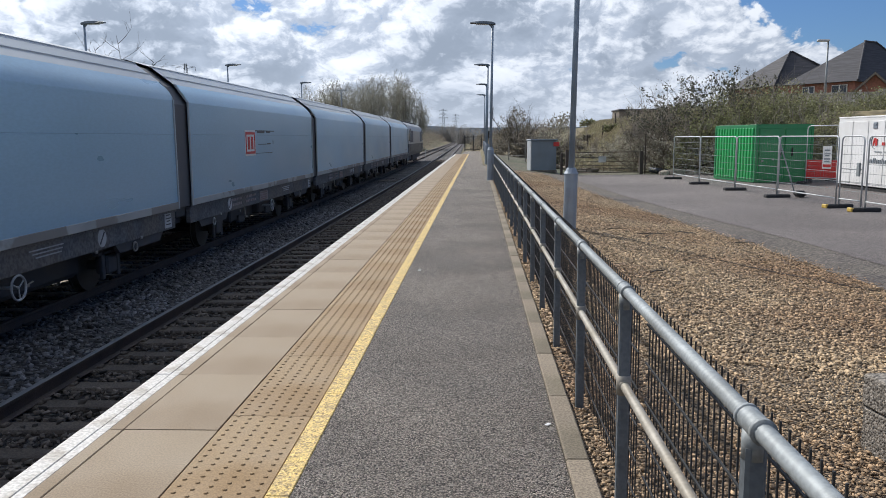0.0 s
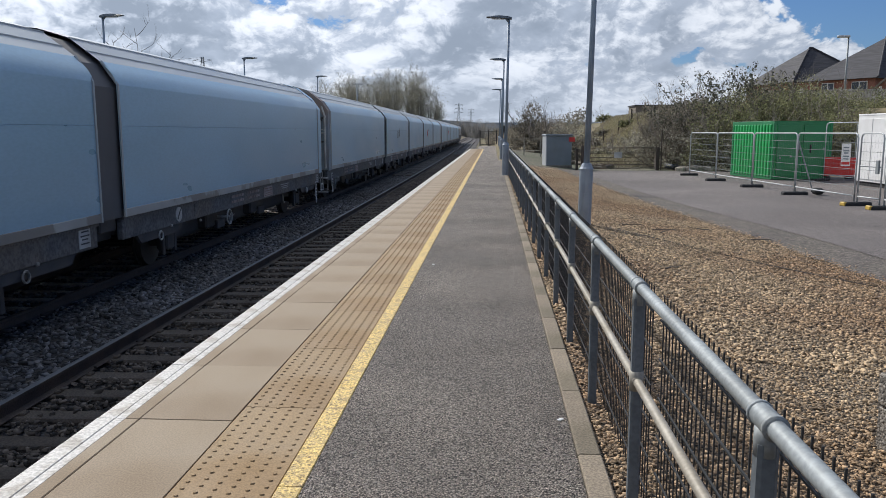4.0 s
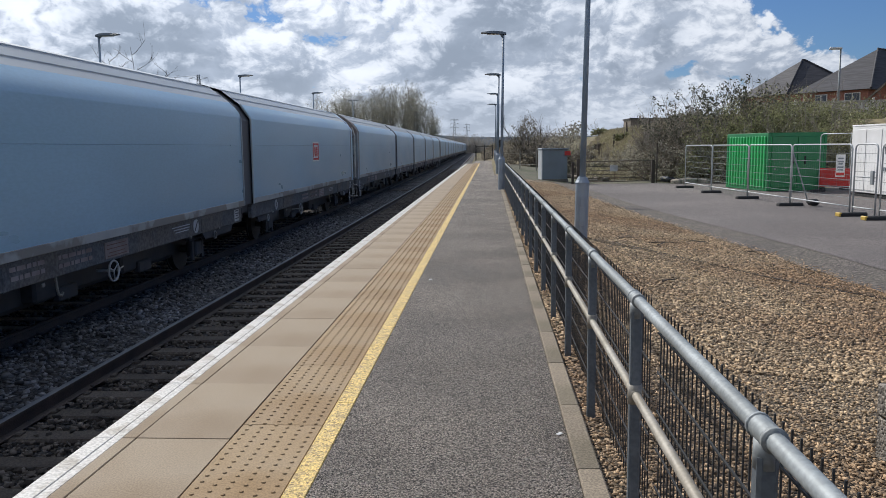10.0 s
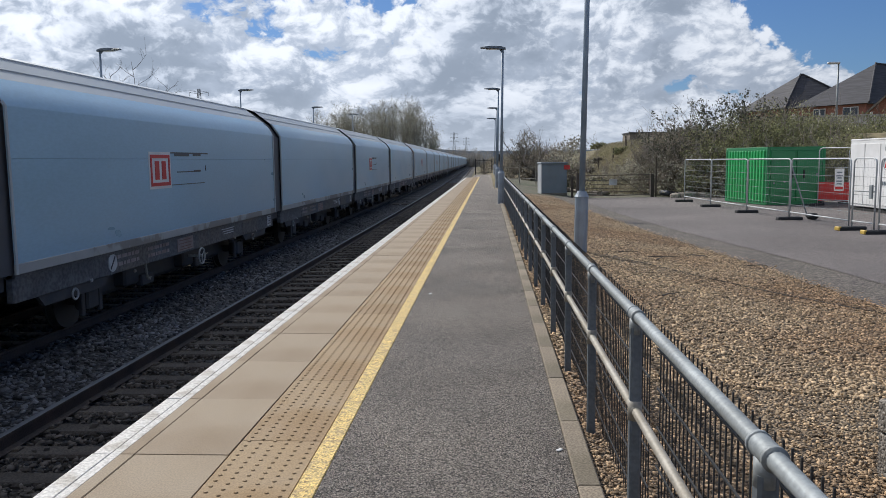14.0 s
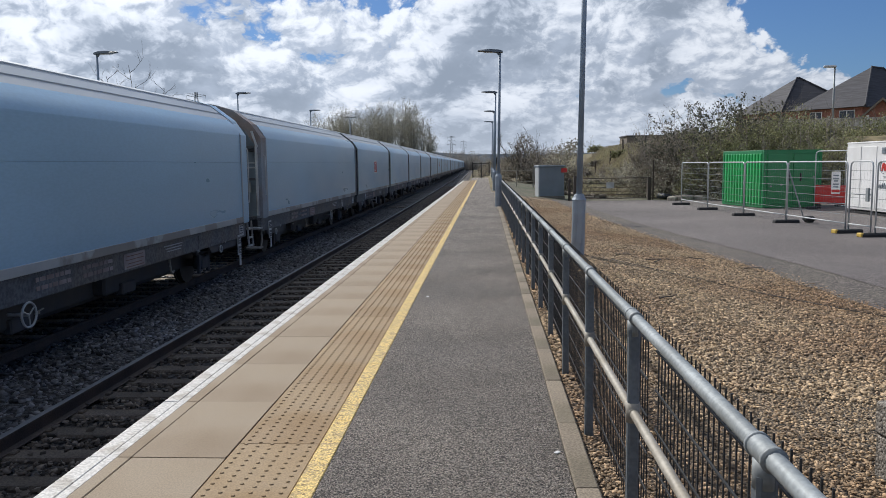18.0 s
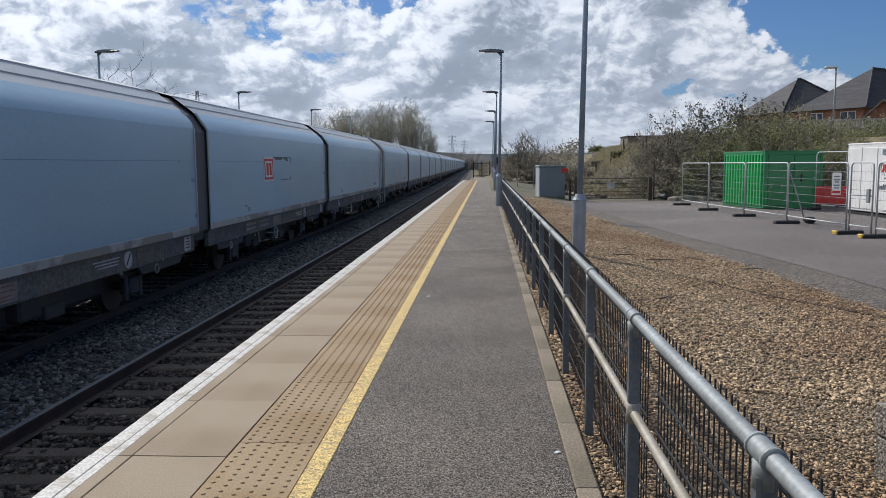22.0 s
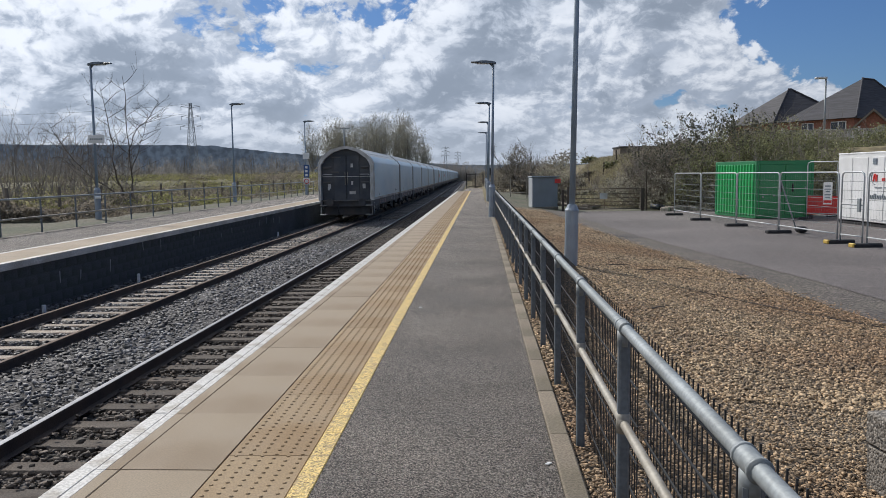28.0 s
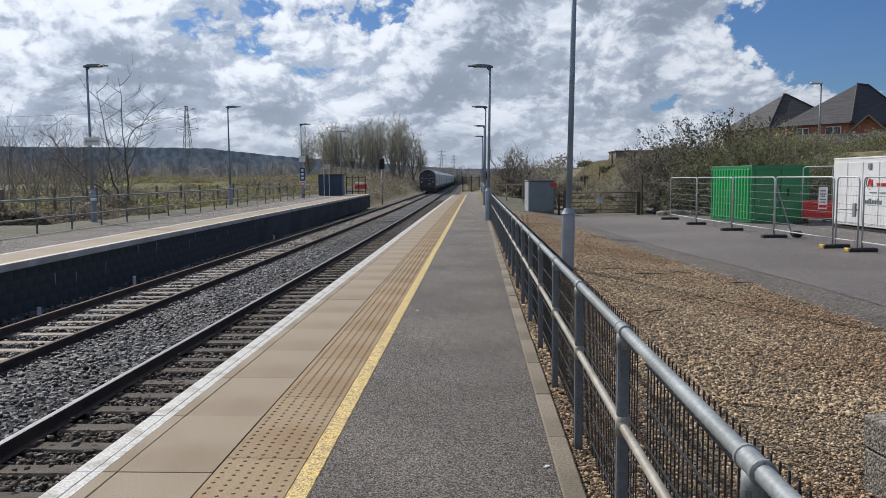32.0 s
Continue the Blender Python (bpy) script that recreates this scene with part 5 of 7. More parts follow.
def build_train():
    proto = {}
    for s in range(10):
        for k in range(5):
            kind = "rear" if k == 0 else "front" if k == 4 else "inner"
            length = {"rear": L_REAR, "front": L_FRONT, "inner": L_IN}[kind]
            lg = LOGOS.get((s, k), 0)
            if s == 9 and k == 0:
                w = wagon(length, kind, lg, True, k)
            elif (k, lg) not in proto:
                proto[k, lg] = w = wagon(length, kind, lg, False, k)
            else:
                w = copy_thing(proto[k, lg], Matrix.Identity(4))
            TRAIN.append((w, OFFS[k] - s * SET, length))
            if s == 9 and k == 0:
                tl = M().box((-0.75, 0.50, 0.70 + SIDE), (0.22, 0.06, 0.40), 0.02)
                tail = part("tail_lamp", tl, MAT["white"], w, "white board with red tail lamp")
                part("lens", M().cyl((-0.75, 0.46, 0.62 + SIDE), 0.08, 0.05, 14, "y"), MAT["red"], tail, "red lens")
                part("lens", M().cyl((-0.75, 0.46, 0.80 + SIDE), 0.06, 0.05, 14, "y"), MAT["black"], tail, "dark lens")
    # locomotive ahead of the first set
    lo = thing("locomotive", "navy diesel freight locomotive with silver upper sides and roof", "locomotive", (0, 0, 0))
    n = 21.0
    lower = [(1.40, 0.2), (1.40, 1.02), (-1.40, 1.02), (-1.40, 0.2)]
    upper = [(1.40, 1.02), (1.40, 2.15), (1.22, 2.62), (0.8, 2.92), (0, 3.02), (-0.8, 2.92), (-1.22, 2.62), (-1.40, 2.15), (-1.40, 1.02)]
    part("lower_body", M().prism([(x, z + SIDE) for x, z in lower], 0.3, n - 0.3), MAT["loco"], lo, "navy lower body")
    for a, b, nm in ((0.3, 2.9, "cab"), (n - 2.9, n - 0.3, "cab")):
        cab = part(nm, M().prism([(x, z + SIDE) for x, z in upper], a, b), MAT["locogrey"], lo)
        for sx in (1, -1):
            part("cab_window", M().box((sx * 1.405, (a + b) / 2 + (0.5 if a > 9 else -0.5), 1.72 + SIDE), (0.04, 0.85, 0.95), 0.02), MAT["pane"], cab)
            part("cab_door", M().box((sx * 1.405, (a + b) / 2 - (0.62 if a > 9 else -0.62), 1.35 + SIDE), (0.03, 0.72, 2.0), 0.02), MAT["loco"], cab, "navy cab door")
    for sx in (-0.62, 0.62):
        part("windscreen", M().box((sx, 0.29, 1.95 + SIDE), (0.95, 0.06, 0.62), 0.02), MAT["pane"], lo)
    part("end_panel", M().box((0, 0.28, 0.62 + SIDE), (2.3, 0.07, 0.7), 0.02), MAT["hazard"], lo, "yellow warning panel")
    part("engine_body", M().prism([(x, z + SIDE) for x, z in upper], 2.9, n - 2.9), MAT["locogrey"], lo)
    for sx in (1, -1):
        for y0 in (3.1, n - 5.5):
            part("intake_grille", M().box((sx * 1.405, y0 + 1.2, 1.66 + SIDE), (0.04, 2.2, 1.05), 0.02), MAT["loco"], lo, "dark louvred intake grille")
        for i in range(5):
            part("side_panel", M().box((sx * 1.405, 6.75 + i * 1.9, 1.62 + SIDE), (0.03, 1.74, 1.1), 0.015), MAT["locolight"], lo)
        part("waist_stripe", M().box((sx * 1.408, n / 2, 1.05 + SIDE), (0.03, n - 0.7, 0.14), 0.01), MAT["locolight"], lo, "cream waist stripe")
    part("roof_unit", M().box((0, n / 2, 3.02 + SIDE), (1.5, 9, 0.12), 0.04), MAT["bellows"], lo)
    part("underframe", M().box((0, n / 2, 0.10 + SIDE), (2.6, n - 0.4, 0.35), 0.03), MAT["frame"], lo)
    part("fuel_tank", M().box((0, n / 2, 0.62), (2.4, 6.0, 0.75), 0.1), MAT["gear"], lo)
    for by in (3.9, n - 3.9):
        for s in (1, -1):
            part("bogie_frame", M().box((s * 1.05, by, 0.62), (0.18, 4.4, 0.36), 0.04), MAT["gear"], lo)
            for q in (-1.8, 0, 1.8):
                part("wheel", M().cyl((s * 0.76, by + q, 0.52), 0.52, 0.13, 24, "x"), MAT["wheel"], lo)
    for s in (-0.88, 0.88):
        part("buffer", M().cyl((s, 0.0, 1.02), 0.22, 0.5, 14, "y"), MAT["gear"], lo)
    part("handrail", M().tube([(1.36, 0.5, 0.4 + SIDE), (1.36, 0.5, 1.5 + SIDE)], 0.025, 6), MAT["white"], lo)
    TRAIN.append((lo, OFFS[4] + L_FRONT + 1.5, n))


def motions():
    for v, ahead, length in TRAIN:
        rows = []
        for i in range(33):
            y = run_at(i) + ahead
            rows.append((i, rail_pose(y, length)))
        walk(v, rows)

# ---------- foliage ----------
def leaf_cloud(name, n, centre_fn, size, material, seed, parent=None, label="", upright=0.0, slim=0.45):
    """Many small leaves, each a bent quad, round places given by centre_fn."""
    g = np.random.RandomState(seed)
    P = np.array(centre_fn(g, n))
    n = len(P)
    a = g.normal(size=(n, 3))
    a[:, 2] += upright * np.abs(g.normal(1, 0.3, n))
    a /= np.linalg.norm(a, axis=1)[:, None]
    b = np.cross(a, g.normal(size=(n, 3)))
    b /= np.linalg.norm(b, axis=1)[:, None]
    s = g.uniform(0.6, 1.35, (n, 1)) * size
    v = np.stack([P - a * s, P + b * s * slim, P + a * s, P - b * s * slim], 1)
    me = bpy.data.meshes.new(name)
    me.vertices.add(n * 4)
    me.vertices.foreach_set("co", v.reshape(-1))
    me.loops.add(n * 4)
    me.loops.foreach_set("vertex_index", np.arange(n * 4, dtype=np.int32))
    me.polygons.add(n)
    me.polygons.foreach_set("loop_start", np.arange(0, n * 4, 4, dtype=np.int32))
    me.update(calc_edges=True)
    me.materials.append(material)
    ob = new(name, me)
    if parent is not None:
        ob.parent = parent
    if label:
        ob["label"] = label
    return ob


def branches(m, start, d, length, r, depth, g, spread=0.5, up=0.15, sides=5, kids=(3, 5), shrink=0.62, droop=0.0):
    """A limb with side limbs, as tapered tubes."""
    pts = [Vector(start)]
    d = Vector(d).normalized()
    k = 4 if depth > 1 else 3
    for i in range(k):
        d = (d + Vector((g.uniform(-1, 1), g.uniform(-1, 1), g.uniform(-1, 1))) * 0.13 + Vector((0, 0, up - droop)) * 0.12).normalized()
        pts.append(pts[-1] + d * length / k)
    m.tube(pts, r, sides if depth > 1 else 3, False, r * (0.35 if depth else 0.2))
    if depth <= 0:
        return
    for j in range(g.randint(*kids)):
        u = g.uniform(0.3, 1.0)
        i = min(k - 1, int(u * k))
        p = pts[i].lerp(pts[i + 1], u * k - i)
        side = Vector((g.uniform(-1, 1), g.uniform(-1, 1), g.uniform(-0.3, 0.8))).normalized()
        branches(m, p, d * (1 - spread) + side * spread, length * shrink * g.uniform(0.7, 1.1), r * 0.5, depth - 1, g, spread, up, sides, kids, shrink, droop)


def blob_points(blobs, rough=0.25):
    """Points on and in overlapping lumpy mounds (x, y, z, rx, ry, rz)."""
    w = np.array([b[3] * b[5] + b[4] * b[5] for b in blobs])
    w = w / w.sum()

    def f(g, n):
        idx = g.choice(len(blobs), n, p=w)
        B = np.array(blobs)[idx]
        d = g.normal(size=(n, 3))
        d /= np.linalg.norm(d, axis=1)[:, None]
        d[:, 2] = np.abs(d[:, 2]) * 1.0 - 0.15
        lump = 1 + rough * np.sin(d[:, 0] * 7 + B[:, 0]) * np.cos(d[:, 1] * 6 + B[:, 1]) + rough * 0.6 * np.sin(d[:, 2] * 13 + d[:, 0] * 11)
        rad = lump * g.uniform(0.72, 1.06, n)
        return B[:, :3] + d * B[:, 3:] * rad[:, None]
    return f


def shrub(name, at, blobs, n, size, material, seed, label, category="bush", twigs=0, twig_m=None, twig_h=1.5):
    t = thing(name, label, category, at)
    leaf_cloud("foliage", n, blob_points(blobs), size, material, seed, t)
    m = M()
    g = random.Random(seed)
    for b in blobs:
        for j in range(twigs):
            a = g.uniform(0, 6.28)
            q = g.uniform(0.1, 0.85)
            p = (b[0] + b[3] * q * math.cos(a), b[1] + b[4] * q * math.sin(a), b[2] - b[5] * 0.1)
            branches(m, p, (g.uniform(-0.4, 0.4), g.uniform(-0.4, 0.4), 1), b[5] * g.uniform(0.8, 1.15) + twig_h * g.uniform(0, 0.5), 0.03, 2, g, 0.45, 0.2, 4, (2, 4))
    tagged(part("stem_tangle", m, twig_m or MAT["twigd"], t, fix=False), kind="stuff")
    return t


def field_tree(at, h, seed, width, material, label):
    """A bare tree: a short trunk, upswept limbs filling a tall rounded crown, ever finer twigs and a thin haze of buds."""
    t = thing("tree", label, "tree", at, "trees by the line")
    g = random.Random(seed)
    tr, cr = M(), M()
    lx, ly = g.uniform(-0.5, 0.5), g.uniform(-0.5, 0.5)
    tr.tube([(0, 0, -0.5), (lx * 0.3, ly * 0.3, h * 0.14), (lx, ly, h * 0.34)], 0.24, 7, False, 0.13)
    rx, rz = 0.205 * h * width, 0.40 * h
    tips = []
    for i in range(10):
        a = 2.4 * i + g.uniform(-0.4, 0.4)
        phi = radians(8 + 72 * (i / 9) ** 0.8)
        v0 = g.uniform(0.3, 1.0) if i < 5 else g.uniform(0.25, 0.7)
        p0 = Vector((lx * v0, ly * v0, h * 0.34 * v0))
        top = Vector((lx + rx * math.sin(phi) * math.cos(a), ly + rx * math.sin(phi) * math.sin(a), h * 0.55 + rz * math.cos(phi) * g.uniform(0.9, 1.06)))
        mid = Vector((p0.x + (top.x - p0.x) * 0.72, p0.y + (top.y - p0.y) * 0.72, p0.z + (top.z - p0.z) * 0.42))
        pts = []
        for u in (0, 0.25, 0.5, 0.75, 1):
            q = p0.lerp(mid, u).lerp(mid.lerp(top, u), u)
            pts.append(q + Vector((g.uniform(-.18, .18), g.uniform(-.18, .18), 0)) * u)
        tr.tube(pts, 0.115, 5, False, 0.012)
        for j in range(7):
            u = 0.22 + 0.78 * (j + g.random()) / 7
            k = min(3, int(u * 4))
            p = pts[k].lerp(pts[k + 1], min(1.0, u * 4 - k))
            b = g.uniform(0, 6.28)
            side = Vector((math.cos(b) * 0.8, math.sin(b) * 0.8, g.uniform(0.6, 1.3)))
            ln = h * g.uniform(0.09, 0.17)
            branches(cr, p, side, ln, 0.034, 2, g, 0.42, 0.3, 3, (3, 5), 0.62)
            tips += [p + side.normalized() * ln * g.uniform(0.3, 1.05) for q in range(5)]
    part("trunk", tr, MAT["limb"], t, fix=False)
    part("crown", cr, material, t, "fine bare twigs", fix=False)

    def buds(q, n):
        idx = q.randint(0, len(tips), n)
        base = np.array([tuple(v) for v in tips])[idx]
        return base + q.normal(0, 1, (n, 3)) * np.array([0.6, 0.6, 0.6])
    leaf_cloud("twig_haze", 5600, buds, 0.17, MAT["haze"], seed, t, "haze of finest twigs and buds", 1.6, 0.09)
    return t


# ---------- right side things ----------
def build_container():
    c = thing("green_container", "bright green steel site container with ribbed end", "container", (10.98, 31.5, YARD), rz=10)
    w, d, h = 2.47, 3.4, 2.24
    part("body", M().box((w / 2, d / 2, h / 2 + 0.06), (w - 0.06, d - 0.06, h - 0.08), 0.01), MAT["green"], c)
    fr = M()
    for x in (0.06, w - 0.06):
        for y in (0.06, d - 0.06):
            fr.box((x, y, h / 2 + 0.05), (0.12, 0.12, h), 0.012)
    for z in (0.11, h):
        fr.box((w / 2, 0.06, z), (w - 0.24, 0.12, 0.14), 0.012).box((w / 2, d - 0.06, z), (w - 0.24, 0.12, 0.14), 0.012)
        fr.box((0.06, d / 2, z), (0.12, d - 0.24, 0.14), 0.012).box((w - 0.06, d / 2, z), (0.12, d - 0.24, 0.14), 0.012)
    part("frame", fr, MAT["greend"], c)
    rib = M().box((0, 0, 0), (0.08, 0.13, h - 0.2), 0.02).mesh("rib", MAT["green"])
    for i in range(13):
        part("rib", rib, None, c, at=(0.0, 0.24 + i * 0.235, h / 2 + 0.05))
    part("top", M().box((w / 2, d / 2, h + 0.075), (w, d, 0.03), 0.008), MAT["greend"], c)
    for a, b in ((0.16, 1.21), (1.25, 2.31)):
        dr = part("door", M().box(((a + b) / 2, 0.0, h / 2 + 0.05), (b - a, 0.05, h - 0.24), 0.01), MAT["greend"], c)
        part("lock_box", M().box((1.55 if a > 1 else 1.05, -0.04, 1.25), (0.06, 0.05, 0.32), 0.008), MAT["black"], dr)
    for x, z in ((0.3, 0.9), (0.75, 0.95), (2.1, 1.25)):
        part("bolt_plate", M().box((x, -0.035, z), (0.07, 0.02, 0.07), 0.004), MAT["galv"], c)


def build_white_unit():
    c = thing("white_cabin", "white steel welfare cabin with red emblem and lettering", "cabin", (13.0, 28.9, YARD), rz=-87.0)
    w, d, h = 6.0, 2.4, 2.40
    part("body", M().box((w / 2, d / 2, h / 2 + 0.12), (w, d, h - 0.1), 0.02), MAT["white"], c)
    part("roof_trim", M().box((w / 2, d / 2, h + 0.09), (w + 0.02, d + 0.02, 0.06), 0.012), MAT["white"], c)
    part("skid", M().box((w / 2, d / 2, 0.06), (w - 0.1, d - 0.1, 0.12), 0.01), MAT["black"], c)
    for i in range(6):
        part("panel", M().box((0.5 + 0.98 * i, -0.008, h / 2 + 0.1), (0.93, 0.02, h - 0.3), 0.005), MAT["white"], c)
    part("vent", M().box((2.40, -0.03, 2.20), (0.22, 0.03, 0.2), 0.005).box((2.40, -0.05, 2.23), (0.16, 0.02, 0.03)), MAT["grey"], c)
    e = M()
    for dx, dz, sx, sz, a in ((0, 0, 0.09, 0.42, 16), (0.18, 0, 0.09, 0.42, -14), (0.09, -0.04, 0.2, 0.08, 0), (0.30, -0.02, 0.06, 0.36, 0)):
        e.box((2.36 + dx * 0.62, -0.03, 1.66 + dz * 0.62), (sx * 0.62, 0.02, sz * 0.62), 0.0, Matrix.Rotation(radians(a), 4, "Y"))
    em = part("emblem", e, MAT["red"], c, "red emblem")
    part("swoosh", M().tube([(2.44 + 0.24 * math.cos(q), -0.024, 1.66 + 0.22 * math.sin(q)) for q in (1.2, 1.7, 2.3, 2.9, 3.5, 4.1, 4.7)], 0.016, 5), MAT["grey"], em, "grey curved stroke")
    for dx, dz, sx, sz in ((0.42, -0.10, 0.06, 0.10), (0.52, -0.10, 0.06, 0.10), (0.66, -0.10, 0.06, 0.10), (0.75, -0.10, 0.05, 0.10), (0.84, -0.10, 0.06, 0.10), (0.18, -0.36, 0.42, 0.022), (0.72, -0.36, 0.4, 0.022)):
        part("lettering_bar", M().box((2.45 + dx, -0.03, 1.70 + dz), (sx, 0.016, sz)), MAT["red"] if dz > -0.2 else MAT["grey"], c)
    for k in range(11):
        tall = 0.05 if k in (0, 3, 4, 8) else 0
        part("lettering_bar", M().box((2.10 + 0.10 * k, -0.03, 1.02 + tall / 2), (0.032, 0.016, 0.13 + tall), 0.0, Matrix.Rotation(radians(10), 4, "Y")), MAT["grey"], c)


def build_heras():
    """Mesh site panels on rubber feet."""
    ptsl = [(8.59, 34.7), (8.67, 30.9), (8.92, 27.4), (9.14, 24.15), (9.36, 20.7)]
    segs = list(zip(ptsl[:-1], ptsl[1:])) + [((9.37, 20.62), (9.50, 19.65)), ((9.53, 19.55), (9.75, 16.1)), ((9.77, 16.0), (9.97, 12.6))]
    back = [((12.75, 31.0), (14.4, 28.9)), ((14.6, 32.6), (15.8, 29.4))]
    for (a, b) in segs + back:
        a, b = Vector((*a, 0)), Vector((*b, 0))
        ln = (b - a).length
        t = thing("site_fence_panel", "galvanised mesh site fence panel on black feet", "fence panel", (a.x, a.y, gz(a.x, a.y) + 0.05), "site fence panels", rz=math.degrees(math.atan2(b.y - a.y, b.x - a.x)))
        fr = M()
        h, r0 = (2.2 if a.x > 12 else 1.82), 0.021
        fr.tube([(0.03, 0, 0.06), (0.03, 0, h - 0.12), (0.06, 0, h - 0.04), (0.14, 0, h), (ln - 0.14, 0, h), (ln - 0.06, 0, h - 0.04), (ln - 0.03, 0, h - 0.12), (ln - 0.03, 0, 0.06)], r0, 8)
        fr.tube([(0.03, 0, 0.22), (ln - 0.03, 0, 0.22)], r0 * 0.9, 8)
        part("frame", fr, MAT["galvlight"], t, smooth=True)
        wr = M()
        for i in range(1, 7):
            wr.box((ln / 2, 0, 0.22 + 0.228 * i), (ln - 0.06, 0.012 if i % 2 else 0.008, 0.010))
        n = max(3, int(ln / 0.12))
        for i in range(1, n):
            wr.box((0.03 + (ln - 0.06) * i / n, 0.004, h / 2 + 0.12), (0.0016, 0.0016, h - 0.3))
        part("mesh", wr, MAT["galv"], t, fix=False)
        if abs(ln - 3.45) < 0.15 and a.y > 24 and a.y < 24.5:
            part("brace", M().tube([(0.0, 0.02, 1.6), (0.02, 0.55, 0.05)], 0.02, 8), MAT["galv"], t, "diagonal stay")
            part("sandbag", M().box((0.08, 0.66, 0.09), (0.40, 0.30, 0.19), 0.08), MAT["rubber"], t, "dark sandbag")
        ft = part("foot", M().box((0, 0, 0.03), (0.24, 0.75, 0.13), 0.03), MAT["rubber"], t, at=(0.0, 0, -0.02))
        if a.y > 21:
            continue
        part("end_cap", M().box((0, -0.345, 0.045), (0.225, 0.085, 0.108), 0.02), MAT["hazard"], ft, "yellow end cap")
        if a.y < 20.65 and a.y > 20.5:
            part("latch", M().box((ln - 0.16, -0.03, 1.0), (0.12, 0.05, 0.34), 0.01), MAT["galv"], t)
            part("cross_rail", M().tube([(0.03, 0, 1.0), (ln - 0.03, 0, 1.0)], 0.018, 8), MAT["galv"], t)
    # warning board on the fence
    s = thing("warning_sign", "white and red warning board on the site fence", "sign", (12.91, 29.5, YARD + 0.72), rz=66)
    part("board", M().box((0, 0, 0.35), (0.02, 0.30, 0.82), 0.006), MAT["white"], s)
    for z, w in ((0.62, 0.18), (0.5, 0.2), (0.42, 0.14), (0.3, 0.2), (0.2, 0.17)):
        part("text_bar", M().box((-0.014, 0, z), (0.006, w, 0.05)), MAT["grey"], s)
    part("red_band", M().box((-0.014, 0, 0.05), (0.008, 0.27, 0.10)), MAT["red"], s)
    b = thing("barrier", "red plastic barrier beside the container", "barrier", (13.75, 31.4, YARD), rz=-30)
    part("panel", M().box((0, 0, 0.55), (1.5, 0.06, 0.75), 0.02), MAT["red"], b)
    part("foot", M().box((-0.6, 0, 0.08), (0.12, 0.5, 0.16), 0.02), MAT["rubber"], b)
    part("foot", M().box((0.6, 0, 0.08), (0.12, 0.5, 0.16), 0.02), MAT["rubber"], b)


def build_gate():
    g = thing("field_gate", "grey tubular steel field gate with a small notice", "gate", (4.55, 38.6, gz(4.5, 38.6)), rz=math.degrees(math.atan2(0.9, 3.55)))
    w = 3.62
    fr = M()
    fr.tube([(0, 0, 0.12), (0, 0, 1.12), (w, 0, 1.12), (w, 0, 0.12), (0, 0, 0.12)], 0.025, 8)
    part("frame", fr, MAT["gatesteel"], g, smooth=True)
    for z in (0.30, 0.47, 0.66, 0.87):
        part("bar", M().tube([(0, 0, z), (w, 0, z)], 0.018, 8), MAT["gatesteel"], g)
    part("brace", M().tube([(w * 0.48, 0.01, 0.12), (w * 0.48, 0.01, 1.12)], 0.018, 8), MAT["gatesteel"], g)
    part("brace", M().tube([(w * 0.52, 0.012, 1.1), (w * 0.95, 0.012, 0.14)], 0.016, 8), MAT["gatesteel"], g)
    part("notice", M().box((w * 0.46, -0.035, 0.77), (0.40, 0.02, 0.30), 0.006), MAT["label"], g, "pale notice board")
    for x, h, pw in ((-0.16, 1.35, 0.16), (-0.45, 1.2, 0.12), (w + 0.14, 1.25, 0.17), (w + 0.34, 2.1, 0.06)):
        tagged(part("gate_post", M().box((0, 0, h / 2 - 0.1), (pw, pw, h), 0.015), MAT["darkwood"], at=(4.55 + x * 0.97, 38.6 + x * 0.245, gz(4.5, 38.6))), "dark timber gate post", "post", "gate posts")
    # sheeting, logs and rubble behind the gate
    r = random.Random(8)
    for i in range(9):
        x, y, l = 3.9 + r.uniform(0, 3.6), 40.5 + r.uniform(0, 3.5), r.uniform(0.5, 1.5)
        a = r.uniform(0, 3.14)
        tagged(part("log", M().tube([(-l / 2 * math.cos(a), -l / 2 * math.sin(a), 0.1), (l / 2 * math.cos(a), l / 2 * math.sin(a), 0.13)], r.uniform(0.07, 0.13), 8), MAT["timber"], at=(x, y, gz(x, y))), "weathered log on rough grass", "log", "logs behind the gate")
    for i in range(7):
        x, y = 8.6 + r.uniform(0, 2.2), 39.4 + r.uniform(-0.8, 2.0)
        tagged(part("rubble", M().box((0, 0, 0.1), (r.uniform(0.4, 0.9), r.uniform(0.3, 0.8), r.uniform(0.15, 0.4)), 0.06, Matrix.Rotation(r.uniform(0, 3), 4, "Z")), MAT["dirt"], at=(x, y, gz(x, y))), "pale lump of rubble at the bank foot", "rubble", "rubble at the bank")
    tagged(part("sheeting", M().box((0, 0, 0.12), (1.4, 0.7, 0.25), 0.1), MAT["tarp"], at=pose(9.4, 40.4, gz(9.4, 40.4), 0, 8, 30)), "crumpled dark plastic sheeting", "sheeting")


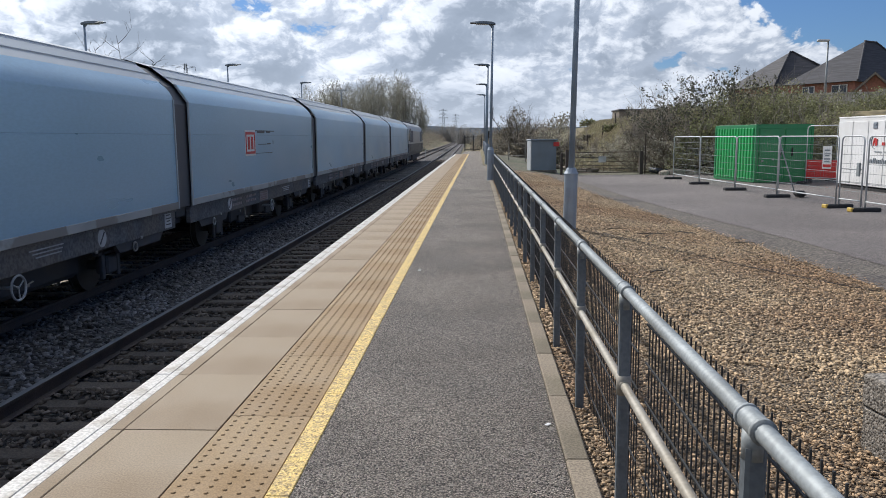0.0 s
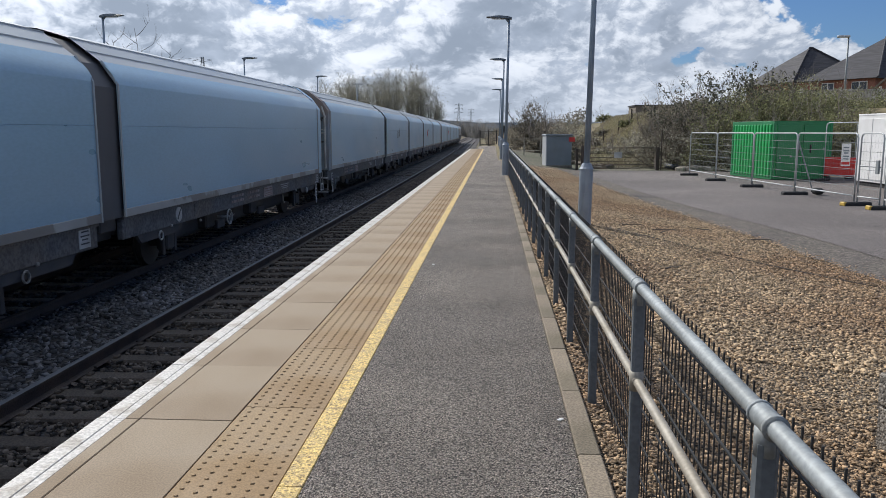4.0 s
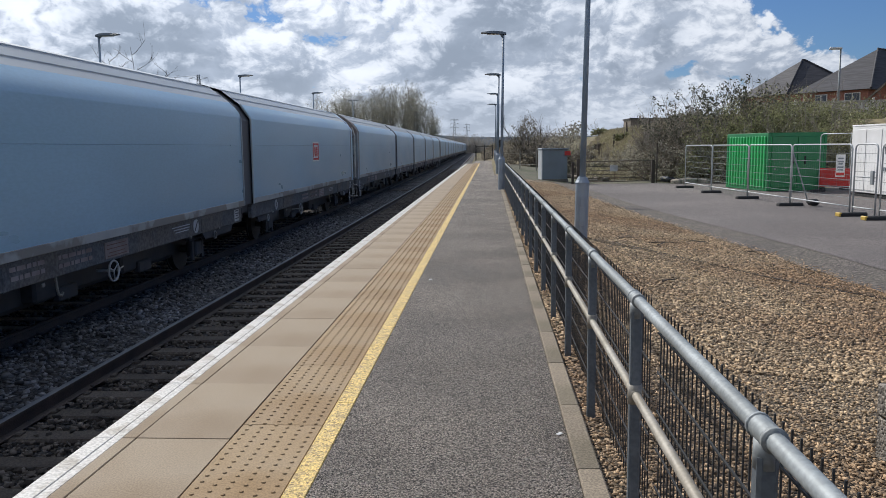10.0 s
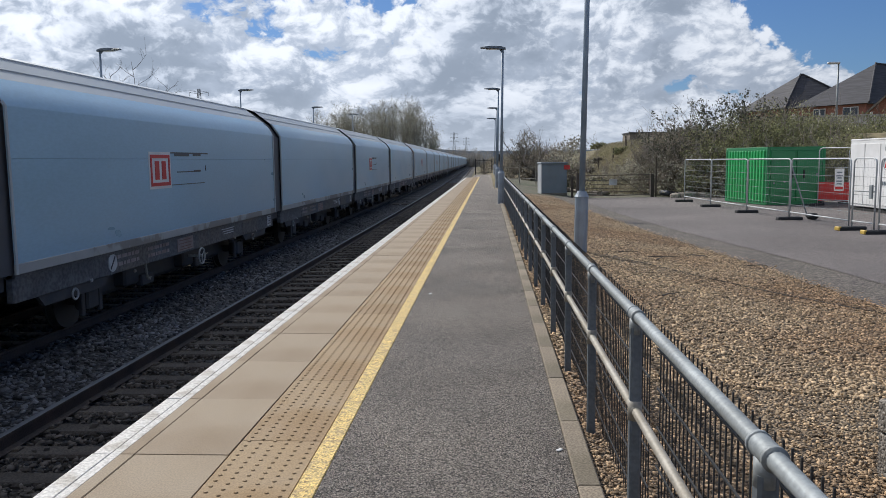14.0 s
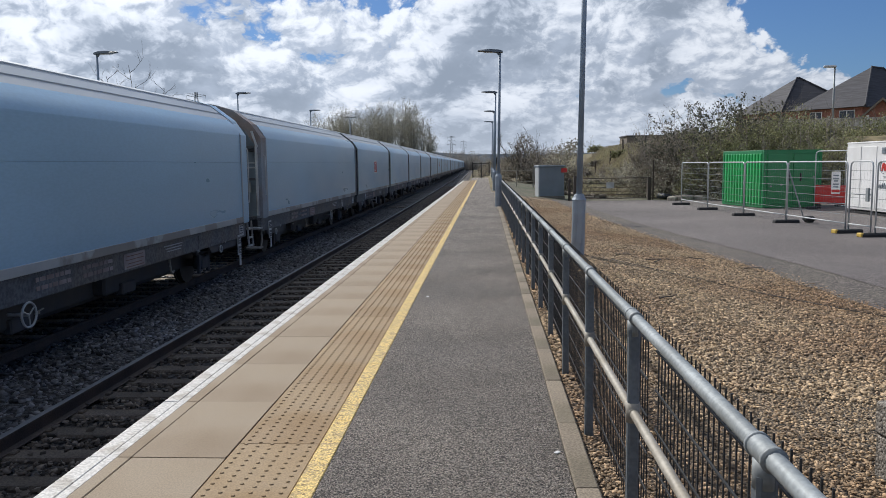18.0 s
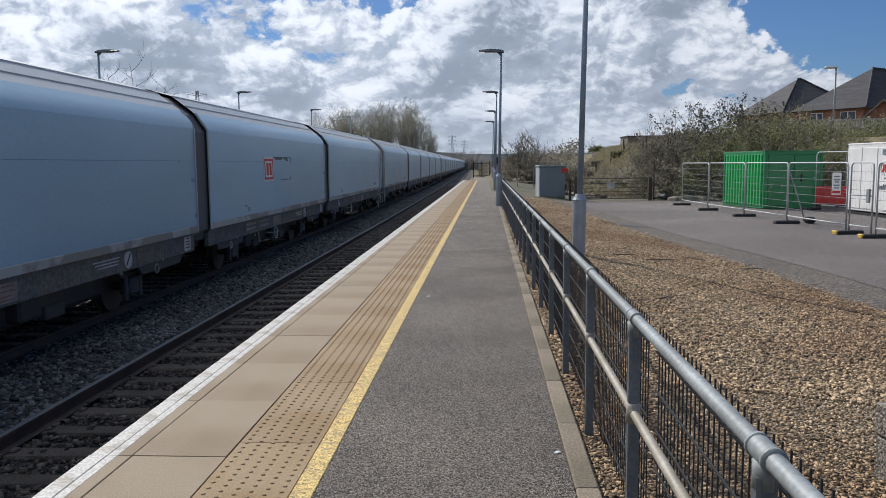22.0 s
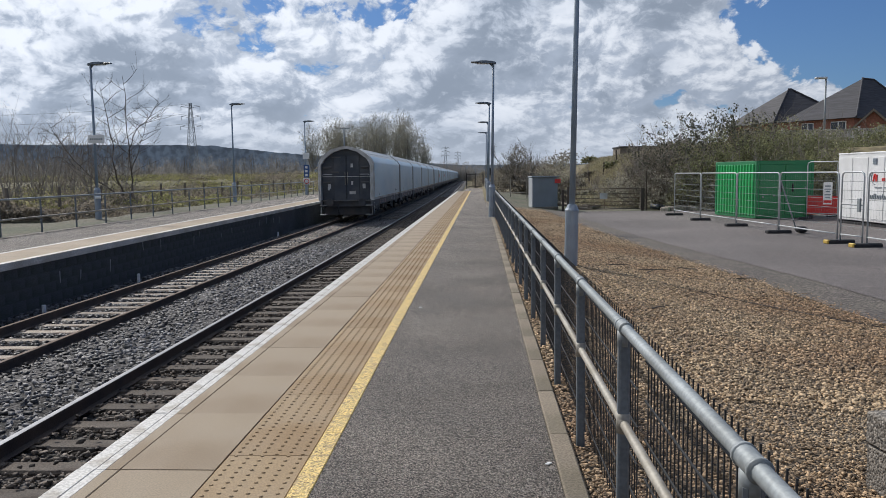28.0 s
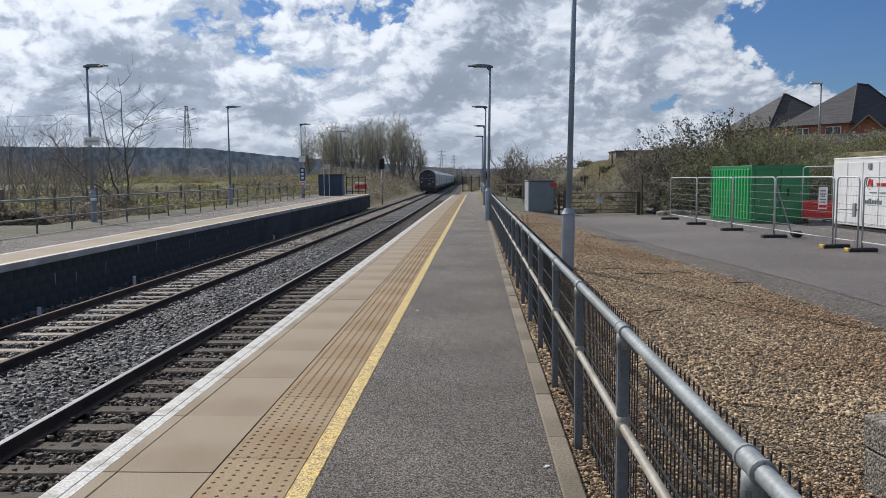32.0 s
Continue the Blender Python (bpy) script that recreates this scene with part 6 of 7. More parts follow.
def build_cabinet():
    c = thing("equipment_cabinet", "grey steel lineside equipment cabinet with red sign", "cabinet", (2.73, 39.9, gz(3, 40) - 0.02), rz=9)
    part("body", M().box((0.66, 0.45, 0.80), (1.30, 0.85, 1.56), 0.02), MAT["grey"], c)
    part("roof", M().box((0.66, 0.45, 1.62), (1.42, 1.0, 0.08), 0.02), MAT["grey"], c)
    part("plinth", M().box((0.66, 0.45, 0.02), (1.36, 0.9, 0.16), 0.01), MAT["concrete"], c)
    part("side_panel", M().box((0.0, 0.45, 0.80), (0.05, 0.84, 1.5), 0.01), MAT["lampwhite"], c, "pale end panel")
    part("sign", M().box((1.30, -0.02, 1.40), (0.30, 0.03, 0.22), 0.005), MAT["red"], c, "red notice")


def build_block():
    c = thing("concrete_block", "rough grey concrete block beside the fence", "concrete block", (2.07, 3.74, gz(2.2, 3.7)), rz=8)
    part("upper_block", M().box((0.25, 0.1, 0.345), (0.5, 0.42, 0.17), 0.01), MAT["concrete"], c)
    part("lower_block", M().box((0.25, 0.1, 0.125), (0.49, 0.41, 0.26), 0.01), MAT["concrete"], c)


def build_houses():
    """Brick houses with hipped tile roofs behind the bank."""
    def house(at, w, d, zb, ze, za, rz, wins, label, left=False, hip=None):
        hs = thing("house", label, "house", (at[0], at[1], zb), "houses behind the bank", rz=rz)
        e = ze - zb
        part("wall", M().box((w / 2, d / 2, e / 2 - 0.3), (w, d, e + 0.6)), MAT["brick"], hs)
        rf = M()
        o, rz_ = 0.45, za - zb
        r0, r1 = hip or min(w, d) / 2, max(w, d) - min(w, d) / 2
        a = [(-o, -o, e), (w + o, -o, e), (w + o, d + o, e), (-o, d + o, e)]
        rid = [(r0, d / 2, rz_), (max(r1, r0 + 0.2), d / 2, rz_)] if w >= d else [(w / 2, r0, rz_), (w / 2, max(r1, r0 + 0.2), rz_)]
        rf.add(a + rid, [(0, 1, 5, 4), (1, 2, 5), (2, 3, 4, 5), (3, 0, 4)] if w >= d else [(0, 1, 4), (1, 2, 5, 4), (2, 3, 5), (3, 0, 4, 5)])
        rf.add([(x, y, z - 0.02) for x, y, z in a], [(0, 1, 2, 3)])
        roof = part("roof", rf, MAT["slate"], hs)
        for i, (p, q) in enumerate(((a[0], rid[0]), (a[1], rid[1] if w >= d else rid[0]))):
            part("hip_tiles", M().tube([(p[0], p[1], p[2] + 0.06), (q[0], q[1], q[2] + 0.06)], 0.09, 6), MAT["slate"], roof)
        part("ridge_tiles", M().tube([rid[0], rid[1]], 0.11, 6), MAT["slate"], roof)
        part("vent_pipe", M().cyl((w * 0.35, d * 0.22, e + 0.9), 0.09, 0.9, 8), MAT["black"], roof)
        part("gutter", M().tube([(-o, -o, e - 0.03), (w + o, -o, e - 0.03)], 0.07, 6), MAT["black"], hs)
        for wx, wz, ww, wh in wins:
            wn = part("window", M().box((0, -0.02, wz), (ww, 0.12, wh), 0.01), MAT["white"], hs, at=pose(0, wx, 0, 0, 0, -90) if left else (wx, 0, 0))
            for k in (-1, 1):
                part("pane", M().box((k * ww / 4, -0.085, wz), (ww / 2 - 0.1, 0.02, wh - 0.14)), MAT["pane"], wn)
            part("sill", M().box((0, -0.1, wz - wh / 2 - 0.05), (ww + 0.15, 0.2, 0.08)), MAT["concrete"], wn)
        return hs
    house((29.94, 80.98, 2.4), 8.7, 8.7, 2.4, 6.4, 10.2, 13.0, ((3.0, 1.6, 1.2, 1.2),), "red brick house with dark hipped tile roof")
    house((31.9, 68.5, 2.4), 11.8, 6.0, 2.4, 5.95, 9.95, 37.0, ((1.3, 2.75, 1.35, 1.15), (4.1, 2.75, 1.1, 1.15)), "red brick house with white windows and hipped roof", True, 6.9)
    # gabled porch wing
    g = thing("gabled_garage", "red brick gabled garage with tile roof", "garage", (26.2, 56.6, 2.4), rz=-26)
    part("wall", M().prism([(0, -0.3), (0, 1.85), (1.35, 3.15), (2.7, 1.85), (2.7, -0.3)], 0, 4), MAT["brick"], g)
    part("roof", M().prism([(-0.25, 1.68), (1.35, 3.22), (2.95, 1.68), (2.95, 1.80), (1.35, 3.36), (-0.25, 1.80)], -0.3, 4.3), MAT["slate"], g)
    part("barge_board", M().prism([(-0.25, 1.62), (1.35, 3.16), (2.95, 1.62), (2.95, 1.79), (1.35, 3.34), (-0.25, 1.79)], -0.36, -0.305), MAT["timber"], g)
    # timber garden fence
    f = thing("garden_fence", "weathered close-boarded timber garden fence", "fence", (15.6, 46.8, 2.75), rz=-14)
    bd = M().box((0, 0, 0.50), (0.128, 0.025, 1.05), 0.004).mesh("board", MAT["greyboard"])
    for i in range(112):
        up_ = 0.12 if i > 48 else 0.0
        part("board", bd, None, f, at=pose(0.14 * i, 0.012 * (i % 2), up_, 0, 0, 3 if i % 2 else -3))
    for i in range(8):
        part("fence_post", M().box((2.0 * i, -0.06, 0.55), (0.12, 0.11, 1.35), 0.01), MAT["greyboard"], f)
    for a, b, dz in ((0, 6.8, 0.0), (6.9, 15.7, 0.12)):
        for z in (0.16, 0.62, 1.05):
            part("rail", M().box(((a + b) / 2, -0.05, z + dz), (b - a, 0.05, 0.10), 0.006), MAT["greyboard"], f)
    s = thing("street_lamp", "galvanised street lamp with pale lantern", "street lamp", (21.6, 50.2, 2.5))
    part("column", M().tube([(0, 0, -0.2), (0, 0, 4.7)], 0.075, 10, True, 0.05), MAT["galv"], s, smooth=True)
    part("lantern", M().box((-0.30, 0, 4.74), (0.75, 0.26, 0.14), 0.05), MAT["lampwhite"], s)
    b = thing("timber_shed", "grey boarded shed wall behind scrub", "shed", (13.9, 78, 0.2))
    part("wall", M().box((2.5, 2, 1.9), (5, 4, 3.8)), MAT["timber"], b)
    part("roof", M().box((2.5, 2, 3.86), (5.2, 4.2, 0.12)), MAT["slate"], b)


def build_right_scrub():
    bank = [(12.5, 40.2, 0.6, 2.6, 2.0, 2.6), (10.4, 42.2, 0.3, 2.2, 1.8, 2.3), (14.8, 40.0, 1.0, 2.4, 2.0, 2.8), (18.5, 40.5, 1.0, 2.6, 2.0, 2.0), (13.8, 43.0, 1.8, 3.2, 2.2, 2.5), (16.0, 37.2, 0.4, 2.2, 1.8, 2.2), (20.8, 39.0, 0.9, 2.0, 1.8, 1.5), (16.9, 41.6, 1.5, 2.2, 1.8, 2.2), (15.9, 43.2, 1.9, 2.6, 2.0, 2.3), (18.0, 42.0, 1.4, 2.0, 1.8, 2.2), (21.9, 42.4, 2.3, 2.8, 1.4, 1.7), (9.7, 44.6, 0.5, 1.5, 1.5, 3.0)]
    for i, b in enumerate(bank):
        shrub("hedge_shrub", (b[0], b[1], b[2]), [(0, 0, 0, b[3], b[4], b[5]), (b[3] * 0.5, 0.4, 0, b[3] * 0.6, b[4] * 0.7, b[5] * 0.75), (-b[3] * 0.5, -0.3, -0.3, b[3] * 0.6, b[4] * 0.7, b[5] * 0.7)],
              13000, 0.062, MAT["leaf"] if i not in (1, 11) else MAT["leafd"], 20 + i, "dense evergreen hedge shrub on the bank", "bush", 4, None, 0.1)
    for i, (x, y, z, s) in enumerate(((10.6, 40.3, -0.2, 1.5), (9.3, 42.6, -0.2, 1.3), (12.6, 38.2, -0.3, 1.2), (15.0, 37.2, -0.2, 1.3), (8.3, 44.6, -0.1, 1.2))):
        shrub("bramble_bush", (x, y, z), [(0, 0, 0.2, 1.5 * s, 1.1 * s, 1.25 * s)], 4200, 0.055, MAT["tangle"], 40 + i, "tangled grey-brown bramble at the bank foot", "bush", 9)
    # tall leafy shrub sprays against the sky
    for i, (x, y, z, h) in enumerate(((11.2, 41.0, 2.2, 3.0), (12.6, 41.5, 2.3, 3.1), (9.6, 41.6, 1.9, 1.7), (14.6, 42, 2.9, 2.0))):
        t = thing("tall_shrub", "tall sparse shrub with long upright sprays", "bush", (x, y, z))
        g = random.Random(60 + i)
        m = M()
        tips = []
        for j in range(16):
            a = g.uniform(0, 6.28)
            d = Vector((math.cos(a) * 0.55, math.sin(a) * 0.4, 1)).normalized()
            p = Vector((g.uniform(-0.9, 0.9), g.uniform(-0.4, 0.4), -0.8))
            pts = [p]
            for k in range(5):
                d = (d + Vector((g.uniform(-.15, .15), g.uniform(-.15, .15), -0.03))).normalized()
                pts.append(pts[-1] + d * (h + 0.8) / 5 * g.uniform(0.75, 1.05))
                if k > 0:
                    tips += [pts[-1].lerp(pts[-2], g.random()) for q in range(11)]
            m.tube(pts, 0.018, 4, False, 0.005)
        tagged(part("stem_tangle", m, MAT["twigd"], t, fix=False), kind="stuff")
        leaf_cloud("foliage", len(tips), lambda g2, n, tp=tips: [tuple(p + Vector(g2.normal(0, 0.09, 3))) for p in tp], 0.085, MAT["spray"], 80 + i, t)
    # low scrub beyond the gate and along the line
    r = random.Random(11)
    for i in range(16):
        x, y = r.uniform(3.4, 14), r.uniform(66, 100)
        s = r.uniform(0.7, 1.3) * (0.55 if x > 6 else 1)
        shrub("scrub_bush", (x, y, gz(x, y)), [(0, 0, 0.2, 1.7 * s, 1.2 * s, 1.15 * s)], 1800, 0.10, MAT["leafd"] if i % 3 else MAT["leaf"], 100 + i, "low brown-green scrub bush", "bush", 3)
    for i, (x, y, s) in enumerate(((4.2, 60, 0.9), (3.6, 58, 0.7), (4.9, 58, 0.9), (5.5, 60, 1.55), (6.6, 57, 0.75), (7.2, 63, 0.55), (8.4, 60, 0.3), (9.2, 52, 0.4), (5.0, 50, 0.45), (6.4, 47.2, 0.4), (7.6, 45.8, 0.4), (5.4, 46.0, 0.35), (4.2, 47.6, 0.4), (2.9, 60, 1.2), (9.8, 47.5, 0.5), (11.2, 49.5, 0.6), (12.6, 51.5, 0.65), (10.8, 53.5, 0.5), (13.8, 54, 0.6))):
        shrub("scrub_bush", (x, y, gz(x, y)), [(0, 0, 0.1, 1.7 * s, 1.3 * s, 1.5 * s)], 2600, 0.09, MAT["leafd"] if i % 3 else MAT["tangle"], 130 + i, "tangled scrub bush beyond the gate", "bush", 6 if s < 1.4 else 3, None, 1.5 if s < 1.4 else 0.2)
    t = thing("thorn_tree", "small grey-green thorn tree beyond the cabinet", "tree", (2.9, 60.5, gz(2.9, 60.5)))
    g = random.Random(91)
    m = M()
    for j in range(9):
        a = 6.28 * j / 9
        branches(m, (0.15 * math.cos(a), 0.15 * math.sin(a), 0), (math.cos(a) * 0.45, math.sin(a) * 0.45, 1), g.uniform(2.0, 2.9), 0.05, 3, g, 0.45, 0.25, 4, (3, 5), 0.55)
    part("trunk", m, MAT["bark"], t, fix=False)
    leaf_cloud("foliage", 3600, blob_points([(0, 0, 1.9, 1.25, 1.0, 1.3), (0.1, 0, 2.8, 0.7, 0.6, 1.1), (-0.8, 0, 1.3, 0.8, 0.8, 1.0)], 0.3), 0.05, MAT["leafd"], 92, t)
    for i, x in enumerate((8.5, 9.8, 11.0, 12.2, 13.2)):
        tagged(part("field_post", M().box((0, 0, 0.6), (0.12, 0.12, 1.8), 0.01), MAT["darkwood"], at=pose(x, 70, gz(x, 70) - 0.1, 0, 3 * (-1) ** i, 0)), "leaning dark timber fence post", "post", "field posts")
    def mound(g2, n):
        y = g2.uniform(42, 88, n)
        x = 5.2 + (y - 42) * 0.06 + g2.uniform(0, 10.5, n)
        return np.stack([x, y, np.array([gz(p, q) for p, q in zip(x, y)]) + g2.uniform(0.0, 0.55, n)], 1)
    tagged(leaf_cloud("dry_grass", 64000, mound, 0.17, MAT["straw"], 611, None, "", 1.3, 0.10), "pale dry grass tussocks on the mound", "grass", kind="stuff")
    wm = thing("mesh_fence", "grey wire mesh fence beside the cabinet", "fence", (0.9, 47.5, -0.2), rz=3)
    for i in range(3):
        part("fence_post", M().cyl((1.0 * i, 0, 0.7), 0.035, 1.5, 8), MAT["galvmid"], wm)
    part("rail", M().tube([(0, 0, 1.3), (2, 0, 1.3)], 0.02, 6).tube([(0, 0, 0.6), (2, 0, 0.6)], 0.02, 6), MAT["galvmid"], wm)


def build_platform_end():
    f = thing("platform_end_fence", "black vertical-bar fence across the platform end", "fence", (-1.42, 85.6, 0))
    for x in (0.03, 0.95, 1.82):
        part("fence_post", M().box((x, 0, 0.86), (0.10, 0.10, 1.74), 0.01), MAT["black"], f)
    for z in (0.2, 1.55):
        part("rail", M().box((0.92, 0, z), (1.8, 0.04, 0.05), 0.006), MAT["black"], f)
    br = M().box((0, 0, 0.85), (0.022, 0.022, 1.6)).mesh("bar", MAT["black"])
    for i in range(15):
        part("bar", br, None, f, at=(0.10 + i * 0.117, 0, 0))
    s = thing("monitor_box", "dark loudspeaker box on a post by the fence", "box", (0.95, 62, 0))
    part("pole", M().cyl((0, 0, 0.9), 0.05, 2.1, 8), MAT["lamp"], s)
    part("box", M().box((0, 0, 1.75), (0.3, 0.25, 0.55), 0.03), MAT["black"], s)


# ---------- left side things ----------
def build_left():
    # station name board on the first column
    b = thing("station_sign", "small white station name board on a lamp column", "sign", (-14.2, 28.45, 2.85), rz=0)
    part("board", M().box((0.05, 0, 0.15), (0.62, 0.03, 0.30), 0.006), MAT["white"], b)
    for k in range(7):
        part("text_bar", M().box((-0.16 + 0.07 * k, -0.02, 0.15), (0.035, 0.008, 0.06 if k % 3 else 0.085)), MAT["grey"], b)
    part("white_lamp_band", M().box((0.02, -0.05, -2.0), (0.2, 0.12, 0.10), 0.02), MAT["white"], b)
    s = thing("platform_signs", "stack of white and blue platform signs on a column", "sign", (-13.62, 61.05, 0.1))
    part("panel", M().box((0, 0, 3.05), (0.5, 0.04, 0.46), 0.01), MAT["white"], s)
    part("panel", M().box((0, 0, 1.85), (0.42, 0.04, 1.0), 0.01), MAT["blue"], s, "blue pictogram panel")
    part("panel", M().box((0, 0, 1.05), (0.5, 0.04, 0.5), 0.01), MAT["white"], s)
    for z in (2.15, 1.85, 1.55):
        part("pictogram", M().box((0, -0.025, z), (0.2, 0.01, 0.18)), MAT["white"], s)
    part("ring", M().ring((0, -0.03, 1.05), 0.18, 0.03, "y", 16, 5), MAT["red"], s)
    # navy cabin with pale front posts
    c = thing("platform_cabin", "dark navy steel cabin on the platform end", "cabin", (-13.55, 66.7, lp_z(66)), rz=3)
    part("body", M().box((1.05, 0.8, 0.88), (2.05, 1.6, 1.75), 0.02), MAT["navy"], c)
    part("roof", M().box((1.05, 0.8, 1.79), (2.2, 1.75, 0.07), 0.01), MAT["black"], c)
    for x in (0.45, 0.95, 1.5):
        part("panel", M().box((x, -0.015, 0.88), (0.44, 0.03, 1.6), 0.006), MAT["navy"], c)
    g = thing("sign_post", "white notice on pale twin posts", "sign", (-12.65, 65.9, lp_z(66)))
    for x in (-0.22, 0.22):
        part("post", M().cyl((x, 0, 1.3), 0.035, 2.7, 8), MAT["lampwhite"], g)
    part("board", M().box((0, -0.05, 2.45), (0.62, 0.04, 0.42), 0.01), MAT["label"], g)
    e = thing("platform_end_fence", "black barred fence at the platform end", "fence", (-11.9, 71.5, lp_z(71)))
    for x in (0.0, 0.55, 1.15, 1.75):
        part("fence_post", M().box((x, 0, 0.85), (0.08, 0.08, 1.75), 0.01), MAT["black"], e)
    part("rail", M().box((0.9, 0, 1.55), (1.8, 0.04, 0.05)).box((0.9, 0, 0.25), (1.8, 0.04, 0.05)), MAT["black"], e)
    o = thing("orange_barrier", "red-orange work barriers beyond the platform", "barrier", (-12.0, 78, -0.3))
    part("panel", M().box((0.5, 0, 1.05), (1.2, 0.08, 0.42), 0.02), MAT["red"], o)
    part("panel", M().box((0.5, 0, 1.42), (1.2, 0.06, 0.14), 0.02), MAT["white"], o, "white upper band")
    part("leg", M().box((-0.2, 0, 0.6), (0.08, 0.08, 1.3)), MAT["label"], o)
    part("leg", M().box((1.2, 0, 0.6), (0.08, 0.08, 1.3)), MAT["label"], o)
    k = thing("equipment_box", "pale grey lineside box", "box", (-12.4, 76, -0.3))
    part("body", M().box((0, 0, 0.5), (0.7, 0.5, 1.0), 0.03), MAT["label"], k)
    p = thing("radio_pole", "tall grey pole with a small crossarm", "pole", (-12.9, 74.5, -0.1))
    part("pole", M().tube([(0, 0, -0.3), (0, 0, 6.2)], 0.085, 10, True, 0.06), MAT["pylon"], p, smooth=True)
    part("crossarm", M().box((0.1, 0, 6.15), (1.0, 0.08, 0.08), 0.01), MAT["pylon"], p)
    sg = thing("colour_light_signal", "black railway colour-light signal on a post", "signal", (-9.3 + bend(80), 80, -1.1))
    part("post", M().cyl((0, 0, 1.8), 0.075, 3.7, 10), MAT["galvmid"], sg, smooth=True)
    hd = part("head", M().box((0, 0, 4.2), (0.55, 0.25, 1.15), 0.12), MAT["black"], sg)
    for z in (3.95, 4.3):
        part("hood", M().tube([(0, -0.12, z), (0, -0.38, z)], 0.13, 12, False), MAT["black"], hd)
    part("step_plate", M().box((0, -0.05, 1.0), (0.5, 0.4, 0.05)), MAT["galvmid"], sg)
    part("plate", M().box((0, -0.1, 2.4), (0.24, 0.03, 0.34), 0.005), MAT["label"], sg)
    cr = thing("track_walkway", "dark timber walkway between the tracks", "walkway", (-5.4, 46.5, -1.08))
    for i in range(4):
        part("board", M().box((0, i * 0.32, 0.03), (1.1, 0.3, 0.09), 0.01), MAT["darkwood"], cr)
    m2 = thing("marker_post", "slim pale marker post between the tracks", "marker", (-6.76, 102, -1.15))
    part("post", M().box((0, 0, 0.5), (0.09, 0.09, 1.2), 0.01), MAT["label"], m2)
    # stock fence posts
    pm = M().box((0, 0, 0.6), (0.10, 0.10, 1.5), 0.015).mesh("fence_post", MAT["oldpost"])
    sf = thing("stock_fence", "dark timber posts with wire behind the verge", "fence", (0, 0, 0))
    for i in range(16):
        y = 24 + 3.6 * i
        part("fence_post", pm, None, sf, at=pose(-16.6 - 0.02 * y, y, -0.1, 0, (i * 37 % 7) - 3, 0))
    for z in (0.35, 0.75, 1.1):
        part("wire", M().tube([(-16.6 - 0.02 * 10, 10, z), (-16.6 - 0.02 * 80, 80, z)], 0.006, 4), MAT["wire"], sf)
    # bramble field and scrub
    r = random.Random(21)
    for i in range(60):
        y = 30 + 62 * r.random() ** 1.3
        x0 = -17.6 - 0.02 * y
        x = x0 - r.random() * max(0.5, 0.64 * y + x0 + 1.5)
        s = r.uniform(0.7, 1.15)
        shrub("bramble_bush", (x, y, gz(x, y)), [(0, 0, 0.0, 2.4 * s, 1.7 * s, 0.68 * s), (1.6 * s, 0.6, 0, 1.5 * s, 1.3 * s, 0.5 * s)], 1500, 0.085, MAT["leafb"], 200 + i, "low yellow-green bramble thicket", "bush", 4, MAT["twigd"], 0.4)

    def carpet(g, n):
        y = 27 + 120 * g.uniform(0, 1, n) ** 1.35
        w = g.uniform(0, 1, n) ** 1.15 * np.maximum(2.0, 0.64 * y - 13)
        x = -13.7 - 0.022 * y - w
        h = (0.22 + 0.78 * np.minimum(1, w / 3.2)) * 0.58 + 0.26 * np.sin(x * 1.3 + y * 0.4) * np.cos(y * 0.9) + 0.16 * np.sin(x * 3.1)
        gr = np.array([gz(p, q) for p, q in zip(x, y)])
        return np.stack([x, y, gr + h * g.uniform(0.1, 1.0, n) ** 0.6], 1)
    tagged(leaf_cloud("bramble_thicket", 110000, carpet, 0.085, MAT["leafb"], 77), "low tangle of yellow-green brambles over the field", "brambles", kind="stuff")
    for i in range(18):
        y = 36 + 26 * r.random()
        x = -y * r.uniform(0.46, 0.64)
        shrub("bare_scrub", (x, y, gz(x, y)), [(0, 0, 0.2, 1.9, 1.4, 1.9 + 0.02 * y)], 160, 0.06, MAT["leafd"], 300 + i, "leggy bare brown scrub", "bush", 5, MAT["twigd"], 2.2)
    # bare tree by the first column
    t = thing("bare_tree", "leafless forked young tree behind the fence", "tree", (-17.3, 38.5, -0.1))
    g = random.Random(4)
    tr, br = M(), M()

    def limb(pts, r0, twigs, size):
        bare = [Vector((x, 0.12 * math.sin(5 * x + z), z)) for x, z in pts]
        pts = [bare[0]]
        for p, q in zip(bare[:-1], bare[1:]):
            for u in (1 / 3, 2 / 3):
                pts.append(p.lerp(q, u) + Vector((g.uniform(-0.09, 0.09), g.uniform(-0.06, 0.06), g.uniform(-0.03, 0.03))))
            pts.append(q)
        tr.tube(pts, r0, 7, False, 0.009)
        n = len(pts) - 1
        for k in range(twigs):
            u = 0.25 + 0.75 * (k + g.random()) / twigs
            i = min(n - 1, int(u * n))
            p = pts[i].lerp(pts[i + 1], u * n - i)
            along = (pts[i + 1] - pts[i]).normalized()
            sd = along * 0.5 + Vector((1 if k % 2 else -1, g.uniform(-0.6, 0.6), g.uniform(-0.1, 0.6)))
            branches(br, p, sd, size * g.uniform(0.7, 1.2) * (1.2 - 0.5 * u), 0.016, 2, g, 0.45, 0.12, 4, (2, 4), 0.55)
    tr.tube([(0.15, 0, -0.3), (-0.1, 0, 0.3)], 0.13, 8, False, 0.10)
    limb([(0.0, 0.2), (-0.6, 0.65), (-0.95, 2.0), (-1.1, 3.9), (-1.5, 6.2)], 0.06, 18, 1.5)
    limb([(0.05, 0.2), (-0.17, 0.6), (-0.2, 2.0), (-0.33, 3.9), (-0.33, 6.7)], 0.06, 18, 1.4)
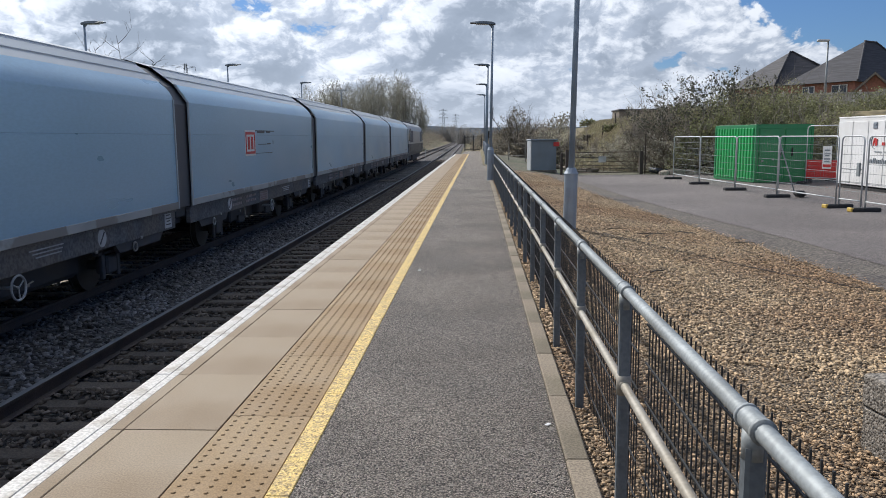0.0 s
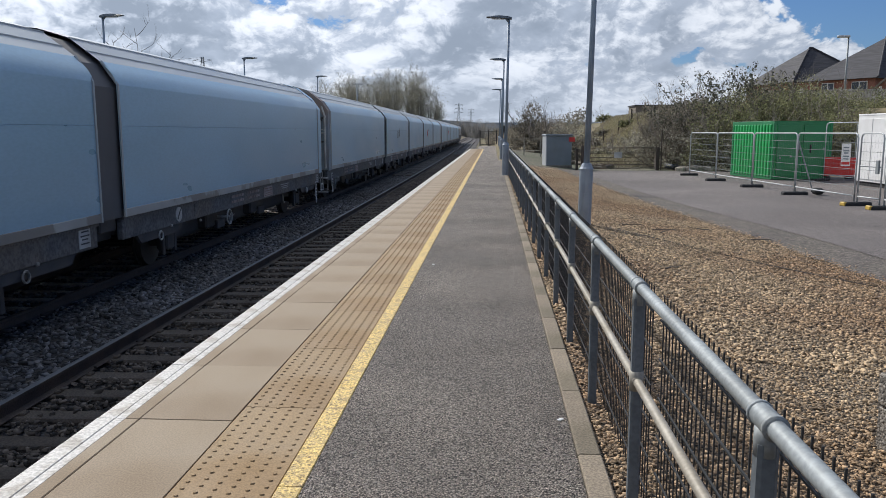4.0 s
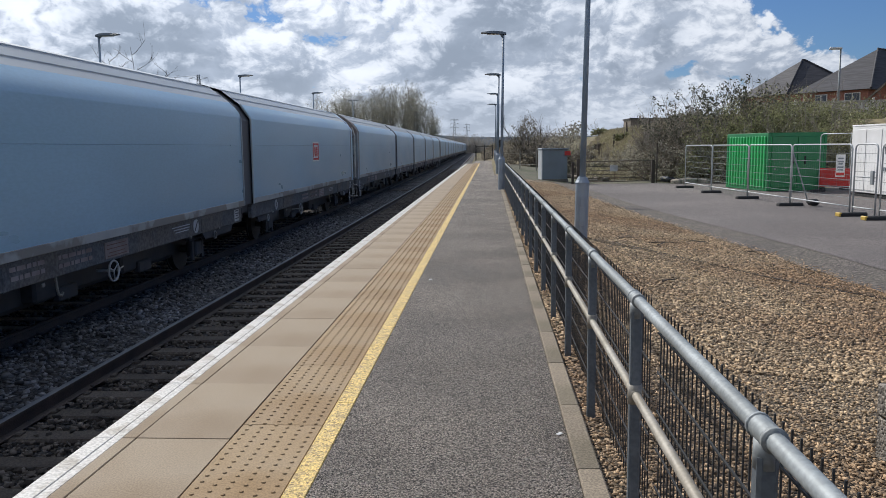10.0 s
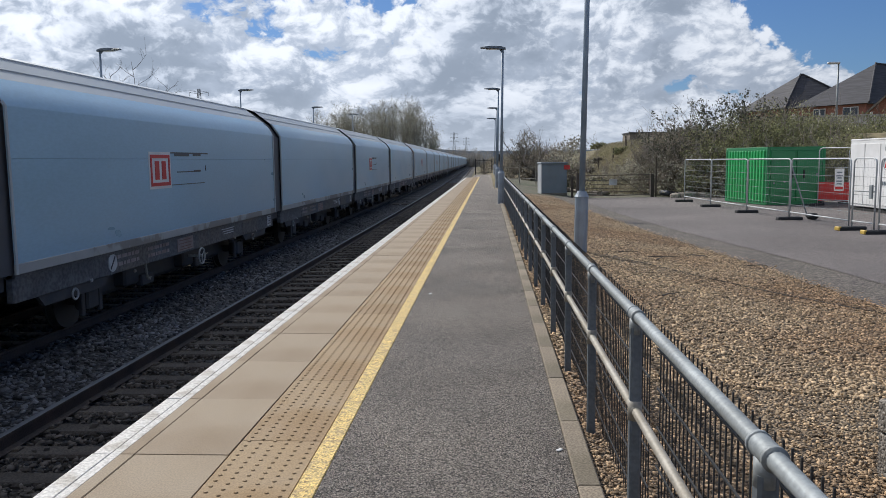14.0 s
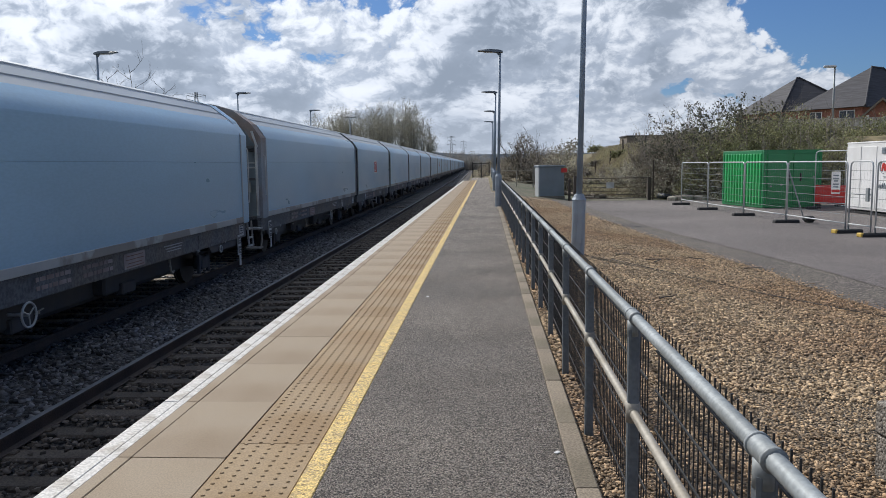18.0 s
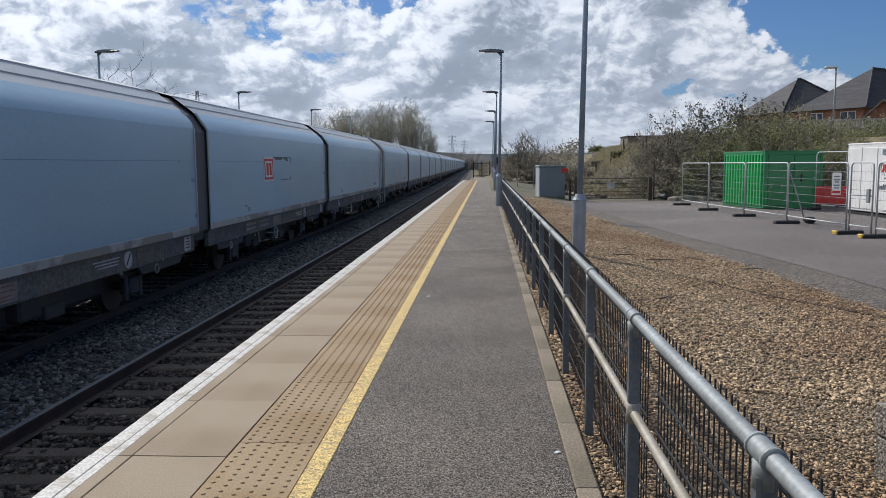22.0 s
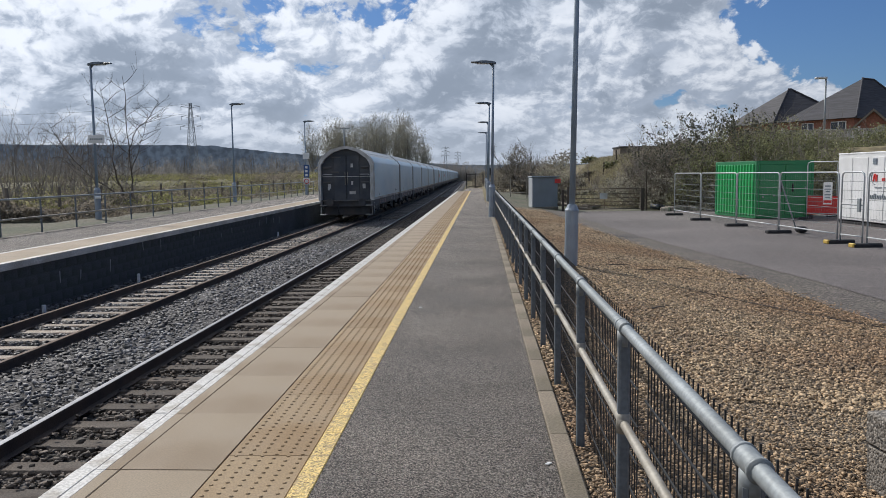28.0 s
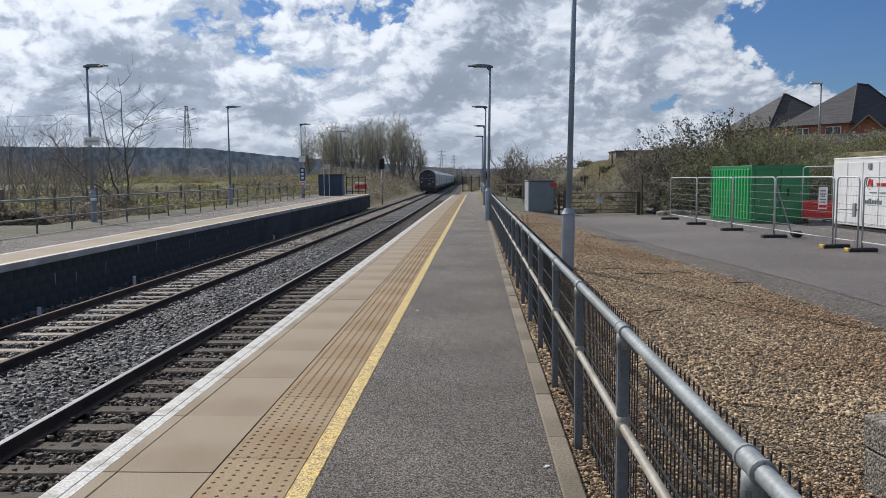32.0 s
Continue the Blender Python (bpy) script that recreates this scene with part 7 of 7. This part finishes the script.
    limb([(0.0, 0.2), (-1.15, 0.95), (-1.95, 1.55), (-3.05, 2.55), (-4.4, 4.5)], 0.055, 16, 1.6)
    limb([(-0.33, 3.0), (0.28, 4.1), (0.85, 4.65), (1.4, 5.4)], 0.026, 9, 1.1)
    limb([(-0.2, 2.0), (0.3, 2.9), (0.55, 3.8), (0.8, 4.9)], 0.022, 9, 1.2)
    part("trunk", tr, MAT["bark"], t, fix=False)
    part("limb_tangle", br, MAT["bark"], t, fix=False)
    # tall bare trees along the line
    spots = [(-35.6 + 1.33 * i + 0.5 * math.sin(i * 2.1), 166 + (i * 37 % 5) * 4.5, float(np.interp(i, (0, 3, 5, 7, 9, 12, 14, 16, 17), (12.3, 14.2, 13.4, 14.6, 13.2, 15.9, 15.2, 12.6, 9.4))) + 0.5 * math.sin(i * 1.9)) for i in range(18)]
    for i, (x, y, h) in enumerate(spots):
        field_tree((x, y, gz(x, y) - 0.3), h - gz(x, y), 400 + i, 0.9 + 0.25 * math.sin(i * 3.3), MAT["twig"], "tall bare willow with pale grey twigs")



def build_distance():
    # wooded ridge, with aerial haze coloured in as blue-grey
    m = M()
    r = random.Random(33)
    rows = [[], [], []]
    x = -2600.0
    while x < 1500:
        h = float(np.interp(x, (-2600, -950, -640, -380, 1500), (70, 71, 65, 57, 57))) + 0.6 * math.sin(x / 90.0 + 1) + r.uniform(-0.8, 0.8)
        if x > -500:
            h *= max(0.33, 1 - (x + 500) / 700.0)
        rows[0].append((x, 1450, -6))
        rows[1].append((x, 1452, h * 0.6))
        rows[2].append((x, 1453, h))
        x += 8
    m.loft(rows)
    tagged(part("distant_ridge", m, MAT["hill"]), "distant wooded ridge with its haze coloured in as blue-grey", "hill", kind="structure")
    # bare woodland belts in the middle distance
    g = np.random.RandomState(9)
    for k, (x0, x1, y, hh, n) in enumerate(((-330, -60, 260, 9.8, 560), (-200, -44, 185, 5.4, 260), (14, 160, 300, 8, 160), (-260, -120, 230, 9.0, 200), (-36, -4, 420, 9.5, 90), (-9, 10, 330, 6.5, 45))):
        wm = M()
        rr2 = random.Random(70 + k)
        for i in range(n):
            xx, yy2 = rr2.uniform(x0, x1), y + rr2.uniform(-22, 22)
            h = hh * rr2.uniform(0.6, 1.1)
            for j in range(9):
                a = rr2.uniform(0, 6.28)
                top = (xx + math.cos(a) * h * 0.28 * rr2.random(), yy2, -1 + h * rr2.uniform(0.55, 1.0))
                wm.tube([(xx + rr2.uniform(-1, 1), yy2, -1), top], 0.13 * rr2.uniform(0.5, 1.2), 3, False, 0.04)
        ob = part("bare_woodland", wm, MAT["wood"], fix=False)
        tagged(ob, "belt of bare grey-brown woodland across the field", "woodland", kind="stuff")

        def crowns(q, c, x0=x0, x1=x1, y=y, hh=hh, n=n):
            tx, ty2, th = q.uniform(x0, x1, n), y + q.uniform(-22, 22, n), hh * q.uniform(0.62, 1.05, n)
            pick = q.randint(0, n, c)
            u = q.uniform(0.02, 1, c)
            wide = 0.22 * th[pick] * np.sqrt(np.maximum(0.05, 1 - (2 * u - 0.75) ** 2 / 1.7))
            ang = q.uniform(0, 6.283, c)
            return np.stack([tx[pick] + wide * np.cos(ang), ty2[pick] + wide * np.sin(ang), -1 + th[pick] * u], 1)
        leaf_cloud("twig_haze", n * 230, crowns, 0.25, MAT["woodhaze"], 90 + k, ob, "", 0.9, 0.16)
    # pylons
    for x, y, h in ((-164, 440, 46), (-50, 1150, 45), (-42, 1500, 48)):
        p = thing("pylon", "grey lattice electricity pylon", "pylon", (x, y, -2), "pylons")
        b = M()
        hw = lambda z: 3.0 * (1 - z / h) ** 1.15 + 0.55
        lv = [0, h * .12, h * .24, h * .36, h * .47, h * .57, h * .66, h * .74, h * .82, h * .9, h]
        th = 0.14 if y < 600 else 0.24
        for a, c in zip(lv[:-1], lv[1:]):
            for i in range(4):
                sx, sy = ((1, 1), (-1, 1), (-1, -1), (1, -1))[i]
                tx, ty_ = ((1, 1), (-1, 1), (-1, -1), (1, -1))[(i + 1) % 4]
                b.tube([(sx * hw(a), sy * hw(a), a), (sx * hw(c), sy * hw(c), c)], th, 4, False)
                b.tube([(sx * hw(a), sy * hw(a), a), (tx * hw(c), ty_ * hw(c), c)], th * 0.6, 3, False)
                b.tube([(tx * hw(a), ty_ * hw(a), a), (sx * hw(c), sy * hw(c), c)], th * 0.6, 3, False)
        part("lattice_tower", b, MAT["pylon"], p, fix=False)
        for z, w in ((h * 0.70, 6.3), (h * 0.82, 5.5), (h * 0.94, 5.5)):
            for s in (-1, 1):
                am = M().tube([(s * hw(z), 0, z), (s * w, 0, z + 0.8)], th, 4, False).tube([(s * hw(z), 0, z + 1.6), (s * w, 0, z + 0.8)], th * 0.8, 4, False)
                am.tube([(s * w, 0, z + 0.8), (s * w, 0, z - 1.4)], th * 0.8, 4)
                part("crossarm", am, MAT["pylon"], p, fix=False)
    ln = thing("power_line", "thin power lines strung from the pylon", "power line", (0, 0, 0))
    for z in (32.5, 38, 43.5):
        pts = []
        for i in range(17):
            u = i / 16
            pts.append((-420 + 256 * u, 440 - 20 * (1 - u), z - 7 * 4 * u * (1 - u) * 0.8))
        part("wire", M().tube(pts, 0.07, 3, False), MAT["pylon"], ln, fix=False)


def build_line_scrub():
    """Low rough growth on both sides of the line beyond the platforms."""
    def bank(g, n, side):
        y = (118 if side < 0 else 104) + 300 * g.uniform(0, 1, n) ** 1.4
        off = g.uniform(0, 1, n) ** 0.8 * 14
        bx = np.array([bend(q) for q in y])
        x = bx + (-10.6 - off if side < 0 else -0.2 + off)
        h = (1.1 + 0.8 * np.sin(x * 0.9 + y * 0.23) * np.cos(y * 0.31) + 0.04 * off * 3) * (0.5 + y / 400)
        gr = np.array([gz(p, q) for p, q in zip(x, y)])
        return np.stack([x, y, gr + np.maximum(0.2, h) * g.uniform(0.05, 1, n)], 1)
    tagged(leaf_cloud("lineside_scrub", 26000, lambda g, n: bank(g, n, 1), 0.17, MAT["leafd"], 501), "rough grey-brown scrub beside the far line", "scrub", kind="stuff")
    def foot(g, n):
        y = 74 + 56 * g.uniform(0, 1, n)
        x = np.array([bend(q) for q in y]) - 10.4 - 13 * g.uniform(0, 1, n)
        gr = np.array([gz(p, q) for p, q in zip(x, y)])
        return np.stack([x, y, gr + (0.35 + 0.3 * np.sin(x * 1.7) * np.cos(y * 0.6)) * g.uniform(0, 1.6, n)], 1)
    tagged(leaf_cloud("lineside_grass", 16000, foot, 0.13, MAT["leafb"], 503, None, "", 0.6, 0.3), "rough grass and brambles at the trees' foot", "grass", kind="stuff")
    tagged(leaf_cloud("lineside_scrub", 22000, lambda g, n: bank(g, n, -1), 0.17, MAT["leafd"], 502), "rough grey-brown scrub under the lineside trees", "scrub", kind="stuff")


def build_ground_marks():
    """A dark line for the lamp column's shadow and a few sticks lying on the gravel, and litter on the tarmac."""
    # dark tube drawn along the cast shadow of the nearest lamp column
    pts = [(2.02, 13.4), (2.51, 12.7), (3.07, 12.0), (3.8, 10.88), (4.39, 10.12), (4.91, 9.5)]
    tagged(part("cable", M().tube([(x, y, gz(x, y) + 0.026 + 0.006 * math.sin(i * 2.2)) for i, (x, y) in enumerate(pts)], 0.0065, 6), MAT["bark"], smooth=True), "thin dark line laid along the lamp column's shadow on the gravel", "cable")
    r = random.Random(17)
    for x, y, l, a in ((2.5, 14.1, 0.4, 0.0), (3.1, 13.9, 0.5, 0.1), (4.7, 13.76, 0.35, 0.0), (3.0, 13.6, 0.35, 1.0), (2.2, 9.4, 0.3, 0.7), (3.9, 14.8, 0.45, 2.2)):
        q = [(l * (u - 0.5) * math.cos(a), l * (u - 0.5) * math.sin(a), 0.045 + 0.012 * r.random()) for u in (0, 0.4, 0.7, 1)]
        tagged(part("stick", M().tube(q, 0.012, 5, True, 0.005), MAT["bark"], at=(x, y, gz(x, y))), "small dark stick on the gravel", "stick", "sticks on the gravel")
    for x, y in ((-0.373, 13.27), (-0.659, 8.89), (0.391, 4.02), (-0.1, 17.5)):
        tagged(part("litter", M().box((0, 0, 0.004), (0.035, 0.022, 0.006), 0.002), MAT["white"], at=pose(x, y, 0.001, 0, 0, r.uniform(0, 90))), "tiny white scrap on the platform tarmac", "litter", "scraps on the platform")


build_container()
build_white_unit()
build_heras()
build_gate()
build_cabinet()
build_block()
build_houses()
build_platform_end()
build_right_scrub()
build_left()
build_distance()
build_line_scrub()
build_ground_marks()
build_train()
scatter_stones("ballast_stones", 66000, ballast_place, 0.019, 0.045, MAT["stone"], "loose grey ballast stones between the tracks", "ballast", 1)
scatter_stones("ballast_stones", 58000, lambda g, n: ballast_place(g, n, True), 0.016, 0.036, MAT["stoneb"], "browned ballast stones in the near track", "ballast", 3)
scatter_stones("gravel_stones", 60000, lambda g, n: gravel_place(g, n, True), 0.009, 0.020, MAT["pebble"], "coarser golden pebbles across the gravel bed", "gravel", 4)
scatter_stones("gravel_stones", 150000, gravel_place, 0.0052, 0.0128, MAT["pebble"], "loose golden pebbles beside the fence", "gravel", 2)
edging_pieces()
build_track(T1, MAT["sleeper"], "near railway track with brownish concrete sleepers", MAT["railtop"])
build_track(T2, MAT["sleeper2"], "far railway track with pale concrete sleepers", MAT["railrust"])
motions()
